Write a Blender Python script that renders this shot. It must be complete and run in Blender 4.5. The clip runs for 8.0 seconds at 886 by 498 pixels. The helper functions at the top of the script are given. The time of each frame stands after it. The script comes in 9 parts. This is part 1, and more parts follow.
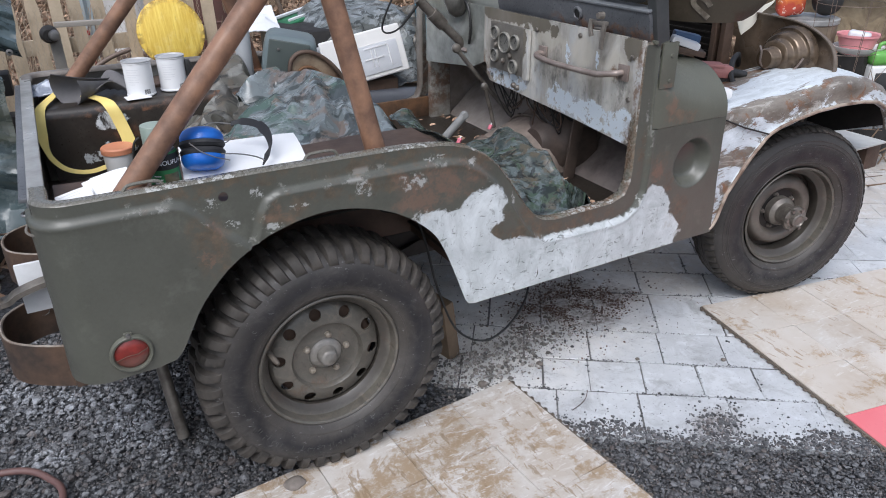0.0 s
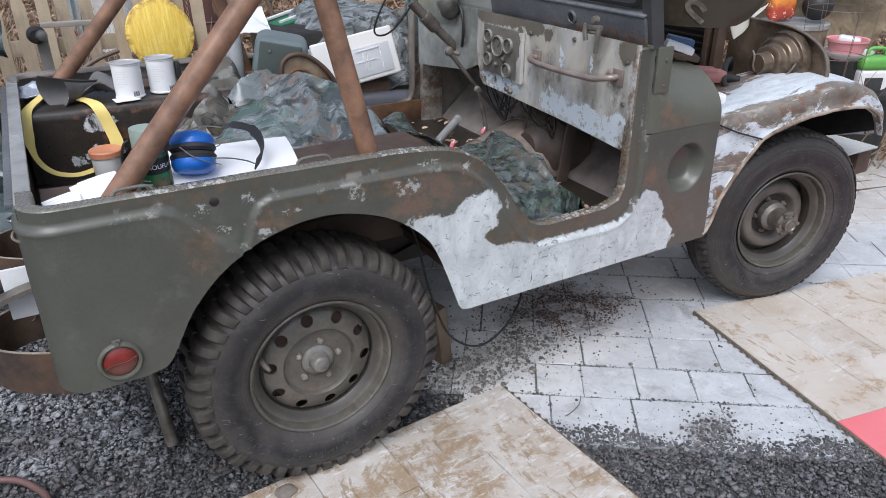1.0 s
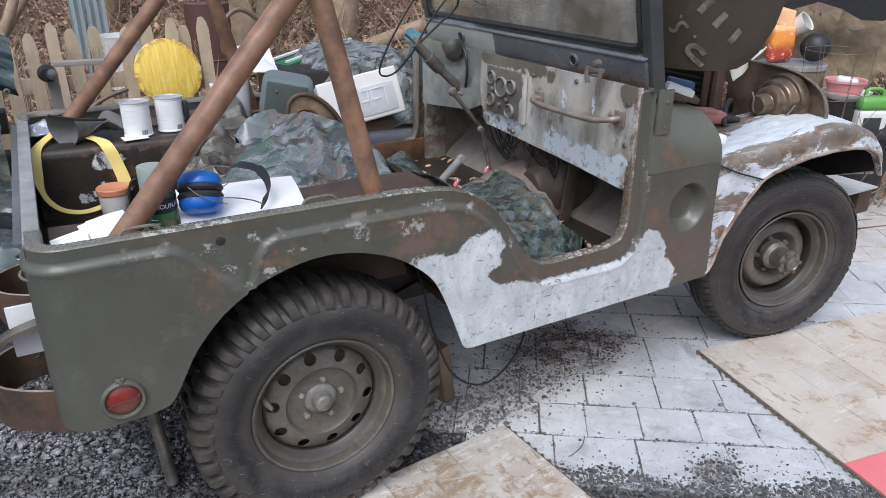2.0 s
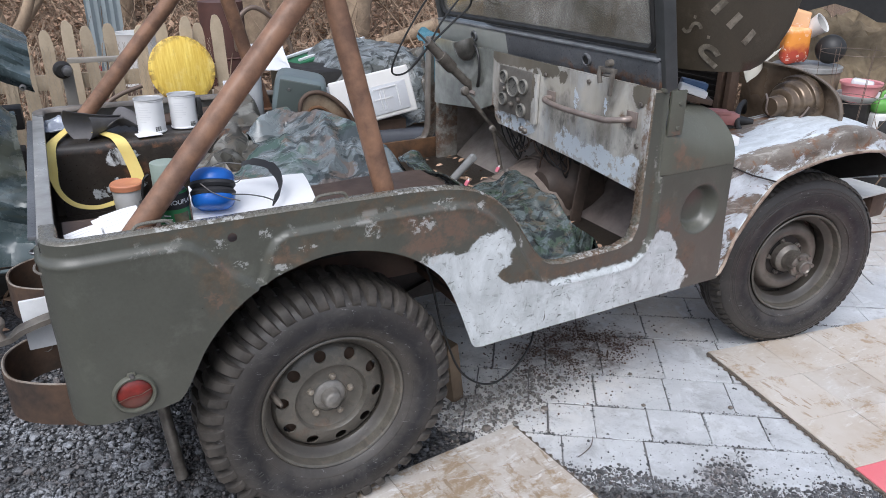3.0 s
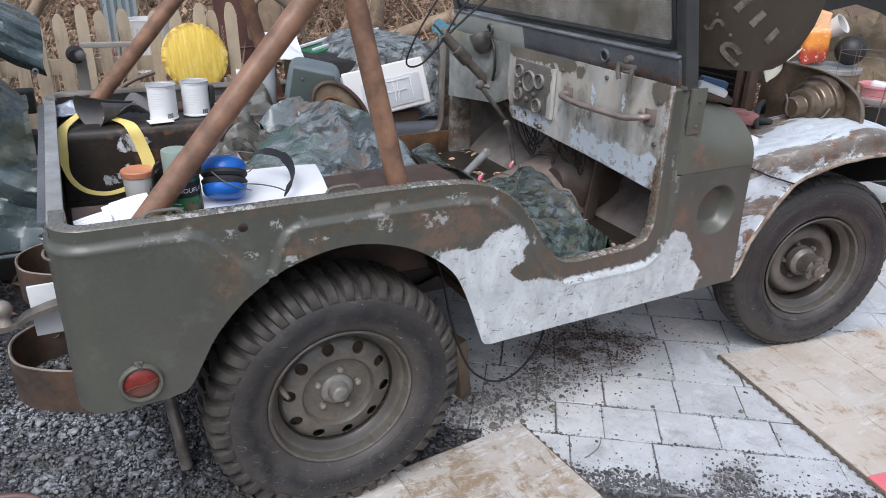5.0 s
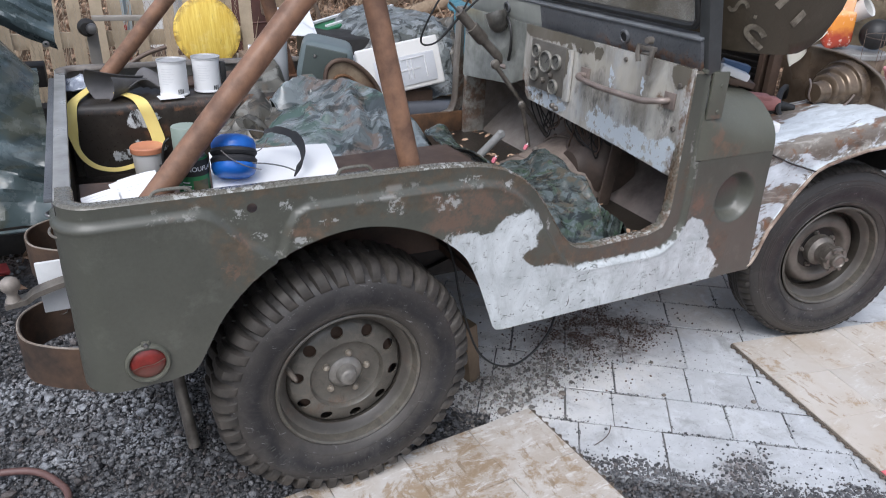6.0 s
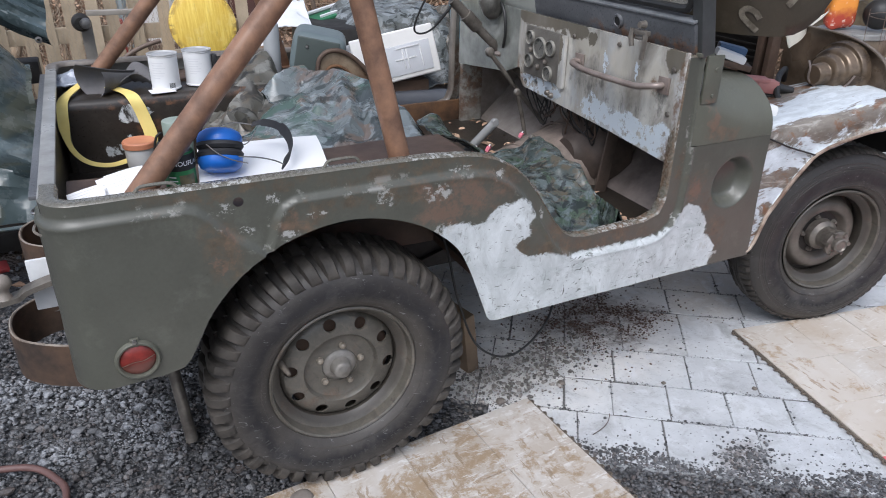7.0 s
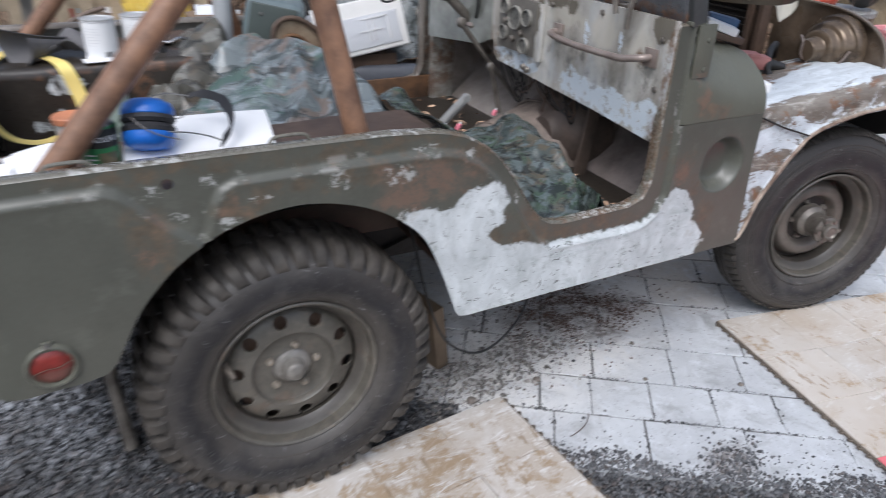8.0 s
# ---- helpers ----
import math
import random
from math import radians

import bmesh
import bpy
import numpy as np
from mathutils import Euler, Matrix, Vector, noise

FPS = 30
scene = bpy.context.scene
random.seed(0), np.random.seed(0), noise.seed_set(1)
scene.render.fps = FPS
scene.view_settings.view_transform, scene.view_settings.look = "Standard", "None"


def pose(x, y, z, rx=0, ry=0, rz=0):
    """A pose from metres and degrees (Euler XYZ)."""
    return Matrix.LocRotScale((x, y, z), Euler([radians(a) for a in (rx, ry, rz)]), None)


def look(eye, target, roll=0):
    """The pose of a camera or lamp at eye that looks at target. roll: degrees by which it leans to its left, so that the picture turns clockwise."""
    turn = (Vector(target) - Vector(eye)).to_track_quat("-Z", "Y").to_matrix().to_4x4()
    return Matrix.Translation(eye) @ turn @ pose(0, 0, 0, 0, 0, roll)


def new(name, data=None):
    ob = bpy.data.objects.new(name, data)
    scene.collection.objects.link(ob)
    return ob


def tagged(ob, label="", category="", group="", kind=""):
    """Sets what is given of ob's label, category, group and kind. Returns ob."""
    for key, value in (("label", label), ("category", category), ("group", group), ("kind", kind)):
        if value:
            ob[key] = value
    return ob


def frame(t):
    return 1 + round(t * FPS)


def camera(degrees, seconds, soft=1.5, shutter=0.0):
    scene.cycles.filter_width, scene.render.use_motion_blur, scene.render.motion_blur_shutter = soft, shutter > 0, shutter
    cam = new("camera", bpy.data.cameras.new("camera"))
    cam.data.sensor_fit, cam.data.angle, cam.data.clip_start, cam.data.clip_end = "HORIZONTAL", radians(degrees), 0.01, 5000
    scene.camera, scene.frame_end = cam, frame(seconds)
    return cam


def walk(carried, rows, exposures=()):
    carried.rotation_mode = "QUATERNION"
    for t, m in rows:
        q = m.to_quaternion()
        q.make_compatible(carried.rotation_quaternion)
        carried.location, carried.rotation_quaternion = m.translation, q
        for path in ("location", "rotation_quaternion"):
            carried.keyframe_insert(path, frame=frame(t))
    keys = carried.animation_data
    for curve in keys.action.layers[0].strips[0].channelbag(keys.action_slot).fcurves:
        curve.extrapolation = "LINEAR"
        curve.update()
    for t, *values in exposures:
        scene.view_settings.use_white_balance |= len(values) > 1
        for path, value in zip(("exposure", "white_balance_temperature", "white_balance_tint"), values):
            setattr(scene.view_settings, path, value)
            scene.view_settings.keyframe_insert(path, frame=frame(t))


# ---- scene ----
cam = camera(63.7, 8.0, soft=0.45, shutter=0.8)
PATH = [
    (0, (-0.524, -1.619, 1.595), (0.33, -0.041, 0.711), -0.7),
    (0.5, (-0.52, -1.608, 1.591), (0.35, -0.032, 0.721), -0.8),
    (1, (-0.524, -1.593, 1.596), (0.357, -0.028, 0.716), -0.2),
    (1.5, (-0.528, -1.583, 1.609), (0.367, -0.004, 0.767), 0.1),
    (2, (-0.531, -1.594, 1.613), (0.366, 0.009, 0.82), 0.0),
    (3.5, (-0.533, -1.597, 1.61), (0.331, 0.022, 0.814), 0.3),
    (4, (-0.53, -1.59, 1.609), (0.345, 0.018, 0.802), 0.7),
    (4.5, (-0.536, -1.578, 1.604), (0.33, 0.032, 0.794), 0.9),
    (5.8, (-0.522, -1.543, 1.602), (0.301, 0.077, 0.767), 2.1),
    (6, (-0.519, -1.535, 1.599), (0.295, 0.076, 0.737), 2.1),
    (6.5, (-0.498, -1.53, 1.597), (0.306, 0.077, 0.718), 1.3),
    (7, (-0.472, -1.538, 1.597), (0.317, 0.07, 0.707), 0.9),
    (7.2, (-0.455, -1.54, 1.594), (0.245, 0.09, 0.738), -1.3),
    (7.5, (-0.43, -1.532, 1.586), (0.27, 0.119, 0.701), -1.0),
    (7.7, (-0.408, -1.482, 1.566), (0.332, 0.128, 0.639), 0.5),
    (8, (-0.367, -1.383, 1.522), (0.476, 0.173, 0.59), 2.0),
]
walk(cam, [(t, look(eye, target, roll)) for t, eye, target, roll in PATH], exposures=[(0.0, 0.34, 5960, 10), (8.0, 0.34, 5960, 10)])

# ---- light: overcast sky, soft and nearly shadowless ----
world = bpy.data.worlds.new("overcast_sky")
scene.world = world
world.use_nodes = True
wt = world.node_tree
sky = wt.nodes.new("ShaderNodeTexSky")
sky.sky_type = "NISHITA"
sky.sun_disc = False
sky.sun_elevation, sky.sun_rotation = radians(56), radians(219)
sky.air_density, sky.dust_density, sky.ozone_density = 1.0, 4.0, 1.0
cloud = wt.nodes.new("ShaderNodeHueSaturation")
cloud.inputs["Saturation"].default_value = 0.62
wt.links.new(sky.outputs["Color"], cloud.inputs["Color"])
wt.links.new(cloud.outputs["Color"], wt.nodes["Background"].inputs["Color"])
wt.nodes["Background"].inputs["Strength"].default_value = 0.15

sun = new("sun", bpy.data.lights.new("sun", "SUN"))
sun.data.energy, sun.data.angle, sun.data.color = 1.2, radians(38), (1.0, 0.985, 0.97)
sun.matrix_world = look((-2.2, -3.0, 6.3), (0.5, 0.3, 0.0))

# ---- mesh helpers ----
from mathutils.geometry import delaunay_2d_cdt


def finish(bm, name, material, parent=None, label="", smooth=40, sub=""):
    """Links a bmesh as one mesh object, under a thing or a part where one is given."""
    bmesh.ops.recalc_face_normals(bm, faces=bm.faces)
    me = bpy.data.meshes.new(name)
    bm.to_mesh(me)
    bm.free()
    return hang(me, name, material, parent, label, smooth)


def hang(me, name, material, parent=None, label="", smooth=40):
    me.materials.append(material)
    if smooth:
        me.polygons.foreach_set("use_smooth", [True] * len(me.polygons))
        me.set_sharp_from_angle(angle=radians(smooth))
    ob = new(name, me)
    if parent:
        ob.parent = parent
    if label:
        ob["label"] = label
    return ob


def part(name, bm, material, parent, label="", smooth=40):
    return finish(bm, name, material, parent, label, smooth)


def thing(name, label, category, at=None, group="", kind=""):
    """An Empty that carries the parts of one thing."""
    ob = new(name)
    ob.empty_display_size = 0.05
    if at is not None:
        ob.matrix_world = at
    return tagged(ob, label, category, group, kind)


def box(size, m=None, bevel=0.004, bm=None, seg=2):
    """A box of that size about the origin of m, with rounded edges."""
    own = bmesh.new()
    bmesh.ops.create_cube(own, size=1.0)
    bmesh.ops.scale(own, vec=size, verts=own.verts)
    if bevel:
        bmesh.ops.bevel(own, geom=own.edges[:], offset=min(bevel, 0.45 * min(size)), segments=seg, affect="EDGES", profile=0.6)
    if m is not None:
        bmesh.ops.transform(own, matrix=m, verts=own.verts)
    return join(bm, own)


def join(bm, own):
    if bm is None:
        return own
    me = bpy.data.meshes.new("t")
    own.to_mesh(me)
    own.free()
    bm.from_mesh(me)
    bpy.data.meshes.remove(me)
    return bm


def lathe(profile, seg=48, m=None, bm=None, close=False):
    """Turns (radius, along) points about the local y axis."""
    own = bmesh.new()
    rings = []
    for r, o in profile:
        if r < 1e-5:
            rings.append([own.verts.new((0, o, 0))])
        else:
            rings.append([own.verts.new((r * math.cos(2 * math.pi * k / seg), o, r * math.sin(2 * math.pi * k / seg))) for k in range(seg)])
    pairs = list(zip(rings, rings[1:])) + ([(rings[-1], rings[0])] if close else [])
    for a, b in pairs:
        for k in range(seg):
            j = (k + 1) % seg
            if len(a) == 1 and len(b) == 1:
                continue
            if len(a) == 1:
                own.faces.new((a[0], b[k], b[j]))
            elif len(b) == 1:
                own.faces.new((a[k], b[0], a[j]))
            else:
                own.faces.new((a[k], b[k], b[j], a[j]))
    if m is not None:
        bmesh.ops.transform(own, matrix=m, verts=own.verts)
    return join(bm, own)


def smooth_path(points, n=8, closed=False):
    """A Catmull-Rom line through the points."""
    pts = [Vector(p) for p in points]
    out, last = [], len(pts) - 1
    for i in range(len(pts) if closed else last):
        if closed:
            p0, p1, p2, p3 = (pts[(i + k) % len(pts)] for k in (-1, 0, 1, 2))
        else:
            p0, p1, p2, p3 = pts[max(i - 1, 0)], pts[i], pts[i + 1], pts[min(i + 2, last)]
        for k in range(n):
            t = k / n
            out.append(0.5 * (2 * p1 + (p2 - p0) * t + (2 * p0 - 5 * p1 + 4 * p2 - p3) * t * t + (3 * p1 - p0 - 3 * p2 + p3) * t ** 3))
    if not closed:
        out.append(pts[-1])
    return out


def tube(points, radius, seg=10, closed=False, bm=None, caps=True, flat=1.0, up=None):
    """A round (or flattened) bar along a line; radius may be a list."""
    own = bmesh.new()
    pts = [Vector(p) for p in points]
    n = len(pts)
    rad = radius if isinstance(radius, (list, tuple)) else [radius] * n
    rings, side = [], None
    for i, p in enumerate(pts):
        if closed:
            d = pts[(i + 1) % n] - pts[i - 1]
        else:
            d = pts[min(i + 1, n - 1)] - pts[max(i - 1, 0)]
        d = d.normalized() if d.length > 1e-9 else Vector((0, 0, 1))
        if up is not None:
            side = d.cross(Vector(up))
        elif side is None:
            side = d.orthogonal()
        else:
            side = side - d * side.dot(d)
        side = side.normalized() if side.length > 1e-6 else d.orthogonal().normalized()
        other = d.cross(side)
        rings.append([own.verts.new(p + (side * math.cos(a) + other * math.sin(a) * flat) * rad[i]) for a in (2 * math.pi * k / seg for k in range(seg))])
    for a, b in list(zip(rings, rings[1:])) + ([(rings[-1], rings[0])] if closed else []):
        for k in range(seg):
            j = (k + 1) % seg
            own.faces.new((a[k], a[j], b[j], b[k]))
    if caps and not closed:
        own.faces.new(rings[0][::-1])
        own.faces.new(rings[-1])
    return join(bm, own)


def ribbon(points, across, thick=0.004, bm=None):
    """A flat strip with thickness along a line; across: a vector, or one for each point, from edge to edge."""
    own = bmesh.new()
    pts = [Vector(p) for p in points]
    n = len(pts)
    wide = [Vector(a) for a in across] if isinstance(across[0], (tuple, list, Vector)) else [Vector(across)] * n
    rings = []
    for i, p in enumerate(pts):
        d = (pts[min(i + 1, n - 1)] - pts[max(i - 1, 0)]).normalized()
        nor = d.cross(wide[i]).normalized() * thick / 2
        h = wide[i] / 2
        rings.append([own.verts.new(q) for q in (p - h - nor, p + h - nor, p + h + nor, p - h + nor)])
    for a, b in zip(rings, rings[1:]):
        for k in range(4):
            own.faces.new((a[k], a[(k + 1) % 4], b[(k + 1) % 4], b[k]))
    own.faces.new(rings[0][::-1])
    own.faces.new(rings[-1])
    return join(bm, own)


def resample(loop, step, closed=True):
    out, n = [], len(loop)
    for i in range(n if closed else n - 1):
        a, b = Vector(loop[i]), Vector(loop[(i + 1) % n])
        k = max(1, round((b - a).length / step))
        out += [a.lerp(b, j / k) for j in range(k)]
    if not closed:
        out.append(Vector(loop[-1]))
    return out


def inside(poly, px, py):
    """Which of the points lie in the polygon (numpy arrays)."""
    hit = np.zeros(px.shape, bool)
    for (x0, y0), (x1, y1) in zip(poly, [*poly[1:], poly[0]]):
        if y0 != y1:
            hit ^= ((y0 > py) != (y1 > py)) & (px < (x1 - x0) * (py - y0) / (y1 - y0) + x0)
    return hit


def edge_distance(poly, px, py):
    best = np.full(px.shape, 9.0)
    for (x0, y0), (x1, y1) in zip(poly, [*poly[1:], poly[0]]):
        dx, dy = x1 - x0, y1 - y0
        t = np.clip(((px - x0) * dx + (py - y0) * dy) / (dx * dx + dy * dy + 1e-12), 0, 1)
        best = np.minimum(best, np.hypot(px - x0 - t * dx, py - y0 - t * dy))
    return best


def panel(outline, step, place, holes=(), rings=(), edge_step=None):
    """A sheet cut to an outline in the plane, with holes and marked rings; place(u, v) arrays -> an (n, 3) array."""
    edge_step = edge_step or step
    loop = [tuple(p) for p in resample(outline, edge_step)]
    verts, edges = [], []
    for ring in (loop, *[[tuple(p) for p in resample(h, edge_step)] for h in (*holes, *rings)]):
        first = len(verts)
        verts += ring
        edges += [(first + i, first + (i + 1) % len(ring)) for i in range(len(ring))]
    a = np.array(loop)
    gx, gy = np.meshgrid(np.arange(a[:, 0].min(), a[:, 0].max(), step), np.arange(a[:, 1].min(), a[:, 1].max(), step))
    gx = gx + (np.arange(gx.shape[0]) % 2)[:, None] * step / 2
    gx, gy = gx.ravel(), gy.ravel()
    keep = inside(loop, gx, gy) & (edge_distance(loop, gx, gy) > 0.45 * step)
    for h in (*holes, *rings):
        keep &= edge_distance(list(h), gx, gy) > 0.4 * step
    verts += list(zip(gx[keep].tolist(), gy[keep].tolist()))
    v2, _, faces, *_ = delaunay_2d_cdt([Vector(v) for v in verts], edges, [], 0, 1e-6)
    v2 = np.array([tuple(v) for v in v2])
    tri = np.array([f for f in faces if len(f) == 3])
    c = v2[tri].mean(1)
    good = inside(loop, c[:, 0], c[:, 1])
    for h in holes:
        good &= ~inside(list(h), c[:, 0], c[:, 1])
    bm = bmesh.new()
    vs = [bm.verts.new(p) for p in place(v2[:, 0], v2[:, 1]).tolist()]
    for f in tri[good].tolist():
        bm.faces.new([vs[i] for i in f])
    bmesh.ops.delete(bm, geom=[v for v in bm.verts if not v.link_faces], context="VERTS")
    return bm


def thicken(bm, depth):
    """Gives a sheet a second side at depth (a vector)."""
    rim = [e for e in bm.edges if e.is_boundary]
    got = bmesh.ops.extrude_face_region(bm, geom=bm.faces[:])
    bmesh.ops.translate(bm, vec=depth, verts=[g for g in got["geom"] if isinstance(g, bmesh.types.BMVert)])
    return bm


def circle(cx, cy, r, n=24):
    return [(cx + r * math.cos(2 * math.pi * k / n), cy + r * math.sin(2 * math.pi * k / n)) for k in range(n)]


def lerp_table(x, table):
    return np.interp(x, [a for a, _ in table], [b for _, b in table])


# ---- materials ----
def node(tree, kind, values=None, operation="", data_type="", use_clamp=False):
    n = tree.nodes.new(kind)
    if operation:
        n.operation = operation
    if data_type:
        n.data_type = data_type
    if use_clamp:
        n.use_clamp = True
    for key, value in (values or {}).items():
        sock = n.inputs[key]
        if isinstance(value, bpy.types.NodeSocket):
            tree.links.new(value, sock)
        else:
            sock.default_value = value
    return n


def rgb(c):
    return (*c, 1.0)


def maths(tree, op, a, b=0.0, c=0.0, clamp=False):
    return node(tree, "ShaderNodeMath", {0: a, 1: b, 2: c}, operation=op, use_clamp=clamp).outputs[0]


def blend(tree, fac, a, b):
    n = node(tree, "ShaderNodeMix", data_type="RGBA")
    for i, v in ((0, fac), (6, a), (7, b)):
        if isinstance(v, bpy.types.NodeSocket):
            tree.links.new(v, n.inputs[i])
        else:
            n.inputs[i].default_value = v if i == 0 else rgb(v)
    return n.outputs[2]


def ramp(tree, fac, lo, hi):
    return node(tree, "ShaderNodeMapRange", {0: fac, 1: lo, 2: hi, 3: 0.0, 4: 1.0}).outputs[0]


def noise_of(tree, vec, scale, detail=6.0, rough=0.6, distort=0.0):
    return node(tree, "ShaderNodeTexNoise", {"Vector": vec, "Scale": scale, "Detail": detail, "Roughness": rough, "Distortion": distort}).outputs[0]


def start(name):
    m = bpy.data.materials.new(name)
    m.use_nodes = True
    t = m.node_tree
    return m, t, t.nodes["Principled BSDF"], node(t, "ShaderNodeTexCoord").outputs["Object"]


def bump(t, shader, height, strength=0.3, distance=0.004, over=None):
    b = node(t, "ShaderNodeBump", {"Height": height, "Strength": strength, "Distance": distance})
    if over is not None:
        t.links.new(over.outputs[0], b.inputs["Normal"])
    t.links.new(b.outputs[0], shader.inputs["Normal"])
    return b


def surface(name, base, dark=None, rough=0.6, metal=0.0, scale=6.0, grain=70.0, contrast=1.0, bumpy=0.25, depth=0.003, spread=0.15, pieces=0.0, islands=0.0, spec=0.5, coat=0.0):
    """A surface with broad stains and fine grain; pieces: how far one piece differs from another."""
    m, t, s, vec = start(name)
    dark = dark or tuple(c * 0.6 for c in base)
    big = ramp(t, noise_of(t, vec, scale, 5), 0.5 - 0.22 / contrast, 0.5 + 0.22 / contrast)
    fine = noise_of(t, vec, grain, 4, 0.7)
    fac = maths(t, "ADD", maths(t, "MULTIPLY", big, 0.7), maths(t, "MULTIPLY", fine, 0.3))
    col = blend(t, fac, dark, base)
    if pieces or islands:
        r = node(t, "ShaderNodeObjectInfo").outputs["Random"] if pieces else node(t, "ShaderNodeNewGeometry").outputs["Random Per Island"]
        amount = pieces or islands
        val = maths(t, "ADD", maths(t, "MULTIPLY", r, 2 * amount), 1.0 - amount)
        col = node(t, "ShaderNodeHueSaturation", {"Value": val, "Color": col}).outputs[0]
    t.links.new(col, s.inputs["Base Color"])
    t.links.new(maths(t, "ADD", maths(t, "MULTIPLY", big, -spread), rough + spread / 2), s.inputs["Roughness"])
    s.inputs["Metallic"].default_value = metal
    s.inputs["Specular IOR Level"].default_value = spec
    s.inputs["Coat Weight"].default_value = coat
    if bumpy:
        bump(t, s, fac, bumpy, depth)
    return m


def blob_mask(t, vec, blobs, ragged=0.05, scale=14.0, soft=0.12, flat="y"):
    """1 within the ellipses (cx, cz, rx, rz) of the plane, with a ragged edge."""
    warp = node(t, "ShaderNodeTexNoise", {"Vector": vec, "Scale": scale, "Detail": 7.0, "Roughness": 0.65})
    shift = node(t, "ShaderNodeVectorMath", {0: warp.outputs["Color"], 1: (0.5, 0.5, 0.5)}, operation="SUBTRACT").outputs[0]
    shift = node(t, "ShaderNodeVectorMath", {0: shift, 3: 2 * ragged}, operation="SCALE").outputs[0]
    p = node(t, "ShaderNodeVectorMath", {0: vec, 1: shift}, operation="ADD").outputs[0]
    best = None
    for cx, cz, rx, rz in blobs:
        if flat == "y":
            c, inv = (cx, 0, cz), (1 / rx, 0, 1 / rz)
        elif flat == "z":
            c, inv = (cx, cz, 0), (1 / rx, 1 / rz, 0)
        else:
            c, inv = (0, cx, cz), (0, 1 / rx, 1 / rz)
        q = node(t, "ShaderNodeVectorMath", {0: p, 1: c}, operation="SUBTRACT").outputs[0]
        q = node(t, "ShaderNodeVectorMath", {0: q, 1: inv}, operation="MULTIPLY").outputs[0]
        d = node(t, "ShaderNodeVectorMath", {0: q}, operation="LENGTH").outputs["Value"]
        best = d if best is None else maths(t, "MINIMUM", best, d)
    return node(t, "ShaderNodeMapRange", {0: best, 1: 1.0 + soft, 2: 1.0 - soft, 3: 0.0, 4: 1.0}).outputs[0]


def both(t, a, b):
    return maths(t, "MULTIPLY", a, b)


def either(t, a, b):
    return maths(t, "MAXIMUM", a, b)


OLIVE, OLIVE_DARK = (0.103, 0.103, 0.084), (0.062, 0.062, 0.050)
RUST, RUST_DARK = (0.19, 0.095, 0.050), (0.060, 0.036, 0.026)
PRIMER = (0.635, 0.662, 0.668)
RED_PRIMER = (0.205, 0.116, 0.080)


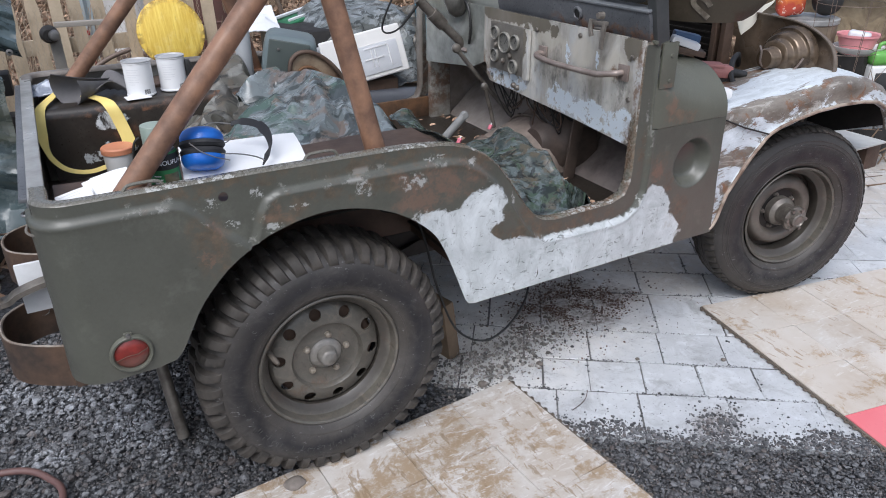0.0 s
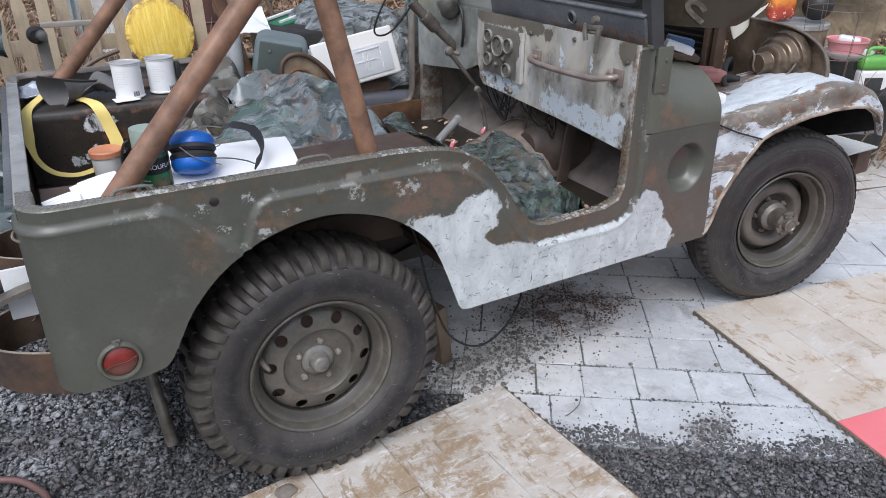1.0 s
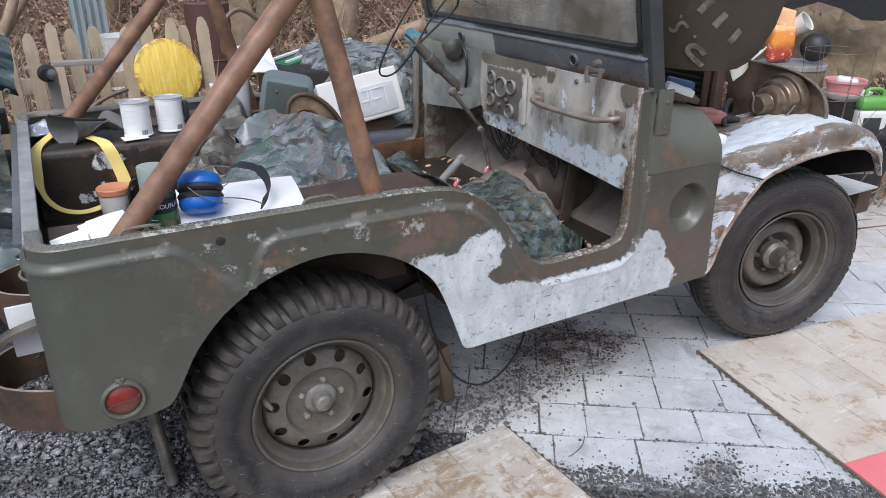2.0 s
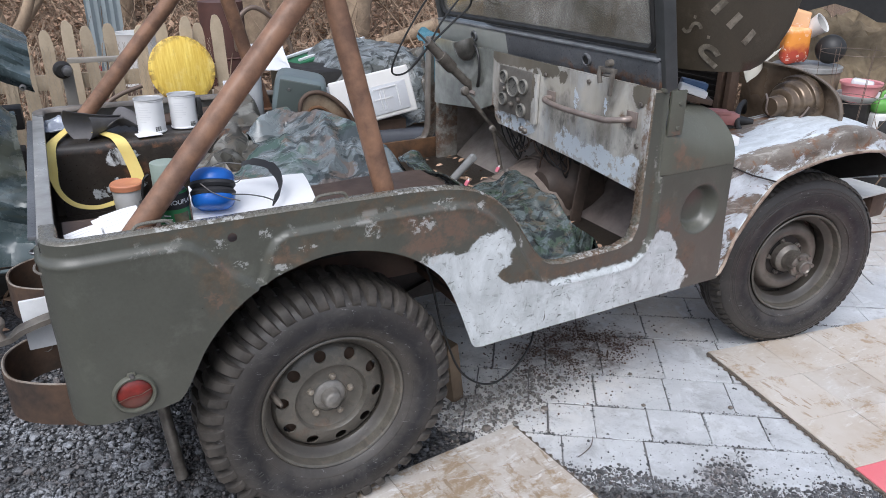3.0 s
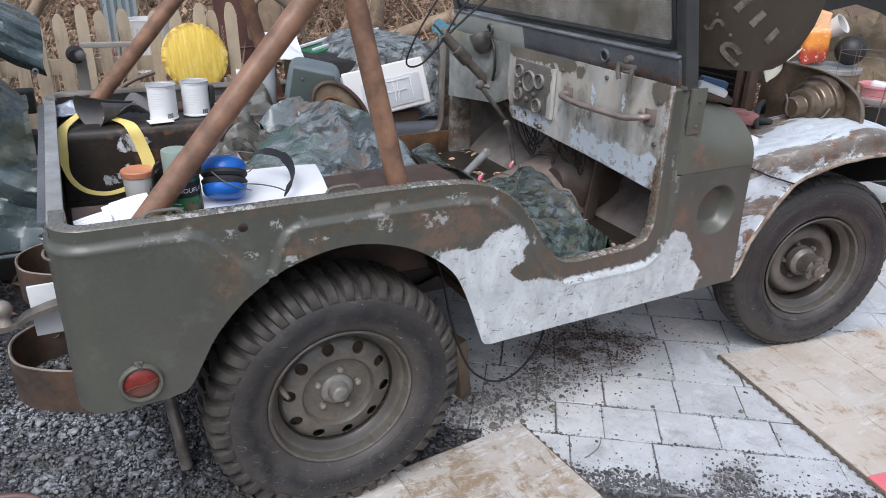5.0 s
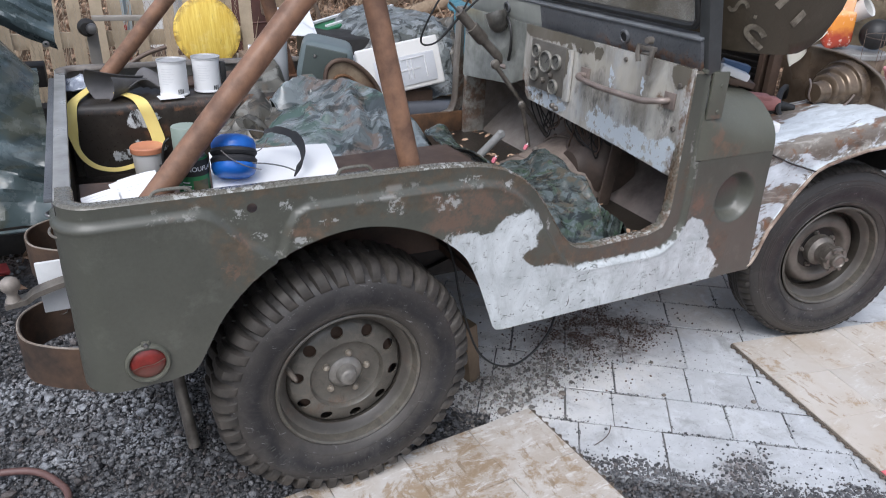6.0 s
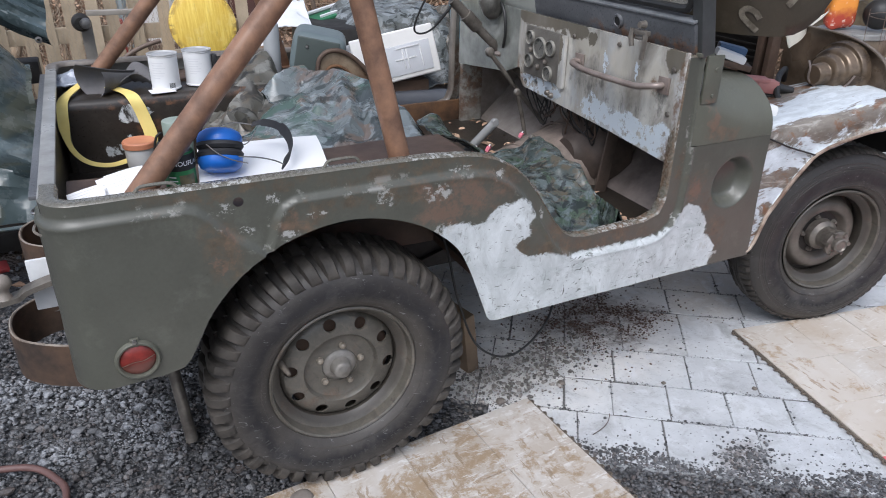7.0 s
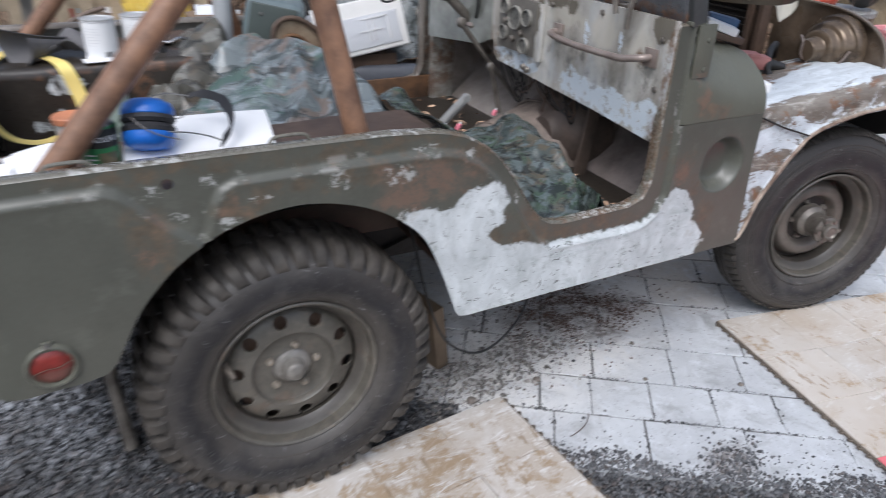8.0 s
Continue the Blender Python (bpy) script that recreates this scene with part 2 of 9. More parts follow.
def worn_paint(name, base, dark, white=(), bare=(), red=(), white_thin=0.0, rust_amount=0.5, rough=0.5, flat="y", specks=True, chips=(), rusts=None, coat=0.0, traced=False):
    """Old painted steel: chalky filler patches, red primer and rust, each with its own ragged shape."""
    m, t, s, vec = start(name)
    big = ramp(t, noise_of(t, vec, 3.5, 5), 0.3, 0.7)
    fine = ramp(t, noise_of(t, vec, 110, 5, 0.75), 0.28, 0.72)
    col = blend(t, maths(t, "ADD", maths(t, "MULTIPLY", big, 0.65), maths(t, "MULTIPLY", fine, 0.35)), dark, base)
    # dusty drift over the paint
    dust = ramp(t, noise_of(t, vec, 11, 6, 0.7), 0.56, 0.80)
    col = blend(t, maths(t, "MULTIPLY", dust, 0.45), col, tuple(min(1, c * 1.7 + 0.02) for c in base))
    rgh = maths(t, "ADD", maths(t, "MULTIPLY", fine, 0.25), rough - 0.13)
    rusty = ramp(t, noise_of(t, vec, 9, 8, 0.72), 0.70 - 0.10 * rust_amount, 0.74 - 0.10 * rust_amount)
    if bare:
        rusty = either(t, rusty, both(t, blob_mask(t, vec, bare, 0.07, 16, 0.3, flat), ramp(t, noise_of(t, vec, 22, 7, 0.7), 0.42, 0.56)))
    rust_hi, rust_lo = rusts or (RUST, RUST_DARK)
    rust_col = blend(t, ramp(t, noise_of(t, vec, 30, 6, 0.7), 0.35, 0.65), rust_lo, rust_hi)
    col = blend(t, maths(t, "MULTIPLY", rusty, 0.85), col, rust_col)
    high = maths(t, "MULTIPLY", fine, 0.25)
    if red:
        rm = both(t, blob_mask(t, vec, red, 0.08, 15, 0.25, flat), ramp(t, noise_of(t, vec, 26, 6, 0.7), 0.40, 0.55))
        col = blend(t, maths(t, "MULTIPLY", rm, 0.52), col, RED_PRIMER)
    if traced:
        # pale worn metal and a painted highlight along the ridges of the pressing
        ridge = node(t, "ShaderNodeAttribute")
        ridge.attribute_name = "ridge"
        worn = both(t, ridge.outputs["Fac"], ramp(t, noise_of(t, vec, 13, 7, 0.7), 0.56, 0.61))
        col = blend(t, maths(t, "MULTIPLY", worn, 0.52), col, (0.46, 0.45, 0.42))
    if white or traced:
        if traced:
            # spread by hand to an outline that the mesh carries, feathered by the knife
            edge = node(t, "ShaderNodeAttribute")
            edge.attribute_name = "filler"
            rag = maths(t, "ADD", maths(t, "MULTIPLY", maths(t, "SUBTRACT", noise_of(t, vec, 20, 8, 0.72, 0.5), 0.5), 0.062), edge.outputs["Fac"])
            wm = ramp(t, rag, -0.003, 0.003)
        else:
            wm = blob_mask(t, vec, white, 0.055, 17, 0.06, flat)
        smear = node(t, "ShaderNodeMapping", {"Vector": vec, "Scale": (1.0, 1.0, 0.55), "Rotation": (0.3, 0.5, 0.2)}).outputs[0]
        holes = ramp(t, noise_of(t, smear, 17, 9, 0.72, 0.8), 0.30 + 0.19 * white_thin, 0.345 + 0.23 * white_thin)
        nicks = ramp(t, noise_of(t, smear, 34, 5, 0.65, 1.2), 0.30, 0.33)
        wm = both(t, both(t, wm, holes), nicks)
        tone = ramp(t, noise_of(t, smear, 13, 8, 0.75, 1.0), 0.28, 0.66)
        wcol = blend(t, tone, (0.39, 0.41, 0.41), PRIMER)
        wcol = blend(t, maths(t, "MULTIPLY", ramp(t, noise_of(t, vec, 4, 6, 0.7), 0.48, 0.72), 0.38), wcol, (0.33, 0.35, 0.36))
        fleck = ramp(t, noise_of(t, smear, 44, 6, 0.72, 0.6), 0.59, 0.64)
        wcol = blend(t, maths(t, "MULTIPLY", fleck, 0.7), wcol, (0.27, 0.28, 0.27))
        long = node(t, "ShaderNodeMapping", {"Vector": vec, "Scale": (1.0, 1.0, 2.6), "Rotation": (0.0, 0.5, 0.0)}).outputs[0]
        scratch = ramp(t, noise_of(t, long, 30, 4, 0.6, 1.5), 0.685, 0.70)
        wcol = blend(t, maths(t, "MULTIPLY", scratch, 0.85), wcol, (0.10, 0.10, 0.095))
        thin = both(t, ramp(t, noise_of(t, vec, 6, 6, 0.65, 0.6), 0.50, 0.62), ramp(t, noise_of(t, long, 20, 8, 0.75, 0.8), 0.46, 0.60))
        wcol = blend(t, maths(t, "MULTIPLY", thin, 0.65), wcol, (0.31, 0.345, 0.335))
        pits = both(t, ramp(t, noise_of(t, long, 38, 3, 0.55, 0.9), 0.652, 0.664), ramp(t, noise_of(t, vec, 5, 4), 0.42, 0.58))
        wcol = blend(t, maths(t, "MULTIPLY", pits, 0.92), wcol, (0.085, 0.088, 0.078))
        col = blend(t, wm, col, wcol)
        rgh = maths(t, "ADD", rgh, maths(t, "MULTIPLY", wm, 0.25))
        high = maths(t, "ADD", maths(t, "MULTIPLY", wm, 0.6), maths(t, "MULTIPLY", tone, 0.25))
    if chips:
        cm = both(t, blob_mask(t, vec, chips, 0.022, 45, 0.15, flat), ramp(t, noise_of(t, vec, 55, 6, 0.75), 0.50, 0.54))
        col = blend(t, maths(t, "MULTIPLY", cm, 0.7), col, (0.46, 0.46, 0.44))
    if specks:
        sp = ramp(t, noise_of(t, vec, 120, 3, 0.6), 0.71, 0.75)
        col = blend(t, maths(t, "MULTIPLY", sp, 0.6), col, (0.03, 0.027, 0.024))
    t.links.new(col, s.inputs["Base Color"])
    t.links.new(rgh, s.inputs["Roughness"])
    s.inputs["Coat Weight"].default_value = coat
    s.inputs["Coat Roughness"].default_value = 0.14
    first = bump(t, s, high, 0.35, 0.004)
    bump(t, s, noise_of(t, vec, 7, 3), 0.15, 0.012, first)
    return m


def camo(name, colors, scale=7.0, rough=0.38, seed=0.0, strength=0.8, crumple=1.0, dusty=0.16):
    """Printed plastic sheet: blotches of several colours with a soft shine and dust."""
    m, t, s, vec = start(name)
    p = node(t, "ShaderNodeMapping", {"Vector": vec, "Location": (seed, seed * 0.7, 0)}).outputs[0]
    col = colors[0]
    sock = None
    for i, c in enumerate(colors[1:]):
        q = node(t, "ShaderNodeMapping", {"Vector": p, "Location": (3.1 * i, 1.7 * i, 5.3 * i), "Scale": (1.0, 1.0 + 0.3 * i, 1.4)}).outputs[0]
        k = maths(t, "MULTIPLY", ramp(t, noise_of(t, q, scale * (1 + 0.25 * i), 4, 0.6, 0.8), 0.52, 0.58), strength)
        sock = blend(t, k, sock if sock is not None else col, c)
    dust = ramp(t, noise_of(t, p, 16, 6, 0.7), 0.50, 0.78)
    sock = blend(t, maths(t, "MULTIPLY", dust, dusty), sock, (0.33, 0.34, 0.33))
    t.links.new(sock, s.inputs["Base Color"])
    t.links.new(maths(t, "ADD", maths(t, "MULTIPLY", dust, 0.3), rough), s.inputs["Roughness"])
    cells = node(t, "ShaderNodeTexVoronoi", {"Vector": node(t, "ShaderNodeVectorMath", {0: p, 1: noise_of(t, p, 4, 3)}, operation="ADD").outputs[0], "Scale": 7.0})
    first = bump(t, s, cells.outputs["Distance"], 0.22 * crumple, 0.03)
    crease = maths(t, "ABSOLUTE", maths(t, "SUBTRACT", noise_of(t, p, 5, 3, 0.5, 0.4), 0.5))
    first = bump(t, s, crease, 0.22 * crumple, 0.03, first)
    first = bump(t, s, noise_of(t, p, 34, 4, 0.6), 0.10 * crumple, 0.004, first)
    weave = noise_of(t, p, 300, 2)
    bump(t, s, weave, 0.12, 0.001, first)
    return m


SIDE_BARE = [(0.62, 0.69, 0.11, 0.07), (-0.28, 0.86, 0.045, 0.075), (-0.09, 0.905, 0.06, 0.035), (0.75, 0.665, 0.25, 0.02),
             (0.30, 0.985, 0.30, 0.02), (-0.25, 1.0, 0.2, 0.018), (0.10, 0.93, 0.2, 0.02), (0.50, 0.95, 0.12, 0.03), (1.155, 0.79, 0.04, 0.045), (1.20, 0.74, 0.03, 0.03), (1.085, 0.86, 0.02, 0.07), (1.27, 0.60, 0.04, 0.06)]
SIDE_RED = [(1.150, 0.795, 0.025, 0.03), (-0.262, 0.872, 0.016, 0.035), (-0.290, 0.825, 0.012, 0.025), (-0.10, 0.905, 0.03, 0.018), (0.36, 0.895, 0.13, 0.045), (0.28, 0.855, 0.09, 0.03), (0.25, 0.93, 0.05, 0.02)]
# the thinnest chips trace the bead and carry some of its painted highlight
SIDE_CHIPS = [(-0.154, 0.962, 0.016, 0.014), (-0.262, 0.958, 0.018, 0.012), (-0.22, 0.895, 0.018, 0.012), (0.115, 0.925, 0.022, 0.028), (0.26, 0.918, 0.04, 0.022),
              (-0.125, 0.868, 0.025, 0.014), (-0.06, 0.915, 0.03, 0.008), (0.33, 0.968, 0.03, 0.006), (0.45, 0.935, 0.010, 0.012), (0.59, 0.795, 0.006, 0.02), (0.83, 0.640, 0.05, 0.003), (1.085, 0.69, 0.006, 0.02), (1.23, 0.58, 0.02, 0.03), (0.28, 0.81, 0.03, 0.02), (1.28, 0.53, 0.02, 0.015)]

M_BODY = worn_paint("olive_body_paint", OLIVE, OLIVE_DARK, (), SIDE_BARE, SIDE_RED, rust_amount=-0.4, chips=SIDE_CHIPS, rough=0.40, specks=False, coat=0.16, rusts=((0.150, 0.108, 0.072), (0.075, 0.060, 0.042)), traced=True)
M_COWL = worn_paint("olive_cowl_paint", (0.118, 0.118, 0.092), (0.082, 0.082, 0.063), (), [(1.180, 1.00, 0.022, 0.05), (1.215, 0.95, 0.06, 0.025)], [(1.172, 1.005, 0.016, 0.03), (1.15, 1.05, 0.012, 0.03)], rust_amount=-0.3, rough=0.50, specks=False, rusts=((0.17, 0.115, 0.078), (0.095, 0.075, 0.055)))
M_TUB = worn_paint("worn_tub_paint", (0.046, 0.037, 0.029), (0.018, 0.015, 0.012), [(-0.375, 0.895, 0.05, 0.028), (-0.40, 0.79, 0.035, 0.025), (-0.33, 0.79, 0.03, 0.02), (-0.47, 0.77, 0.03, 0.02)], [(-0.32, 0.83, 0.05, 0.04), (-0.15, 0.88, 0.04, 0.03), (-0.2, 0.93, 0.3, 0.012)], white_thin=0.6, rust_amount=0.35, rough=0.36)
M_FARSIDE = worn_paint("worn_far_side_paint", (0.40, 0.39, 0.35), (0.19, 0.18, 0.155), [], [(0.9, 0.75, 0.25, 0.15), (0.6, 0.7, 0.3, 0.1), (1.15, 0.85, 0.10, 0.20), (1.05, 0.72, 0.10, 0.10)], [(0.95, 0.70, 0.15, 0.06)], rust_amount=0.85, rough=0.45)
M_RAIL = surface("dull_grey_green_rail", (0.36, 0.36, 0.35), (0.16, 0.155, 0.145), 0.32, 0.0, 12, 90, bumpy=0.3)
def dash_paint():
    """Bare silver-beige sheet with olive remains along the top and flaking white along the bottom."""
    m, t, s, vec = start("worn_dashboard_sheet")
    tall = node(t, "ShaderNodeMapping", {"Vector": vec, "Scale": (1.0, 1.5, 0.7)}).outputs[0]
    col = blend(t, ramp(t, noise_of(t, tall, 7, 7, 0.62, 0.4), 0.33, 0.66), (0.29, 0.268, 0.230), (0.66, 0.635, 0.580))
    col = blend(t, maths(t, "MULTIPLY", ramp(t, noise_of(t, tall, 5, 6, 0.65), 0.52, 0.66), 0.65), col, (0.52, 0.555, 0.595))
    tan = blob_mask(t, vec, [(0.46, 1.140, 0.10, 0.035), (0.28, 1.130, 0.07, 0.045), (0.12, 1.10, 0.05, 0.05)], 0.06, 12, 0.3, "x")
    col = blend(t, maths(t, "MULTIPLY", tan, 0.6), col, (0.60, 0.555, 0.465))
    olive = blob_mask(t, vec, [(0.76, 1.20, 0.22, 0.035), (0.53, 1.19, 0.06, 0.028), (0.45, 1.175, 0.025, 0.022), (0.61, 1.12, 0.02, 0.06), (0.05, 1.18, 0.04, 0.04)], 0.035, 18, 0.08, "x")
    col = blend(t, maths(t, "MULTIPLY", olive, 0.9), col, (0.150, 0.130, 0.098))
    soot = both(t, blob_mask(t, vec, [(0.46, 0.995, 0.12, 0.05), (0.25, 0.99, 0.14, 0.03), (0.40, 1.04, 0.06, 0.08), (0.10, 1.03, 0.05, 0.08)], 0.06, 14, 0.4, "x"), ramp(t, noise_of(t, tall, 16, 7, 0.7), 0.48, 0.60))
    col = blend(t, maths(t, "MULTIPLY", soot, 0.75), col, (0.13, 0.125, 0.118))
    white = blob_mask(t, vec, [(0.38, 0.945, 0.11, 0.042), (0.20, 0.925, 0.13, 0.045), (0.07, 0.925, 0.06, 0.06), (0.74, 0.952, 0.14, 0.032), (0.37, 1.115, 0.013, 0.038), (0.20, 1.11, 0.010, 0.032)], 0.05, 18, 0.1, "x")
    white = both(t, white, ramp(t, noise_of(t, vec, 24, 8, 0.74), 0.42, 0.47))
    col = blend(t, white, col, (0.60, 0.655, 0.70))
    rust = both(t, blob_mask(t, vec, [(0.02, 0.90, 0.035, 0.05), (0.015, 1.09, 0.012, 0.12), (0.12, 1.085, 0.02, 0.02), (0.9, 0.97, 0.05, 0.06)], 0.03, 25, 0.4, "x"), ramp(t, noise_of(t, vec, 34, 6, 0.7), 0.40, 0.56))
    col = blend(t, maths(t, "MULTIPLY", rust, 0.8), col, (0.185, 0.105, 0.062))
    far = ramp(t, node(t, "ShaderNodeSeparateXYZ", {0: vec}).outputs[1], 0.905, 0.915)
    grey = blend(t, ramp(t, noise_of(t, vec, 9, 6, 0.65), 0.35, 0.65), (0.165, 0.172, 0.153), (0.30, 0.31, 0.285))
    col = blend(t, far, col, grey)
    t.links.new(col, s.inputs["Base Color"])
    t.links.new(maths(t, "ADD", maths(t, "MULTIPLY", white, 0.25), maths(t, "MULTIPLY", noise_of(t, vec, 12, 6, 0.7), 0.3)), s.inputs["Roughness"])
    s.inputs["Metallic"].default_value = 0.2
    first = bump(t, s, maths(t, "ADD", white, maths(t, "MULTIPLY", noise_of(t, vec, 60, 5, 0.7), 0.3)), 0.3, 0.002)
    bump(t, s, noise_of(t, vec, 6, 3), 0.2, 0.015, first)
    return m


M_DASH = dash_paint()
M_BAND_HIGHLIGHT = surface("pale_band_highlight_paint", (0.23, 0.24, 0.25), (0.075, 0.08, 0.088), 0.35, 0.0, 8, 90)
M_POSTDARK = surface("dark_scratched_post_paint", (0.075, 0.078, 0.078), (0.035, 0.036, 0.036), 0.35, 0.0, 10, 100)
M_BAND = worn_paint("blue_grey_frame_paint", (0.150, 0.154, 0.162), (0.054, 0.057, 0.063), [], [(0.2, 1.21, 0.3, 0.02)], rust_amount=0.15, rough=0.35, flat="x", specks=False)
M_FRAME_GREEN = surface("grey_green_frame_paint", (0.38, 0.39, 0.355), (0.25, 0.255, 0.23), 0.36, 0.0, 7, 80)
def fender_paint():
    """Old fender rubbed back: grey-brown steel, rust and red primer, with white filler dragged along its crown."""
    m, t, s, vec = start("rubbed_fender_paint")
    q = node(t, "ShaderNodeSeparateXYZ", {0: vec}).outputs
    drag = node(t, "ShaderNodeMapping", {"Vector": vec, "Scale": (0.42, 1.5, 1.0)}).outputs[0]
    col = blend(t, ramp(t, noise_of(t, drag, 11, 7, 0.7), 0.34, 0.66), (0.085, 0.066, 0.050), (0.255, 0.225, 0.190))
    bare = ramp(t, noise_of(t, drag, 17, 8, 0.74, 0.6), 0.55, 0.62)
    col = blend(t, maths(t, "MULTIPLY", bare, 0.8), col, (0.40, 0.375, 0.335))
    rust = ramp(t, noise_of(t, vec, 12, 8, 0.74, 0.4), 0.53, 0.60)
    rust_col = blend(t, noise_of(t, vec, 34, 5, 0.7), (0.075, 0.036, 0.020), (0.28, 0.125, 0.055))
    col = blend(t, maths(t, "MULTIPLY", rust, 0.85), col, rust_col)
    red = ramp(t, noise_of(t, vec, 23, 6, 0.7), 0.655, 0.68)
    col = blend(t, maths(t, "MULTIPLY", red, 0.7), col, (0.30, 0.085, 0.055))
    # the crown carries most of the filler, the skirt less, the outer bend hardly any
    reach = maths(t, "ADD", maths(t, "MULTIPLY", maths(t, "SUBTRACT", q[0], 1.44), 0.30), maths(t, "MULTIPLY", noise_of(t, drag, 9, 5, 0.7), 0.14))
    crown = both(t, ramp(t, q[1], 0.018, 0.075), ramp(t, maths(t, "SUBTRACT", reach, q[1]), -0.06, 0.0))
    skirt = both(t, maths(t, "SUBTRACT", 1.0, ramp(t, q[1], 0.006, 0.016)), maths(t, "SUBTRACT", 1.0, ramp(t, q[2], 0.83, 0.90)))
    cover = maths(t, "ADD", maths(t, "MULTIPLY", crown, 0.235), maths(t, "MULTIPLY", skirt, 0.090))
    body = maths(t, "ADD", noise_of(t, drag, 10, 9, 0.72, 0.5), cover)
    white = ramp(t, body, 0.560, 0.595)
    tone = ramp(t, noise_of(t, drag, 19, 8, 0.75, 0.8), 0.30, 0.66)
    wcol = blend(t, tone, (0.40, 0.43, 0.45), (0.66, 0.70, 0.735))
    nick = ramp(t, noise_of(t, drag, 46, 5, 0.7, 0.8), 0.63, 0.66)
    wcol = blend(t, maths(t, "MULTIPLY", nick, 0.75), wcol, (0.16, 0.125, 0.10))
    col = blend(t, white, col, wcol)
    t.links.new(col, s.inputs["Base Color"])
    t.links.new(maths(t, "ADD", maths(t, "MULTIPLY", white, 0.25), 0.40), s.inputs["Roughness"])
    first = bump(t, s, maths(t, "ADD", white, maths(t, "MULTIPLY", noise_of(t, vec, 90, 5), 0.4)), 0.35, 0.003)
    bump(t, s, noise_of(t, vec, 8, 3), 0.2, 0.012, first)
    return m


M_FENDER = fender_paint()
def wheel_paint():
    m, t, s, vec = start("brown_olive_wheel_paint")
    mid = ramp(t, noise_of(t, vec, 9, 8, 0.72), 0.32, 0.68)
    col = blend(t, mid, (0.060, 0.055, 0.046), (0.128, 0.117, 0.098))
    mud = ramp(t, noise_of(t, vec, 24, 7, 0.75, 0.8), 0.52, 0.68)
    col = blend(t, maths(t, "MULTIPLY", mud, 0.65), col, (0.165, 0.135, 0.105))
    rust = ramp(t, noise_of(t, vec, 13, 6, 0.7), 0.60, 0.70)
    col = blend(t, maths(t, "MULTIPLY", rust, 0.6), col, (0.120, 0.070, 0.042))
    q = node(t, "ShaderNodeSeparateXYZ", {0: vec}).outputs
    rad = maths(t, "SQRT", maths(t, "ADD", maths(t, "MULTIPLY", q[0], q[0]), maths(t, "MULTIPLY", q[2], q[2])))
    rad = maths(t, "ADD", rad, maths(t, "MULTIPLY", maths(t, "SUBTRACT", noise_of(t, vec, 14, 6, 0.7), 0.5), 0.03))
    # darker ring where the disc meets the rim
    dark_mask = maths(t, "SUBTRACT", 1.0, ramp(t, maths(t, "ABSOLUTE", maths(t, "SUBTRACT", rad, 0.182)), 0.006, 0.020))
    col = blend(t, maths(t, "MULTIPLY", dark_mask, 0.75), col, (0.038, 0.032, 0.027))
    grease = ramp(t, noise_of(t, vec, 17, 6, 0.7, 1.0), 0.60, 0.72)
    col = blend(t, maths(t, "MULTIPLY", grease, 0.7), col, (0.028, 0.025, 0.022))
    t.links.new(col, s.inputs["Base Color"])
    t.links.new(maths(t, "ADD", maths(t, "MULTIPLY", mud, 0.3), 0.36), s.inputs["Roughness"])
    bump(t, s, maths(t, "ADD", mud, maths(t, "MULTIPLY", noise_of(t, vec, 120, 4), 0.4)), 0.3, 0.002)
    return m


M_WHEEL = wheel_paint()
M_WHEEL_FRONT = surface("dusty_brown_grey_disc", (0.150, 0.132, 0.112), (0.060, 0.050, 0.041), 0.42, 0.0, 10, 110, contrast=1.4)
M_HUB_DIRT = surface("greasy_grey_brown_hub", (0.26, 0.235, 0.205), (0.075, 0.064, 0.054), 0.38, 0.4, 16, 120, contrast=1.4)
def tyre_rubber():
    m, t, s, vec = start("weathered_tyre_rubber")
    col = blend(t, ramp(t, noise_of(t, vec, 6, 6, 0.65), 0.3, 0.7), (0.008, 0.008, 0.010), (0.026, 0.026, 0.029))
    q = node(t, "ShaderNodeSeparateXYZ", {0: vec}).outputs
    rad = maths(t, "SQRT", maths(t, "ADD", maths(t, "MULTIPLY", q[0], q[0]), maths(t, "MULTIPLY", q[2], q[2])))
    wob = maths(t, "ADD", rad, maths(t, "MULTIPLY", maths(t, "SUBTRACT", noise_of(t, vec, 9, 7, 0.7), 0.5), 0.10))
    ring = node(t, "ShaderNodeMapRange", {0: wob, 1: 0.268, 2: 0.232, 3: 0.0, 4: 1.0}).outputs[0]
    col = blend(t, maths(t, "MULTIPLY", ring, 0.6), col, (0.085, 0.075, 0.064))
    col = blend(t, maths(t, "MULTIPLY", ramp(t, wob, 0.275, 0.325), 0.65), col, (0.062, 0.055, 0.048))
    dust = ramp(t, noise_of(t, vec, 14, 8, 0.75, 0.8), 0.50, 0.72)
    col = blend(t, maths(t, "MULTIPLY", dust, 0.40), col, (0.120, 0.110, 0.102))
    scuff = ramp(t, noise_of(t, node(t, "ShaderNodeMapping", {"Vector": vec, "Scale": (1, 1, 2.4), "Rotation": (0, 0.7, 0)}).outputs[0], 42, 5, 0.7, 1.2), 0.63, 0.70)
    col = blend(t, maths(t, "MULTIPLY", scuff, 0.7), col, (0.25, 0.25, 0.25))
    t.links.new(col, s.inputs["Base Color"])
    t.links.new(maths(t, "ADD", maths(t, "MULTIPLY", dust, 0.3), 0.44), s.inputs["Roughness"])
    s.inputs["Specular IOR Level"].default_value = 0.4
    bump(t, s, noise_of(t, vec, 70, 6, 0.7), 0.35, 0.003)
    return m


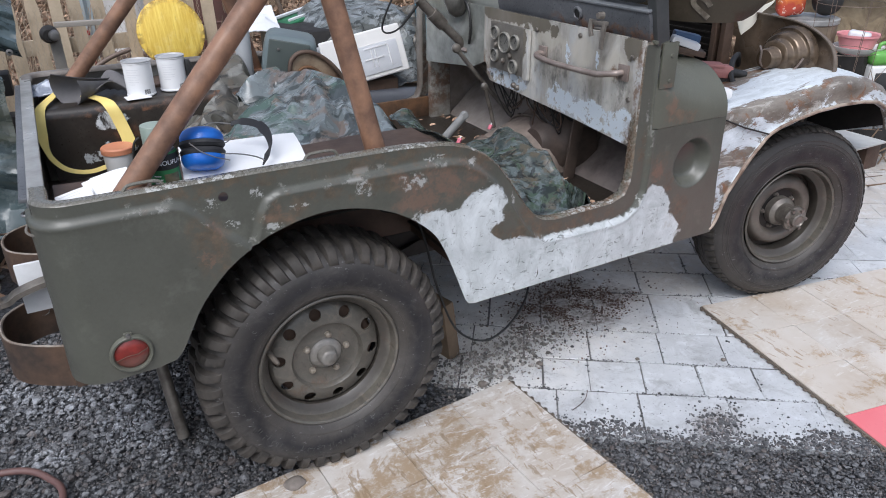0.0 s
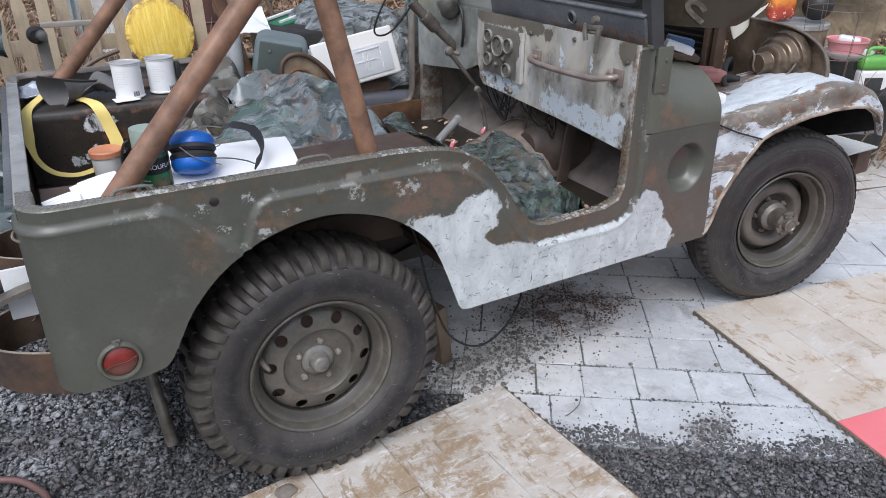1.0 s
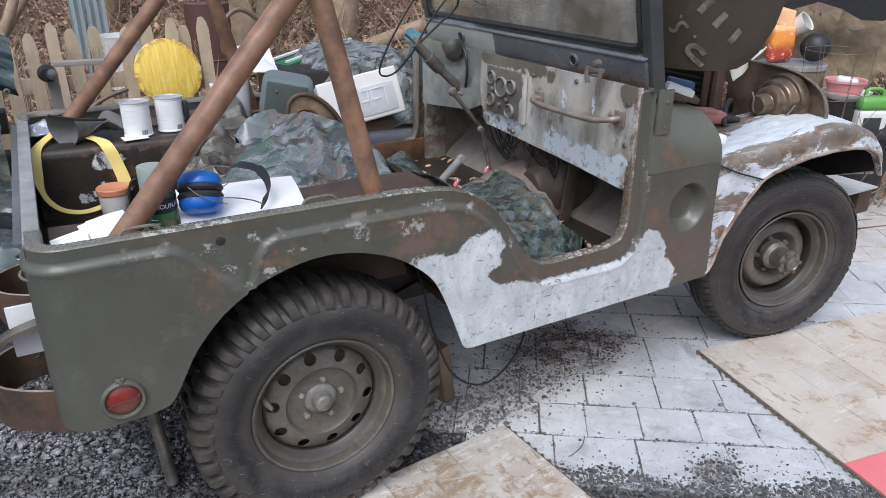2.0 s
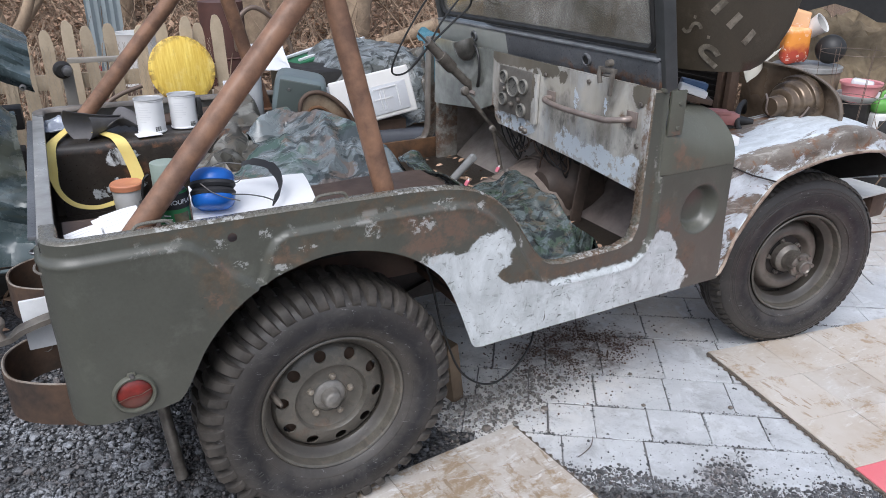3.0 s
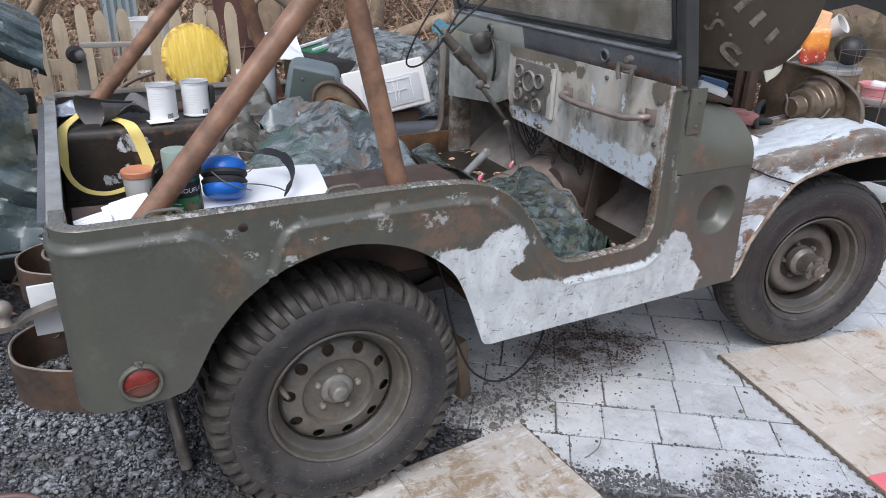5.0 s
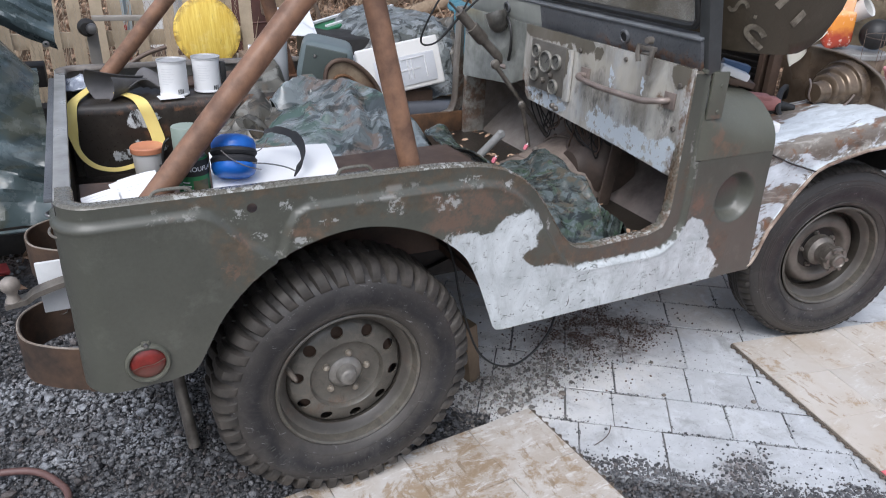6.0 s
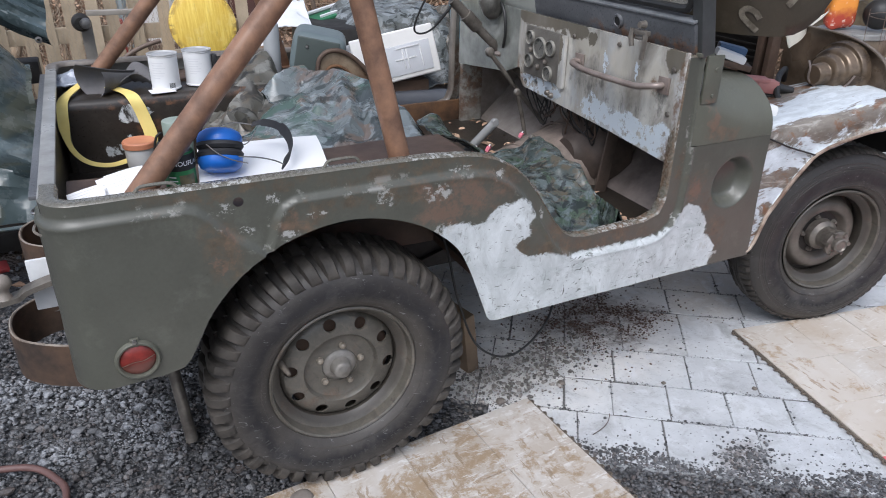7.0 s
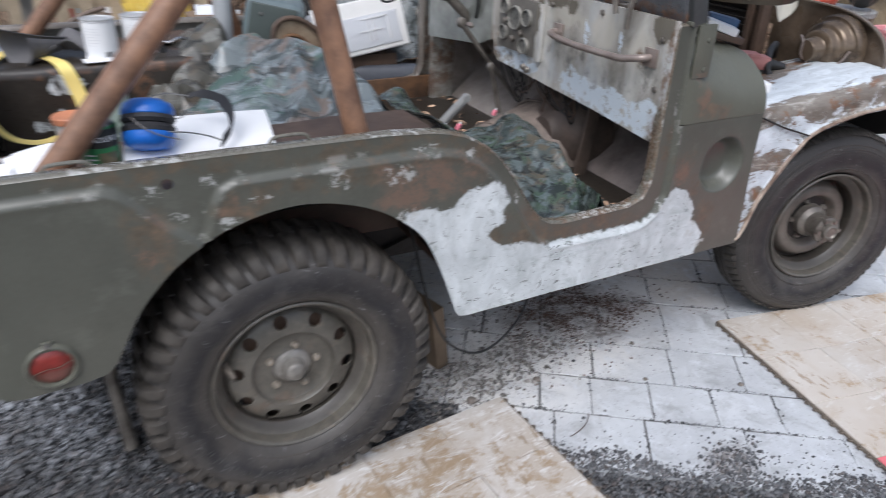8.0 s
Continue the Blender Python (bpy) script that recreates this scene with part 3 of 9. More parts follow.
M_RUBBER = tyre_rubber()
M_TREAD = surface("dusty_tread_rubber", (0.088, 0.077, 0.066), (0.024, 0.022, 0.020), 0.62, 0.0, 16, 90, contrast=1.3, bumpy=0.5, spec=0.35)
M_LETTER = surface("scuffed_rubber_lettering", (0.075, 0.073, 0.070), (0.028, 0.027, 0.026), 0.8, 0.0, 40, 200)
M_RUST = surface("brown_rusted_steel", (0.135, 0.085, 0.058), (0.052, 0.036, 0.028), 0.62, 0.1, 14, 130, bumpy=0.4)
M_RUST_ORANGE = surface("orange_rusted_steel", (0.24, 0.115, 0.045), (0.075, 0.040, 0.024), 0.7, 0.0, 14, 110, bumpy=0.4)
M_PIPE = surface("red_brown_primer_pipe", (0.30, 0.165, 0.100), (0.115, 0.064, 0.043), 0.48, 0.0, 13, 120, contrast=1.8, bumpy=0.4, spread=0.25, spec=0.45)
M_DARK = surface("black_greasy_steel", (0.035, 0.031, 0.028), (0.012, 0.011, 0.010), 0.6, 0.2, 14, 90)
M_STEEL = surface("dull_bare_steel", (0.36, 0.35, 0.34), (0.18, 0.17, 0.16), 0.38, 0.85, 18, 120)
M_CHROME = surface("worn_bright_metal", (0.62, 0.62, 0.62), (0.35, 0.34, 0.33), 0.22, 1.0, 30, 140)
M_HOOD = worn_paint("brown_olive_hood_paint", (0.064, 0.051, 0.035), (0.034, 0.027, 0.018), [], [], rust_amount=-0.4, rough=0.40, specks=False)

# ---- ground: one sheet, rising into a wooded bank behind the fence ----
def ground_height(x, y):
    far = np.hypot(x - 0.5, y - 0.5)
    bank = np.clip((y - 3.6) + 0.25 * np.clip(x - 1.5, 0, 6), 0, 40)
    return -0.022 + 0.16 * bank ** 1.15 / (1 + 0.03 * bank) + 0.05 * np.clip(far - 6, 0, 6)


def build_ground():
    ax = np.concatenate([-np.geomspace(1500, 7.5, 22), np.linspace(-7, 9, 90), np.geomspace(9.5, 1500, 22)])
    ay = np.concatenate([-np.geomspace(1500, 5.5, 22), np.linspace(-5, 12, 96), np.geomspace(12.5, 1500, 22)])
    gx, gy = np.meshgrid(ax, ay)
    z = ground_height(np.clip(gx, -40, 40), np.clip(gy, -40, 30))
    rough_part = np.array([noise.fractal(Vector((a * 1.3, b * 1.3, 0)), 0.8, 2.0, 4) if abs(a) < 12 and abs(b) < 14 else 0 for a, b in zip(gx.ravel(), gy.ravel())]).reshape(gx.shape)
    z = z + rough_part * np.where(gy > 2.6, 0.05, 0.006)
    nx, ny = len(ax), len(ay)
    faces = [(j * nx + i, j * nx + i + 1, (j + 1) * nx + i + 1, (j + 1) * nx + i) for j in range(ny - 1) for i in range(nx - 1)]
    me = bpy.data.meshes.new("ground")
    me.from_pydata(np.stack([gx, gy, z], -1).reshape(-1, 3).tolist(), [], faces)
    m, t, s, vec = start("dark_gravel_and_leaf_litter")
    stones = node(t, "ShaderNodeTexVoronoi", {"Vector": vec, "Scale": 55.0})
    col = blend(t, stones.outputs["Color"], (0.030, 0.031, 0.034), (0.13, 0.13, 0.135))
    col = blend(t, ramp(t, noise_of(t, vec, 5, 5), 0.5, 0.75), col, (0.16, 0.165, 0.17))
    sep = node(t, "ShaderNodeSeparateXYZ", {0: vec}).outputs
    wob = maths(t, "ADD", sep[1], maths(t, "MULTIPLY", noise_of(t, vec, 1.5, 4), 1.4))
    leaf = blend(t, noise_of(t, vec, 26, 6, 0.7), (0.060, 0.038, 0.025), (0.27, 0.175, 0.11))
    col = blend(t, ramp(t, wob, 2.6, 3.4), col, leaf)
    t.links.new(col, s.inputs["Base Color"])
    s.inputs["Roughness"].default_value = 0.85
    bump(t, s, stones.outputs["Distance"], 0.9, 0.02)
    ground = hang(me, "ground", m, smooth=0)
    tagged(ground, "dark wet crushed gravel yard rising to leaf litter", "ground", kind="structure")


build_ground()

# ---- the jeep: x runs forward, its near side stands on y = 0, rear axle at x = 0 ----
WIDTH = 1.53
jeep = thing("jeep", "old olive drab military jeep under restoration with filler patches", "jeep")

CORNER_X, CORNER_R = -0.555, 0.075
SIDE_OUTLINE = [(-0.745, 0.570), (-0.60, 0.562), (-0.452, 0.566), (-0.408, 0.574), (-0.388, 0.595), (-0.360, 0.645), (-0.32, 0.712), (-0.25, 0.785), (-0.162, 0.842), (-0.10, 0.865), (-0.042, 0.878),
                (0.02, 0.883), (0.08, 0.877), (0.13, 0.865), (0.176, 0.849), (0.22, 0.828), (0.26, 0.801), (0.30, 0.767), (0.331, 0.729), (0.362, 0.665), (0.388, 0.596), (0.420, 0.505), (0.432, 0.490), (0.455, 0.485),
                (1.452, 0.493), (1.447, 0.60), (1.439, 0.75), (1.437, 0.926), (1.105, 0.926), (1.105, 1.192), (1.056, 1.192), (1.050, 0.90), (1.050, 0.80), (1.046, 0.758), (1.028, 0.717), (0.974, 0.698),
                (0.749, 0.692), (0.705, 0.700), (0.672, 0.719), (0.638, 0.756), (0.605, 0.806), (0.572, 0.857), (0.534, 0.907), (0.491, 0.944), (0.435, 0.976), (0.39, 0.990), (0.346, 0.998), (0.244, 1.006), (-0.1, 1.011), (-0.745, 1.014)]
PAD_REAR = [(-0.90, 0.40), (-0.90, 0.979), (-0.352, 0.979), (-0.325, 0.970), (-0.298, 0.944), (-0.245, 0.885), (-0.200, 0.850), (-0.150, 0.80), (-0.10, 0.40)]
PAD_FRONT = [(-0.17, 0.70), (-0.182, 0.840), (-0.170, 0.873), (-0.158, 0.915), (-0.140, 0.945), (-0.105, 0.961), (0.278, 0.961), (0.36, 0.958), (0.42, 0.945), (0.473, 0.916), (0.532, 0.862), (0.596, 0.766), (0.640, 0.700), (0.675, 0.662),
             (0.72, 0.641), (0.982, 0.636), (1.03, 0.645), (1.070, 0.672), (1.095, 0.720), (1.100, 0.80), (1.100, 1.30), (1.60, 1.30), (1.60, 0.40), (0.20, 0.40)]
DIMPLE = (1.308, 0.783, 0.088)


def smooth01(x):
    x = np.clip(x, 0, 1)
    return x * x * (3 - 2 * x)


def side_relief(u, v):
    """How far the pressed steel stands out at (x, z)."""
    out = np.zeros_like(u)
    for pad in (PAD_REAR, PAD_FRONT):
        d = edge_distance(pad, u, v) * np.where(inside(pad, u, v), 1, -1)
        out = np.maximum(out, 0.012 * smooth01((d + 0.002) / 0.012) + 0.0034 * np.exp(-((d - 0.011) / 0.0058) ** 2))
    d = np.hypot(u - DIMPLE[0], v - DIMPLE[1]) / DIMPLE[2]
    out = np.where(d < 1, out - 0.038 * smooth01((1 - d) / 0.34) - 0.012 * np.clip(1 - d ** 2, 0, 1), out)
    dent = np.array([noise.noise(Vector((a * 6, b * 6, 1))) + 0.5 * noise.noise(Vector((a * 15, b * 15, 4))) for a, b in zip(u.ravel(), v.ravel())]).reshape(u.shape)
    return out + 0.0022 * dent


def near_side(u, v):
    """Lays (x, z) on the near side, wrapped round the rear corner."""
    h = side_relief(u, v)
    a = np.clip((CORNER_X - u) / CORNER_R, 0, math.pi / 2)
    over = np.clip(CORNER_X - u - CORNER_R * math.pi / 2, 0, None)
    x = np.where(u < CORNER_X, CORNER_X - (CORNER_R + h) * np.sin(a), u)
    y = np.where(u < CORNER_X, CORNER_R - (CORNER_R + h) * np.cos(a) + over, -h)
    return np.stack([x, y, v], -1)


def far_side(u, v):
    p = near_side(u, v)
    return np.stack([p[:, 0], WIDTH - p[:, 1], p[:, 2]], -1)


def rounded(points, n):
    """A smooth curve through the points of the plane."""
    q = [Vector((*p, 0)) for p in points]
    return [(v[0], v[1]) for v in smooth_path(q, n)]


SIDE_SMOOTH = SIDE_OUTLINE[:3] + rounded(SIDE_OUTLINE[3:21], 3) + SIDE_OUTLINE[21:]
bm = panel(SIDE_SMOOTH, 0.0072, near_side, holes=[circle(-0.234, 0.969, 0.0115)], rings=[circle(*DIMPLE, 60), circle(DIMPLE[0], DIMPLE[1], DIMPLE[2] * 0.965, 56), circle(DIMPLE[0], DIMPLE[1], DIMPLE[2] * 0.75, 44), circle(DIMPLE[0], DIMPLE[1], DIMPLE[2] * 0.5, 30), circle(DIMPLE[0], DIMPLE[1], DIMPLE[2] * 0.25, 16)])
side_ob = part("body_side", bm, M_BODY, jeep, "olive steel side with white filler and rust", 80)
# where the filler was spread, and the ridges of the pressing
FILLER = [(0.268, 0.822), (0.333, 0.818), (0.401, 0.806), (0.420, 0.830), (0.468, 0.850), (0.513, 0.862), (0.553, 0.835), (0.560, 0.797), (0.540, 0.769), (0.549, 0.742), (0.516, 0.735), (0.507, 0.713), (0.544, 0.678), (0.600, 0.672), (0.655, 0.664), (0.70, 0.644), (0.767, 0.645), (0.90, 0.644),
          (1.03, 0.646), (1.075, 0.670), (1.100, 0.710), (1.130, 0.738), (1.180, 0.724), (1.214, 0.680), (1.232, 0.622), (1.285, 0.562), (1.262, 0.47), (0.40, 0.46), (0.30, 0.70)]
co = np.array([v.co[:] for v in side_ob.data.vertices])
sd = edge_distance(FILLER, co[:, 0], co[:, 2]) * np.where(inside(FILLER, co[:, 0], co[:, 2]), 1, -1)
side_ob.data.attributes.new("filler", "FLOAT", "POINT").data.foreach_set("value", sd.astype(np.float32))
# upper ridges only: mask for the wear and the painted highlight
line = np.zeros(len(co))
for pad in (PAD_REAR, PAD_FRONT):
    line = np.maximum(line, np.exp(-((edge_distance(pad, co[:, 0], co[:, 2]) - 0.010) / 0.0055) ** 2))
side_ob.data.attributes.new("ridge", "FLOAT", "POINT").data.foreach_set("value", (line * (co[:, 2] > 0.84)).astype(np.float32))
bm = panel(SIDE_SMOOTH, 0.03, far_side, edge_step=0.02)
part("body_side", bm, M_FARSIDE, jeep, "worn grey-green inner face of the far side", 50)

# rolled edge along the rail, the door cut-out and the front of the opening
EDGE = [(x, z) for x, z in SIDE_OUTLINE[29:]]


def rolled_edge(mirror):
    own = bmesh.new()
    pts = [Vector(p) for p in resample([Vector(p) for p in EDGE], 0.012, closed=False)]
    rows = []
    for i, p in enumerate(pts):
        d = (pts[min(i + 1, len(pts) - 1)] - pts[max(i - 1, 0)]).normalized()
        n = Vector((d.y, -d.x))
        if n.y < 0 and p.y > 0.99:
            n = -n
        row = []
        for out, deep in ((0.0, -0.001), (0.0045, 0.003), (0.006, 0.010), (0.005, 0.030), (0.002, 0.036), (-0.010, 0.038)):
            q = p + n * out
            a = near_side(np.array([q.x]), np.array([min(q.y, 1.3)]))[0]
            base = Vector((float(a[0]), float(a[1]), q.y))
            if q.x < CORNER_X:
                t = min((CORNER_X - q.x) / CORNER_R, math.pi / 2)
                base += Vector((math.sin(t) * deep, math.cos(t) * deep, 0)) if t < math.pi / 2 else Vector((deep, 0, 0))
            else:
                base += Vector((0, deep + 0.0, 0))
            if mirror:
                base.y = WIDTH - base.y
            row.append(own.verts.new(base))
        rows.append(row)
    for a, b in zip(rows, rows[1:]):
        for k in range(len(a) - 1):
            own.faces.new((a[k], a[k + 1], b[k + 1], b[k]))
    return own


M_EDGE = worn_paint("worn_edge_paint", (0.165, 0.156, 0.128), (0.090, 0.081, 0.063), [], [(0.85, 0.80, 0.52, 0.42)], rust_amount=0.3, rough=0.28, rusts=((0.195, 0.128, 0.082), (0.088, 0.060, 0.042)), coat=0.3, chips=[(1.062, 0.74, 0.02, 0.05), (0.90, 0.700, 0.12, 0.008), (1.06, 0.95, 0.012, 0.10), (0.56, 0.875, 0.02, 0.03), (0.25, 1.004, 0.10, 0.006), (-0.30, 1.012, 0.12, 0.006), (0.46, 0.965, 0.03, 0.015)])
part("rail", rolled_edge(False), M_EDGE, jeep, "worn rolled steel rail", 60)
M_RAIL_FAR = surface("worn_brown_grey_rail", (0.235, 0.215, 0.19), (0.095, 0.075, 0.060), 0.42, 0.0, 9, 90, contrast=1.4, bumpy=0.3)
part("rail", rolled_edge(True), M_RAIL_FAR, jeep, "", 60)

# rear panel with its bolted-on plate
bm = box((0.012, WIDTH - 0.15, 0.46), pose(-0.626, WIDTH / 2, 0.785), 0.003)
part("rear_panel", bm, M_TUB, jeep, "dark worn rear panel")
bm = box((0.036, WIDTH - 0.14, 0.014), pose(-0.614, WIDTH / 2, 1.011), 0.005)
part("rear_rail", bm, M_RAIL, jeep)
bm = box((0.008, WIDTH - 0.26, 0.13), pose(-0.636, WIDTH / 2 + 0.01, 0.930), 0.003)
box((0.026, WIDTH - 0.26, 0.010), pose(-0.640, WIDTH / 2 + 0.01, 0.993), 0.003, bm)
plate = part("tail_plate", bm, M_BAND, jeep, "dull grey steel plate bolted to the tail")
for k in range(8):
    y = 0.16 + k * 0.17
    bm = tube(smooth_path([(-0.638, y - 0.016, 0.955), (-0.650, y - 0.012, 0.955), (-0.655, y, 0.955), (-0.650, y + 0.012, 0.955), (-0.638, y + 0.016, 0.955)], 4), 0.0035, 6)
    part("hook", bm, M_STEEL, plate)
# small hook on the corner
bm = tube(smooth_path([(-0.630, 0.075, 0.962), (-0.644, 0.066, 0.960), (-0.648, 0.055, 0.952), (-0.640, 0.047, 0.945), (-0.628, 0.043, 0.943)], 5), 0.0032, 6)
part("hook", bm, M_HUB_DIRT, jeep)

M_SILL = surface("orange_brown_rusted_sill", (0.185, 0.095, 0.045), (0.040, 0.026, 0.019), 0.6, 0.0, 10, 90, contrast=1.6)
# load floor, front floor, firewall
part("load_floor", box((1.10, 0.78, 0.006), pose(-0.09, 0.76, 0.700), 0.002), M_TUB, jeep, "dark dirty steel load floor")
part("front_floor", box((1.06, WIDTH - 0.03, 0.006), pose(0.95, WIDTH / 2, 0.615), 0.002), M_TUB, jeep)
M_COVER_DARK = surface("dark_red_brown_cover", (0.125, 0.090, 0.070), (0.034, 0.025, 0.020), 0.6, 0.0, 10, 90)
M_FLOOR_GREY = surface("dusty_grey_floor_paint", (0.42, 0.375, 0.335), (0.16, 0.13, 0.11), 0.6, 0.0, 6, 70, contrast=1.4)
M_KICK = surface("dark_brown_scuffed_floor", (0.27, 0.225, 0.198), (0.085, 0.066, 0.056), 0.55, 0.0, 7, 70, contrast=1.5)
part("toe_board", box((0.40, 0.87, 0.006), pose(1.335, 1.03, 0.745, 0, -42, 0), 0.002), M_FLOOR_GREY, jeep, "dusty grey sloping toe board")
part("toe_board", box((0.40, 0.53, 0.006), pose(1.335, 0.33, 0.745, 0, -42, 0), 0.002), M_KICK, jeep, "dark brown scuffed toe board")
part("kick_panel", box((0.05, 0.010, 0.30), pose(1.15, 0.42, 0.76, 0, 8, 0), 0.003), M_COVER_DARK, jeep)
wall = [(0.02, 0.82), (0.02, 0.98), (0.045, 1.035), (0.10, 1.068), (0.18, 1.078), (WIDTH - 0.18, 1.078), (WIDTH - 0.05, 1.03), (WIDTH - 0.02, 0.95), (WIDTH - 0.02, 0.82)]
bm = panel(wall, 0.06, lambda u, v: np.stack([np.full_like(u, 1.432), u, v], -1))
part("firewall", thicken(bm, (0.004, 0, 0)), M_FLOOR_GREY, jeep)
part("inner_sill", box((0.42, 0.02, 0.10), pose(0.90, 1.495, 0.665), 0.006), M_SILL, jeep, "orange rusted inner sill")
for x in (1.125, 1.195):
    part("inner_post", box((0.050, 0.024, 0.30), pose(x, 1.505, 0.775, 0, 3, 0), 0.006), M_FARSIDE, jeep)
part("inner_panel", box((0.24, 0.012, 0.32), pose(1.325, 1.492, 0.775), 0.004), M_FLOOR_GREY, jeep)
part("step_board", box((0.006, WIDTH - 0.03, 0.085), pose(0.455, WIDTH / 2, 0.658), 0.002), M_TUB, jeep)

# gearbox hump
prof = [(0.70, 0.02, 0.62), (0.72, 0.10, 0.66), (0.95, 0.15, 0.70), (1.20, 0.19, 0.78), (1.42, 0.22, 0.92)]
bm = bmesh.new()
rows = []
for x, w, top in prof:
    rows.append([bm.verts.new((x, 0.70 + 1.15 * w * math.cos(math.pi * (1 - k / 10)), 0.615 + (top - 0.60) * math.sin(math.pi * k / 10) ** 0.7)) for k in range(11)])
for a, b in zip(rows, rows[1:]):
    for k in range(10):
        bm.faces.new((a[k], a[k + 1], b[k + 1], b[k]))
M_COVER = surface("brown_dusty_cover_paint", (0.31, 0.25, 0.21), (0.065, 0.050, 0.040), 0.6, 0.0, 9, 80, contrast=1.4)
part("gearbox_cover", bm, M_COVER, jeep, "dusty gearbox cover")


def wheelhouse(y0, y1, x0, x1, top):
    """The box over a rear wheel, with a rounded inner edge and a sloped front."""
    own = bmesh.new()
    sgn = 1 if y1 > y0 else -1
    sec = [(y0, top), (y1 - sgn * 0.030, top), (y1 - sgn * 0.012, top - 0.005), (y1 - sgn * 0.002, top - 0.018), (y1, top - 0.035), (y1, 0.58)]
    xs = np.linspace(x0, x1, 16)
    rows = [[own.verts.new((x, y, z + 0.002 * math.sin(x * 21 + y * 7))) for y, z in sec] for x in xs]
    for a, b in zip(rows, rows[1:]):
        for k in range(len(sec) - 1):
            own.faces.new((a[k], a[k + 1], b[k + 1], b[k]))
    for row, x in ((rows[0], x0), (rows[-1], x1)):
        own.faces.new(row + [own.verts.new((x, y0, 0.58))])
    return own


M_WELL = surface("rusty_brown_wheelhouse_paint", (0.120, 0.070, 0.045), (0.045, 0.030, 0.024), 0.55, 0.1, 9, 100, bumpy=0.35)
part("wheelhouse", wheelhouse(0.016, 0.375, -0.585, 0.43, 0.950), M_WELL, jeep, "rusty inner wheelhouse")
part("wheelhouse", wheelhouse(WIDTH - 0.016, WIDTH - 0.40, -0.585, 0.43, 0.955), M_TUB, jeep, "black worn inner wheelhouse")
# near-black sheet closing off the space behind the wheelhouse
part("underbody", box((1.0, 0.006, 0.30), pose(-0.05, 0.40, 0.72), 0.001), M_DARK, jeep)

# dash panel: pressed sheet with a folded lower edge
DASH_X = 1.046
DASH = [(0.004, 0.872), (0.030, 0.872), (0.30, 0.893), (0.62, 0.912), (0.86, 0.922), (0.885, 0.945), (0.890, 0.985), (0.905, 0.990), (1.00, 0.952), (1.15, 0.935), (1.296, 0.917), (1.42, 0.905), (1.42, 1.205), (0.004, 1.205)]


def dash_sheet(u, v):
    wav = np.array([noise.noise(Vector((a * 5, b * 5, 9))) for a, b in zip(u, v)]) * 0.003
    return np.stack([DASH_X + wav + 0.10 * np.clip(0.90 - v, 0, 1) ** 2, u, v], -1)


bm = panel(DASH, 0.02, dash_sheet, holes=[circle(0.845, 0.945, 0.011), circle(0.775, 0.955, 0.013), circle(0.695, 0.948, 0.008)], edge_step=0.02)
thicken(bm, (0.012, 0, 0))
dash = part("dashboard", bm, M_DASH, jeep, "grey dashboard with flaking white filler", 30)
# cowl top behind the panel
bm = box((0.345, WIDTH - 0.40, 0.006), pose(1.255, WIDTH / 2, 1.135, 0, 14, 0), 0.002)
part("cowl_top", bm, M_COWL, jeep)

# instrument cluster
cl = box((0.016, 0.235, 0.180), pose(DASH_X - 0.006, 0.725, 1.072), 0.006)
box((0.006, 0.210, 0.158), pose(DASH_X - 0.012, 0.728, 1.073), 0.004, cl)
M_CLUSTER = surface("brown_grey_cluster_plate", (0.185, 0.170, 0.148), (0.105, 0.095, 0.082), 0.38, 0.1, 25, 120)
cluster = part("gauge_plate", cl, M_CLUSTER, dash, "square instrument plate")
part("trim_strip", box((0.014, 0.030, 0.185), pose(DASH_X - 0.010, 0.594, 1.068), 0.002), M_DASH, dash)
M_DIAL = surface("grimy_pale_dial", (0.20, 0.195, 0.175), (0.085, 0.080, 0.070), 0.30, 0.0, 50, 160)
M_BEZEL = surface("pale_worn_bezel", (0.40, 0.385, 0.345), (0.19, 0.175, 0.15), 0.35, 0.3, 40, 160)
M_MARK = surface("dark_dial_marks", (0.055, 0.053, 0.05), (0.03, 0.03, 0.03), 0.6, 0.0, 40, 100)
for y, z, r in ((0.728, 1.094, 0.038), (0.796, 1.122, 0.025), (0.660, 1.104, 0.027), (0.798, 1.036, 0.025), (0.668, 1.012, 0.026)):
    g = lathe([(0, 0.004), (r * 0.86, 0.004), (r * 0.88, 0.008), (r * 1.0, 0.009), (r * 1.04, 0.004), (r * 1.04, -0.004)], 28, Matrix.Translation((DASH_X - 0.016, y, z)) @ pose(0, 0, 0, 0, 0, 90))
    gauge = part("gauge", g, M_DIAL, dash, "round dial")
    rim = lathe([(r * 0.90, 0.007), (r * 0.94, 0.0115), (r * 1.02, 0.0105), (r * 1.06, 0.002)], 28, Matrix.Translation((DASH_X - 0.016, y, z)) @ pose(0, 0, 0, 0, 0, 90))
    part("bezel", rim, M_BEZEL, dash)
    marks = None
    for k in range(9):
        a = radians(-30 + 30 * k)
        marks = box((0.001, 0.0016, r * 0.2), Matrix.Translation((DASH_X - 0.0208, y + 0.7 * r * math.cos(a), z + 0.7 * r * math.sin(a))) @ pose(0, 0, 0, 90 - math.degrees(a)), 0, marks)
    box((0.001, 0.0025, r * 0.7), Matrix.Translation((DASH_X - 0.0208, y - 0.15 * r, z + 0.1 * r)) @ pose(0, 0, 0, 40), 0, marks)
    part("dial_marks", marks, M_MARK, dash, "", 0)
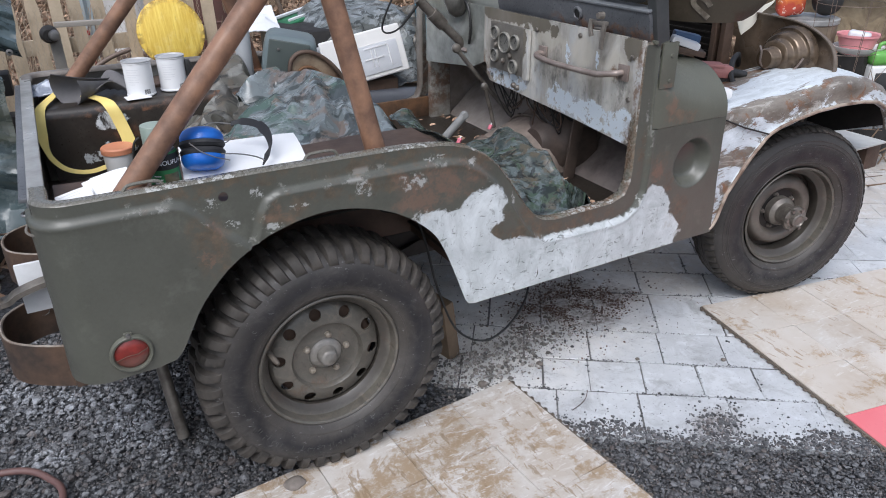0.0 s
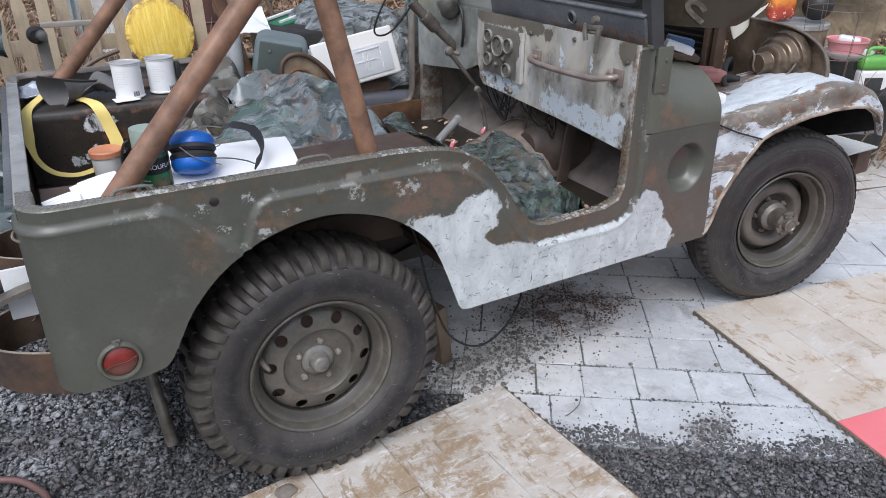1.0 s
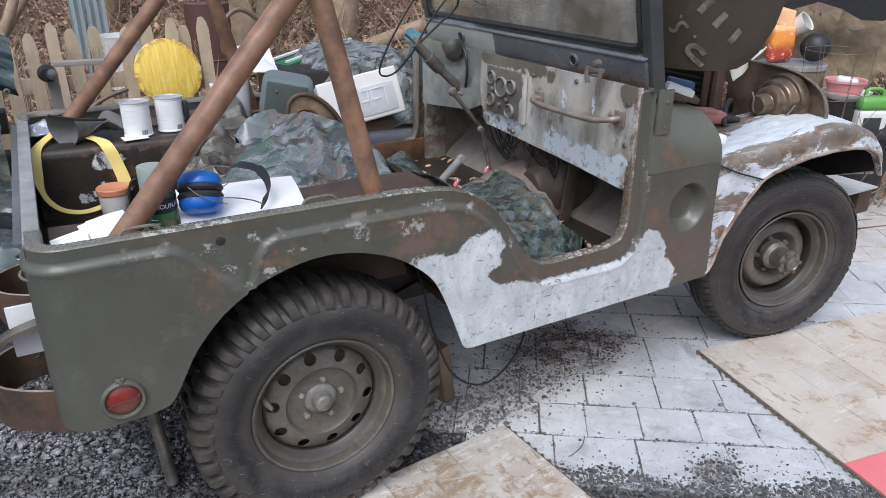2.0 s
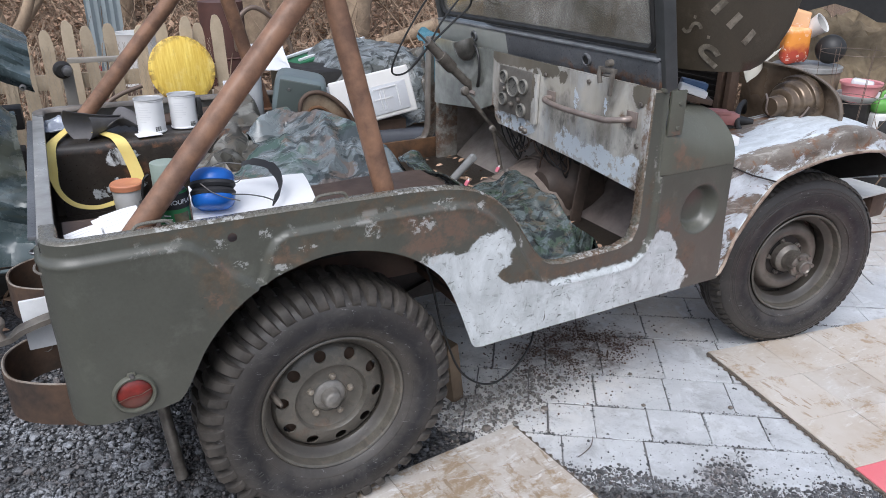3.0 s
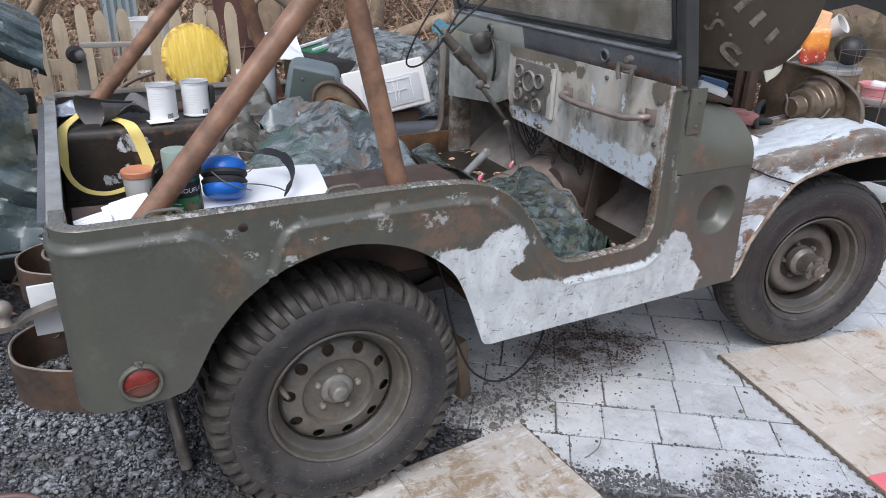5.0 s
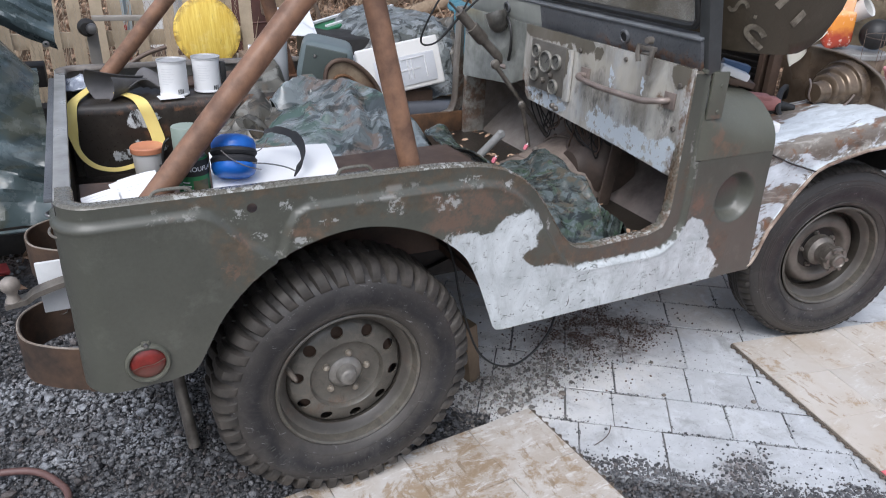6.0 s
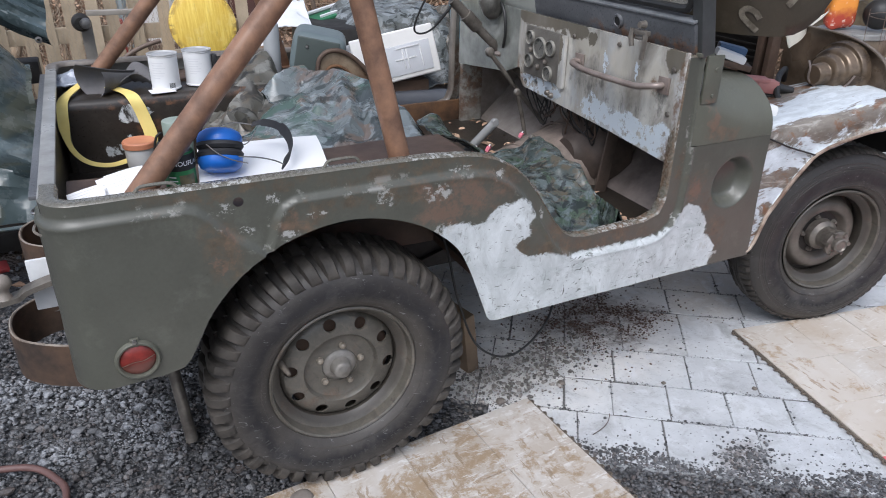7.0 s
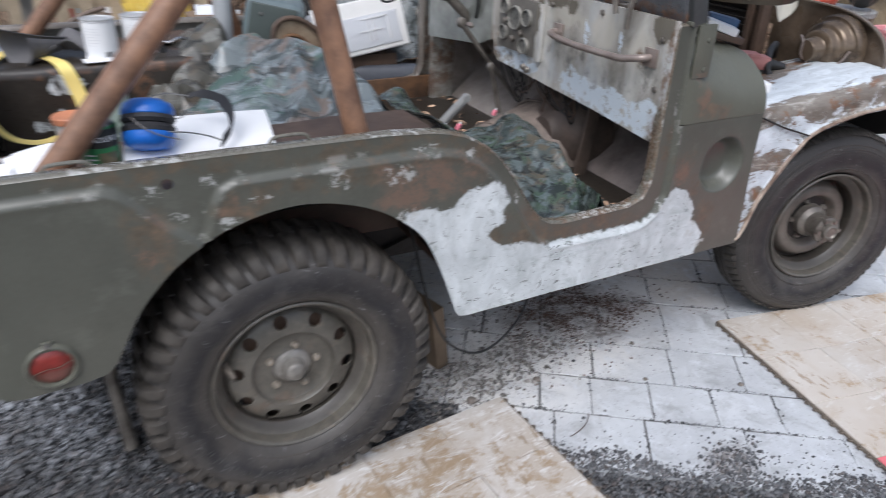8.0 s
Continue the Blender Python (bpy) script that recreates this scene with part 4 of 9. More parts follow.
for y, z in ((0.788, 1.078), (0.690, 1.050), (0.737, 1.024), (0.655, 0.945), (0.632, 0.940)):
    k = lathe([(0, 0.014), (0.008, 0.013), (0.011, 0.006), (0.011, 0.0)], 14, Matrix.Translation((DASH_X - 0.018, y, z)) @ pose(0, 0, 0, 0, 0, 90))
    part("knob", k, M_HUB_DIRT, dash)
# grab handle
M_HANDLE = surface("scuffed_brown_grey_handle", (0.36, 0.30, 0.265), (0.14, 0.105, 0.090), 0.35, 0.3, 14, 110)
bm = tube(smooth_path([(1.043, 0.500, 1.089), (1.024, 0.502, 1.091), (1.008, 0.495, 1.089), (1.000, 0.470, 1.086), (0.998, 0.37, 1.080), (0.998, 0.17, 1.084), (1.001, 0.120, 1.091), (1.016, 0.085, 1.098), (1.043, 0.078, 1.099)], 5), 0.0100, 12)
part("grab_handle", bm, M_HANDLE, dash, "bent tube grab handle")
for y, z in ((0.500, 1.090), (0.076, 1.099)):
    part("handle_foot", box((0.008, 0.045, 0.05), pose(DASH_X - 0.005, y, z), 0.002), M_HANDLE, dash)
for y, z in ((0.045, 1.150), (0.045, 1.020), (0.035, 0.885), (0.545, 1.165), (0.30, 1.180)):
    part("bolt", lathe([(0, 0.006), (0.007, 0.005), (0.009, 0.0)], 8, Matrix.Translation((DASH_X - 0.003, y, z)) @ pose(0, 0, 0, 0, 0, 90)), M_HUB_DIRT, dash)

# windshield: a lower band, posts and a pane
WS = Matrix.Translation((1.105, 0, 1.190)) @ pose(0, 0, 0, 0, -12, 0)
shield = part("windshield_frame", box((0.030, 1.40, 0.100), WS @ pose(-0.012, 0.71, 0.050), 0.010), M_BAND, jeep, "blue grey windshield frame")
# added pale strip: the highlight on the band's rounded top, put into colour
part("ledge", box((0.046, 1.40, 0.008), WS @ pose(-0.008, 0.71, 0.104), 0.003), M_BAND_HIGHLIGHT, shield, "pale strip standing for the highlight on the frame")
for y in (0.012, 1.415):
    part("windshield_post", box((0.050, 0.040, 0.62), WS @ pose(0.010, y, 0.31), 0.007), M_POSTDARK, jeep)
part("windshield_header", box((0.034, 1.43, 0.04), WS @ pose(0, 0.714, 0.63), 0.008), M_BAND, jeep)
M_SEAL = surface("black_rubber_seal", (0.030, 0.029, 0.028), (0.014, 0.014, 0.014), 0.5, 0.0, 20, 100)
bm = tube([WS @ Vector((-0.004, y, z)) for y, z in resample([(0.045, 0.15), (0.06, 0.132), (0.09, 0.128), (1.33, 0.128), (1.365, 0.135), (1.38, 0.16), (1.38, 0.57), (1.35, 0.6), (0.07, 0.6), (0.045, 0.57)], 0.05)], 0.012, 8, closed=True)
part("windshield_frame_far", box((0.032, 0.57, 0.102), WS @ pose(-0.0135, 1.130, 0.050), 0.010), M_FRAME_GREEN, shield, "grey-green far half of the frame")
part("door_pillar", box((0.11, 0.03, 0.42), pose(1.135, 1.465, 0.80), 0.008), M_FARSIDE, jeep)
part("pane_seal", bm, M_SEAL, shield, "black rubber seal")
# dust film whose uneven tint also paints in the sky and brown reflections
m, t, s, vec = start("dusty_glass_painted_reflections")
t.links.new(blend(t, ramp(t, noise_of(t, vec, 5, 6, 0.65), 0.36, 0.64), (0.34, 0.31, 0.25), (0.72, 0.70, 0.65)), s.inputs["Base Color"])
s.inputs["Transmission Weight"].default_value = 0.72
s.inputs["IOR"].default_value = 1.45
t.links.new(maths(t, "ADD", maths(t, "MULTIPLY", noise_of(t, vec, 9, 6, 0.7), 0.16), 0.02), s.inputs["Roughness"])
M_GLASS = m
pane = part("pane", box((0.005, 1.33, 0.47), WS @ pose(0.002, 0.714, 0.365), 0), M_GLASS, shield, "dusty glass pane with reflections painted into its tint", 0)
pane.visible_shadow = False
for y in (0.345, 1.09):
    part("drain_eye", lathe([(0.014, 0.001), (0.016, 0.007), (0.021, 0.007), (0.023, -0.002)], 18, WS @ pose(-0.0305, y, 0.062) @ pose(0, 0, 0, 0, 0, 90)), M_BAND, shield)
    part("drain_plug", lathe([(0, 0.003), (0.015, 0.003)], 18, WS @ pose(-0.0305, y, 0.062) @ pose(0, 0, 0, 0, 0, 90)), M_SEAL, shield)
# clamp that holds the frame down
bm = box((0.018, 0.060, 0.014), pose(1.008, 0.165, 1.240), 0.003)
box((0.012, 0.012, 0.075), pose(1.004, 0.145, 1.200, 6), 0.003, bm)
tube([(1.002, 0.200, 1.248), (1.000, 0.202, 1.222), (1.002, 0.196, 1.196)], 0.008, 8, bm=bm)
tube([(1.010, 0.190, 1.222), (1.004, 0.150, 1.225)], 0.006, 8, bm=bm)
lathe([(0, 0.012), (0.010, 0.010), (0.012, -0.010), (0, -0.012)], 10, pose(1.006, 0.165, 1.262) @ pose(0, 0, 0, 0, 0, 90), bm)
part("clamp", bm, M_HUB_DIRT, shield, "brown grey clamp")
# hinge strap on the near cowl
bm = box((0.062, 0.010, 0.14), pose(1.143, -0.008, 1.125), 0.003)
box((0.055, 0.035, 0.012), pose(1.110, 0.010, 1.198), 0.003, bm)
strap = part("hinge_strap", bm, M_COWL, jeep, "olive hinge strap")
for z in (1.078, 1.155):
    part("bolt", lathe([(0, 0.006), (0.006, 0.005), (0.008, 0.0)], 8, pose(1.150, -0.011, z, 0, 0, 180)), M_COWL, strap)

# cowl shell: square at its rear edge, round at the front
bm = bmesh.new()
rows = []
for i, x in enumerate(np.linspace(1.098, 1.437, 22)):
    f = i / 21
    top = 1.090 + 0.035 * math.exp(-6 * f)
    rad = 0.035 + 0.125 * min(1, 0.25 + f)
    row = [(0.0, 0.927)]
    for k in range(13):
        a = math.pi / 2 * k / 12
        row.append((rad * 1.15 - rad * 1.15 * math.cos(a) ** 0.9, top - rad + rad * math.sin(a) ** 0.9))
    row += [(0.30, top), (WIDTH - 0.30, top), (WIDTH - 0.05, top - 0.05), (WIDTH - 0.005, top - 0.15), (WIDTH - 0.005, 0.927)]
    rows.append([bm.verts.new((x, y - 0.013 * min(1, 0.25 + 8 * f) * max(0, 1 - y / 0.05), z)) for k, (y, z) in enumerate(row)])
for a, b in zip(rows, rows[1:]):
    for k in range(len(a) - 1):
        bm.faces.new((a[k], a[k + 1], b[k + 1], b[k]))
part("cowl", bm, M_COWL, jeep, "freshly painted olive cowl", 60)

# tail lamp
LAMP = pose(-0.503, -0.013, 0.628)
lamp_ring = lathe([(0.050, 0.012), (0.050, -0.006), (0.046, -0.011), (0.042, -0.010), (0.039, -0.004), (0.039, 0.004)], 36, LAMP)
box((0.020, 0.010, 0.022), LAMP @ pose(0.0, -0.002, 0.047), 0.004, lamp_ring)
ring = part("tail_lamp", lamp_ring, M_COWL, jeep, "round tail lamp with olive ring")
m, t, s, vec = start("dirty_red_lens")
col = blend(t, ramp(t, noise_of(t, vec, 30, 5), 0.35, 0.7), (0.235, 0.030, 0.024), (0.075, 0.018, 0.014))
low = ramp(t, maths(t, "ADD", node(t, "ShaderNodeSeparateXYZ", {0: vec}).outputs[2], maths(t, "MULTIPLY", noise_of(t, vec, 60, 4), 0.016)), 0.632, 0.626)
t.links.new(blend(t, maths(t, "MULTIPLY", low, 0.55), col, (0.10, 0.062, 0.046)), s.inputs["Base Color"])
s.inputs["Roughness"].default_value = 0.28
M_LENS = m
part("lens", lathe([(0.040, -0.002), (0.034, -0.007), (0.020, -0.011), (0, -0.013)], 36, LAMP), M_LENS, ring, "dusty red lens")
part("lens_trim", tube([(-0.540, -0.023, 0.620), (-0.515, -0.027, 0.629), (-0.49, -0.027, 0.629), (-0.466, -0.022, 0.636)], 0.0008, 5), M_RUST, ring)
part("screw", lathe([(0, -0.009), (0.005, -0.008), (0.006, 0)], 8, LAMP @ pose(0, -0.006, 0.052)), M_STEEL, ring)


# ---- wheels: the local y axis runs inboard from the rim's outer face ----
def lugs(n, path, width, skew, drop, shift=0.0, mirror=None):
    """Tread bars laid over the shoulder."""
    own = bmesh.new()
    for k in range(n):
        a0 = 2 * math.pi * (k + shift) / n
        rings = []
        wear = random.Random(k * 7 + n)
        for i, (r, y) in enumerate(path):
            r += wear.uniform(-0.0022, 0.0016)
            a = a0 + skew * (len(path) - 1 - i) / (len(path) - 1)
            w = width * (1.0 + 0.10 * math.sin(5.1 * k))
            yy = y if mirror is None else mirror - y
            ring = []
            drop_here = drop * (1.0 - 0.8 * max(0.0, (i - 2) / (len(path) - 3)) ** 1.5)
            for rr, aa in ((r - drop_here, a - w * 0.60), (r - 0.35 * drop_here, a - w * 0.52), (r, a - w * 0.40), (r + 0.001, a), (r, a + w * 0.40), (r - 0.35 * drop_here, a + w * 0.52), (r - drop_here, a + w * 0.60)):
                ring.append(own.verts.new((rr * math.cos(aa), yy + (0.9 * (r - rr) if y < 0 and rr < r else 0) * (1 if mirror is None else -1), rr * math.sin(aa))))
            rings.append(ring)
        for a, b in zip(rings, rings[1:]):
            for j in range(6):
                own.faces.new((a[j], a[j + 1], b[j + 1], b[j]))
        own.faces.new(rings[0])
        own.faces.new(rings[-1][::-1])
    return own


def tyre_section(rim, out, tread, bulge, centre):
    half = [(rim - 0.004, 0.006), (rim + 0.004, -0.004), (rim + 0.020, -0.6 * bulge), (rim + 0.050, -bulge), (rim + 0.085, -bulge * 1.02), (rim + 0.115, -0.75 * bulge), (out - 0.022, -0.2 * bulge), (out - 0.010, 0.010), (out - 0.004, 0.028), (out, 0.050)]
    grooves = [(out, centre - 0.012), (out - tread, centre - 0.010), (out - tread, centre - 0.004), (out, centre - 0.002)] if tread else []
    line = half + grooves
    return line + [(r, 2 * centre - y) for r, y in reversed(line)]


def disc_with_holes(n, r_hole, ring, r0, r1, cone):
    out = circle(0, 0, r1, 72)
    inner = circle(0, 0, r0, 48)
    hs = [circle(ring * math.cos(2 * math.pi * k / n + 0.22), ring * math.sin(2 * math.pi * k / n + 0.22), r_hole, 20) for k in range(n)]

    def lay(u, v):
        return np.stack([u, cone(np.hypot(u, v)), v], -1)
    own = panel(out, 0.012, lay, holes=[inner, *hs], edge_step=0.008)
    return thicken(own, (0, 0.006, 0))


RIM = 0.2205
RIM_SECTION = [(RIM - 0.012, 0.004), (RIM - 0.006, 0.002), (RIM - 0.005, -0.003), (RIM - 0.009, -0.006), (RIM - 0.015, -0.002), (RIM - 0.018, 0.010), (RIM - 0.020, 0.026), (RIM - 0.034, 0.034), (RIM - 0.046, 0.046), (RIM - 0.049, 0.085), (RIM - 0.03, 0.12), (RIM - 0.01, 0.13), (RIM, 0.14)]


M_CAP = surface("rubbed_bare_hub_cap", (0.30, 0.285, 0.262), (0.105, 0.094, 0.080), 0.42, 0.3, 18, 120, contrast=1.3)
M_HANDLE_BROWN = surface("dusty_brown_rubber", (0.15, 0.125, 0.10), (0.07, 0.058, 0.047), 0.6, 0.0, 20, 90)
M_NUT = surface("worn_brassy_nut", (0.48, 0.43, 0.36), (0.15, 0.12, 0.09), 0.40, 0.5, 60, 200)


def rear_wheel(at):
    w = new("wheel")
    w.parent, w.matrix_world = jeep, at
    w["label"] = "brown olive wheel with chunky mud tyre"
    t = lathe(tyre_section(RIM - 0.006, 0.365, 0.0, 0.030, 0.075), 96)
    part("tyre", t, M_RUBBER, w, "weathered black mud tyre", 50)
    path = [(0.372, 0.078), (0.376, 0.035), (0.375, 0.008), (0.366, -0.012), (0.348, -0.0235), (0.333, -0.0275), (0.324, -0.0270)]
    part("tread", lugs(44, path, 0.086, 0.045, 0.021), M_TREAD, w, "dusty chunky tread bars", 40)["kind"] = "stuff"
    part("tread", lugs(44, path, 0.086, -0.045, 0.021, 0.5, 0.15), M_TREAD, w, "", 40)["kind"] = "stuff"
    for r, o in ((0.240, -0.0205),):
        part("sidewall_rib", tube([(r * math.cos(2 * math.pi * k / 90), o + 0.003, r * math.sin(2 * math.pi * k / 90)) for k in range(90)], 0.0035, 6, closed=True), M_RUBBER, w)
    part("rim", lathe(RIM_SECTION, 72), M_WHEEL, w)
    cone = lambda r: np.where(r > 0.163, 0.046 + (r - 0.163) * 1.6, 0.046 - 0.016 * np.sin((0.163 - r) / 0.060 * np.pi / 2))  # noqa: E731
    part("disc", disc_with_holes(10, 0.0178, 0.1445, 0.110, 0.1765, cone), M_WHEEL, w, "", 30)
    part("disc_centre", lathe([(0.1105, 0.0295), (0.106, 0.036), (0.103, 0.046), (0.096, 0.050), (0.060, 0.050), (0.052, 0.046), (0.050, 0.050)], 60), M_WHEEL, w)
    part("hub_cap", lathe([(0.050, 0.050), (0.045, 0.046), (0.039, 0.043), (0.031, 0.041), (0.029, 0.034), (0.026, 0.018), (0.023, 0.013), (0.017, 0.010), (0.008, 0.0085), (0.006, 0.007), (0, 0.0065)], 36), M_CAP, w, "domed bare steel hub cap")
    for k in range(5):
        a = 2 * math.pi * k / 5 + 1.76
        n = lathe([(0, 0.037), (0.005, 0.037), (0.0065, 0.038), (0.0068, 0.040), (0.0090, 0.041), (0.0100, 0.046), (0.0110, 0.051)], 12, pose(0.064 * math.cos(a), 0, 0.064 * math.sin(a)))
        part("lug_nut", n, M_NUT, w)
    v = tube([(-0.186, 0.055, 0.0), (-0.180, 0.030, -0.002), (-0.170, 0.000, -0.006), (-0.165, -0.012, -0.008)], [0.009, 0.009, 0.008, 0.005], 10)
    part("valve", v, M_HANDLE_BROWN, w)
    part("brake_drum", lathe([(0, 0.066), (0.150, 0.066), (0.158, 0.073), (0.158, 0.15), (0, 0.15)], 40), M_RUST, w, "rusty brown brake drum")
    raised_letters(w, 0.272, 0.286, -0.0305, 215, 335, 34, 11)
    return w


def raised_letters(w, r0, r1, y, a0, a1, n, seed):
    """Unreadable moulded lettering, as plain raised bars."""
    rnd = random.Random(seed)
    own = None
    for k in range(n):
        if rnd.random() < 0.18:
            continue
        a = radians(a0 + (a1 - a0) * k / n)
        mid = (r0 + r1) / 2
        for _ in range(2):
            sx, sz = rnd.choice(((0.0025, r1 - r0), (0.009, 0.0025), (0.0025, (r1 - r0) * 0.6)))
            own = box((sx, 0.003, sz), pose(mid * math.cos(a), y, mid * math.sin(a), 0, -math.degrees(a) + 90) @ pose(rnd.uniform(-0.005, 0.005), 0, rnd.uniform(-0.006, 0.006)), 0, own)
    ob = part("lettering", own, M_LETTER, w, "", 0)
    ob["kind"] = "stuff"
    return ob


def front_wheel(at):
    w = new("wheel")
    w.parent, w.matrix_world = jeep, at
    w["label"] = "brown wheel with worn road tyre, steered outward"
    sec = tyre_section(RIM, 0.378, 0.010, 0.026, 0.072)
    part("tyre", lathe(sec, 96), M_RUBBER, w, "worn dusty road tyre", 40)
    path = [(0.3795, 0.045), (0.3785, 0.022), (0.372, 0.004), (0.364, -0.004)]
    part("tread", lugs(72, path, 0.062, 0.03, 0.008), M_TREAD, w, "worn shoulder tread", 40)["kind"] = "stuff"
    part("tread", lugs(72, path, 0.062, 0.03, 0.008, 0.5, 0.144), M_TREAD, w, "", 40)["kind"] = "stuff"
    for r, o in ((0.332, -0.0215), (0.318, -0.0250), (0.243, -0.0190), (0.310, -0.0262)):
        part("sidewall_rib", tube([(r * math.cos(2 * math.pi * k / 90), o + 0.002, r * math.sin(2 * math.pi * k / 90)) for k in range(90)], 0.0028, 6, closed=True), M_RUBBER, w)
    part("rim", lathe(RIM_SECTION, 72), M_WHEEL, w)
    part("disc", lathe([(0.1915, 0.121), (0.168, 0.114), (0.154, 0.082), (0.146, 0.062), (0.134, 0.054), (0.112, 0.052), (0.104, 0.057), (0.098, 0.074), (0.090, 0.086), (0.070, 0.088), (0.05, 0.088)], 60), M_WHEEL_FRONT, w, "dusty dished disc")
    part("hub", lathe([(0.064, 0.080), (0.062, 0.050), (0.056, 0.044), (0.050, 0.040), (0.046, 0.036), (0.045, -0.012), (0.052, -0.014), (0.052, -0.030), (0.047, -0.034), (0.030, -0.034), (0.029, -0.052), (0.024, -0.056), (0.020, -0.050), (0, -0.046)], 30), M_HUB_DIRT, w, "protruding greasy drive hub")
    for k in range(6):
        a = 2 * math.pi * k / 6
        part("flange_bolt", lathe([(0, -0.044), (0.008, -0.043), (0.010, -0.030), (0.010, -0.008)], 6, pose(0.044 * math.cos(a), 0, 0.044 * math.sin(a))), M_HUB_DIRT, w)
    for k in range(5):
        a = 2 * math.pi * k / 5 + 0.6
        part("lug_nut", lathe([(0, 0.066), (0.006, 0.067), (0.007, 0.074), (0.010, 0.075), (0.012, 0.090)], 6, pose(0.075 * math.cos(a), 0, 0.075 * math.sin(a))), M_HUB_DIRT, w)
    raised_letters(w, 0.276, 0.292, -0.0268, 225, 330, 26, 5)
    part("brake_drum", lathe([(0, 0.085), (0.135, 0.085), (0.14, 0.092), (0.14, 0.16), (0, 0.16)], 40), M_DARK, w)
    return w


rear_wheel(pose(0.008, 0.055, 0.384, 0, 21, 0))
front_wheel(pose(2.057, 0.093, 0.381, 0, 0, -12.9))
# far wheels
for x in (0.0, 2.057):
    far = new("wheel")
    far.parent, far.matrix_world = jeep, pose(x, WIDTH - 0.07, 0.384, 0, 0, 180)
    part("tyre", lathe(tyre_section(RIM, 0.380, 0.0, 0.028, 0.075), 56), M_RUBBER, far)
    part("rim", lathe([(RIM, 0.0), (0.18, 0.05), (0.1, 0.05), (0, 0.05)], 40), M_WHEEL, far)

# chassis under the tub
for y in (0.42, 1.11):
    part("chassis_rail", box((3.15, 0.055, 0.10), pose(0.93, y, 0.52), 0.006), M_DARK, jeep)
for x in (0.0, 2.057):
    ax = tube([(x, 0.20, 0.384), (x, WIDTH - 0.2, 0.384)], 0.04, 14)
    lathe([(0, -0.11), (0.08, -0.09), (0.12, 0), (0.08, 0.09), (0, 0.11)], 18, pose(x, 0.80, 0.384), ax)
    part("axle", ax, M_DARK, jeep)
for x in (-0.42, 0.45, 1.6):
    part("cross_member", box((0.07, 0.70, 0.08), pose(x, 0.765, 0.52), 0.006), M_DARK, jeep)
for y in (0.40,):
    for x0 in (0.0, 2.057):
        part("leaf_spring", ribbon(smooth_path([(x0 - 0.5, y, 0.53), (x0 - 0.25, y, 0.46), (x0, y, 0.44), (x0 + 0.25, y, 0.46), (x0 + 0.5, y, 0.53)], 5), (0, 0.05, 0), 0.03), M_DARK, jeep)
part("gearbox", box((0.55, 0.34, 0.26), pose(0.95, 0.76, 0.50), 0.05), M_DARK, jeep)

# ---- front fender ----
ARCH = [(1.440, 0.492), (1.470, 0.510), (1.506, 0.615), (1.560, 0.685), (1.610, 0.745), (1.68, 0.812), (1.74, 0.833), (1.807, 0.846), (1.93, 0.862), (2.058, 0.868), (2.20, 0.862), (2.30, 0.848), (2.37, 0.815), (2.41, 0.765), (2.43, 0.72)]
TOP = [(1.440, 0.925), (1.55, 0.930), (1.75, 0.945), (1.95, 0.968), (2.10, 0.975), (2.25, 0.955), (2.36, 0.912), (2.42, 0.86), (2.45, 0.78), (2.46, 0.74)]


def fender(inset=0.0):
    """The fender's skin, or its lining when set in."""
    own = bmesh.new()
    rows = []
    xs = np.concatenate([np.linspace(1.440, 2.30, 52), np.linspace(2.31, 2.43, 16)])
    for x in xs:
        low, top = float(lerp_table(x, ARCH)), float(lerp_table(x, TOP))
        top = max(top, low + 0.03)
        r = min(0.05, (top - low) * 0.6)
        inner = 0.36
        sec = [(0.020, low + 0.004), (0.004, low), (-0.012, low + 0.002), (-0.013, low + 0.010), (-0.004, low + 0.018)]
        sec += [(0.0, low + 0.3 * (top - r - low) + 0.012), (0.0, low + 0.7 * (top - r - low) + 0.005), (0.0, max(top - r, low + 0.02))]
        for k in range(1, 7):
            a = math.pi / 2 * k / 6
            sec.append((r - r * math.cos(a), max(top - r, low + 0.02) + min(r, top - low) * math.sin(a) * 0.98))
        crown = 0.014
        sec += [(r + (inner - r) * q, top + crown * math.sin(math.pi * q) - 0.012 * q) for q in (0.15, 0.35, 0.6, 0.85)]
        sec += [(inner, top - 0.012), (inner + 0.006, top - 0.05), (inner + 0.006, top - 0.22)]
        n = [0.004 * noise.noise(Vector((x * 7, y * 9, z * 7))) for y, z in sec]
        if inset:
            sec = [(min(y + inset, inner - 0.004), z - inset) for y, z in sec]
            sec, n = sec[5:], n[5:]
        rows.append([own.verts.new((x - inset, y + d, z + d)) for (y, z), d in zip(sec, n)])
    for a, b in zip(rows, rows[1:]):
        for k in range(len(a) - 1):
            own.faces.new((a[k], a[k + 1], b[k + 1], b[k]))
    own.faces.new(rows[-1])
    return own


part("front_fender", fender(), M_FENDER, jeep, "sanded front fender with white filler and rust", 45)
# second skin in black, so the shade inside the fender is in its colour
part("fender_lining", fender(0.006), M_DARK, jeep, "black inner skin for the shade inside the fender", 45)
M_LIP = surface("rusty_scuffed_lip", (0.42, 0.345, 0.275), (0.10, 0.052, 0.030), 0.5, 0.0, 11, 60, contrast=2.6)
lip = [(x, -0.010, float(lerp_table(x, ARCH)) + 0.008) for x in np.linspace(1.445, 2.40, 60)]
part("fender_lip", tube(lip, 0.0065, 8), M_LIP, jeep, "rusty scuffed rolled arch lip", 60)
part("fender_seam", tube([(1.452, -0.004, 0.905), (1.55, -0.006, 0.865), (1.682, -0.010, 0.822)], 0.003, 6), M_DARK, jeep)
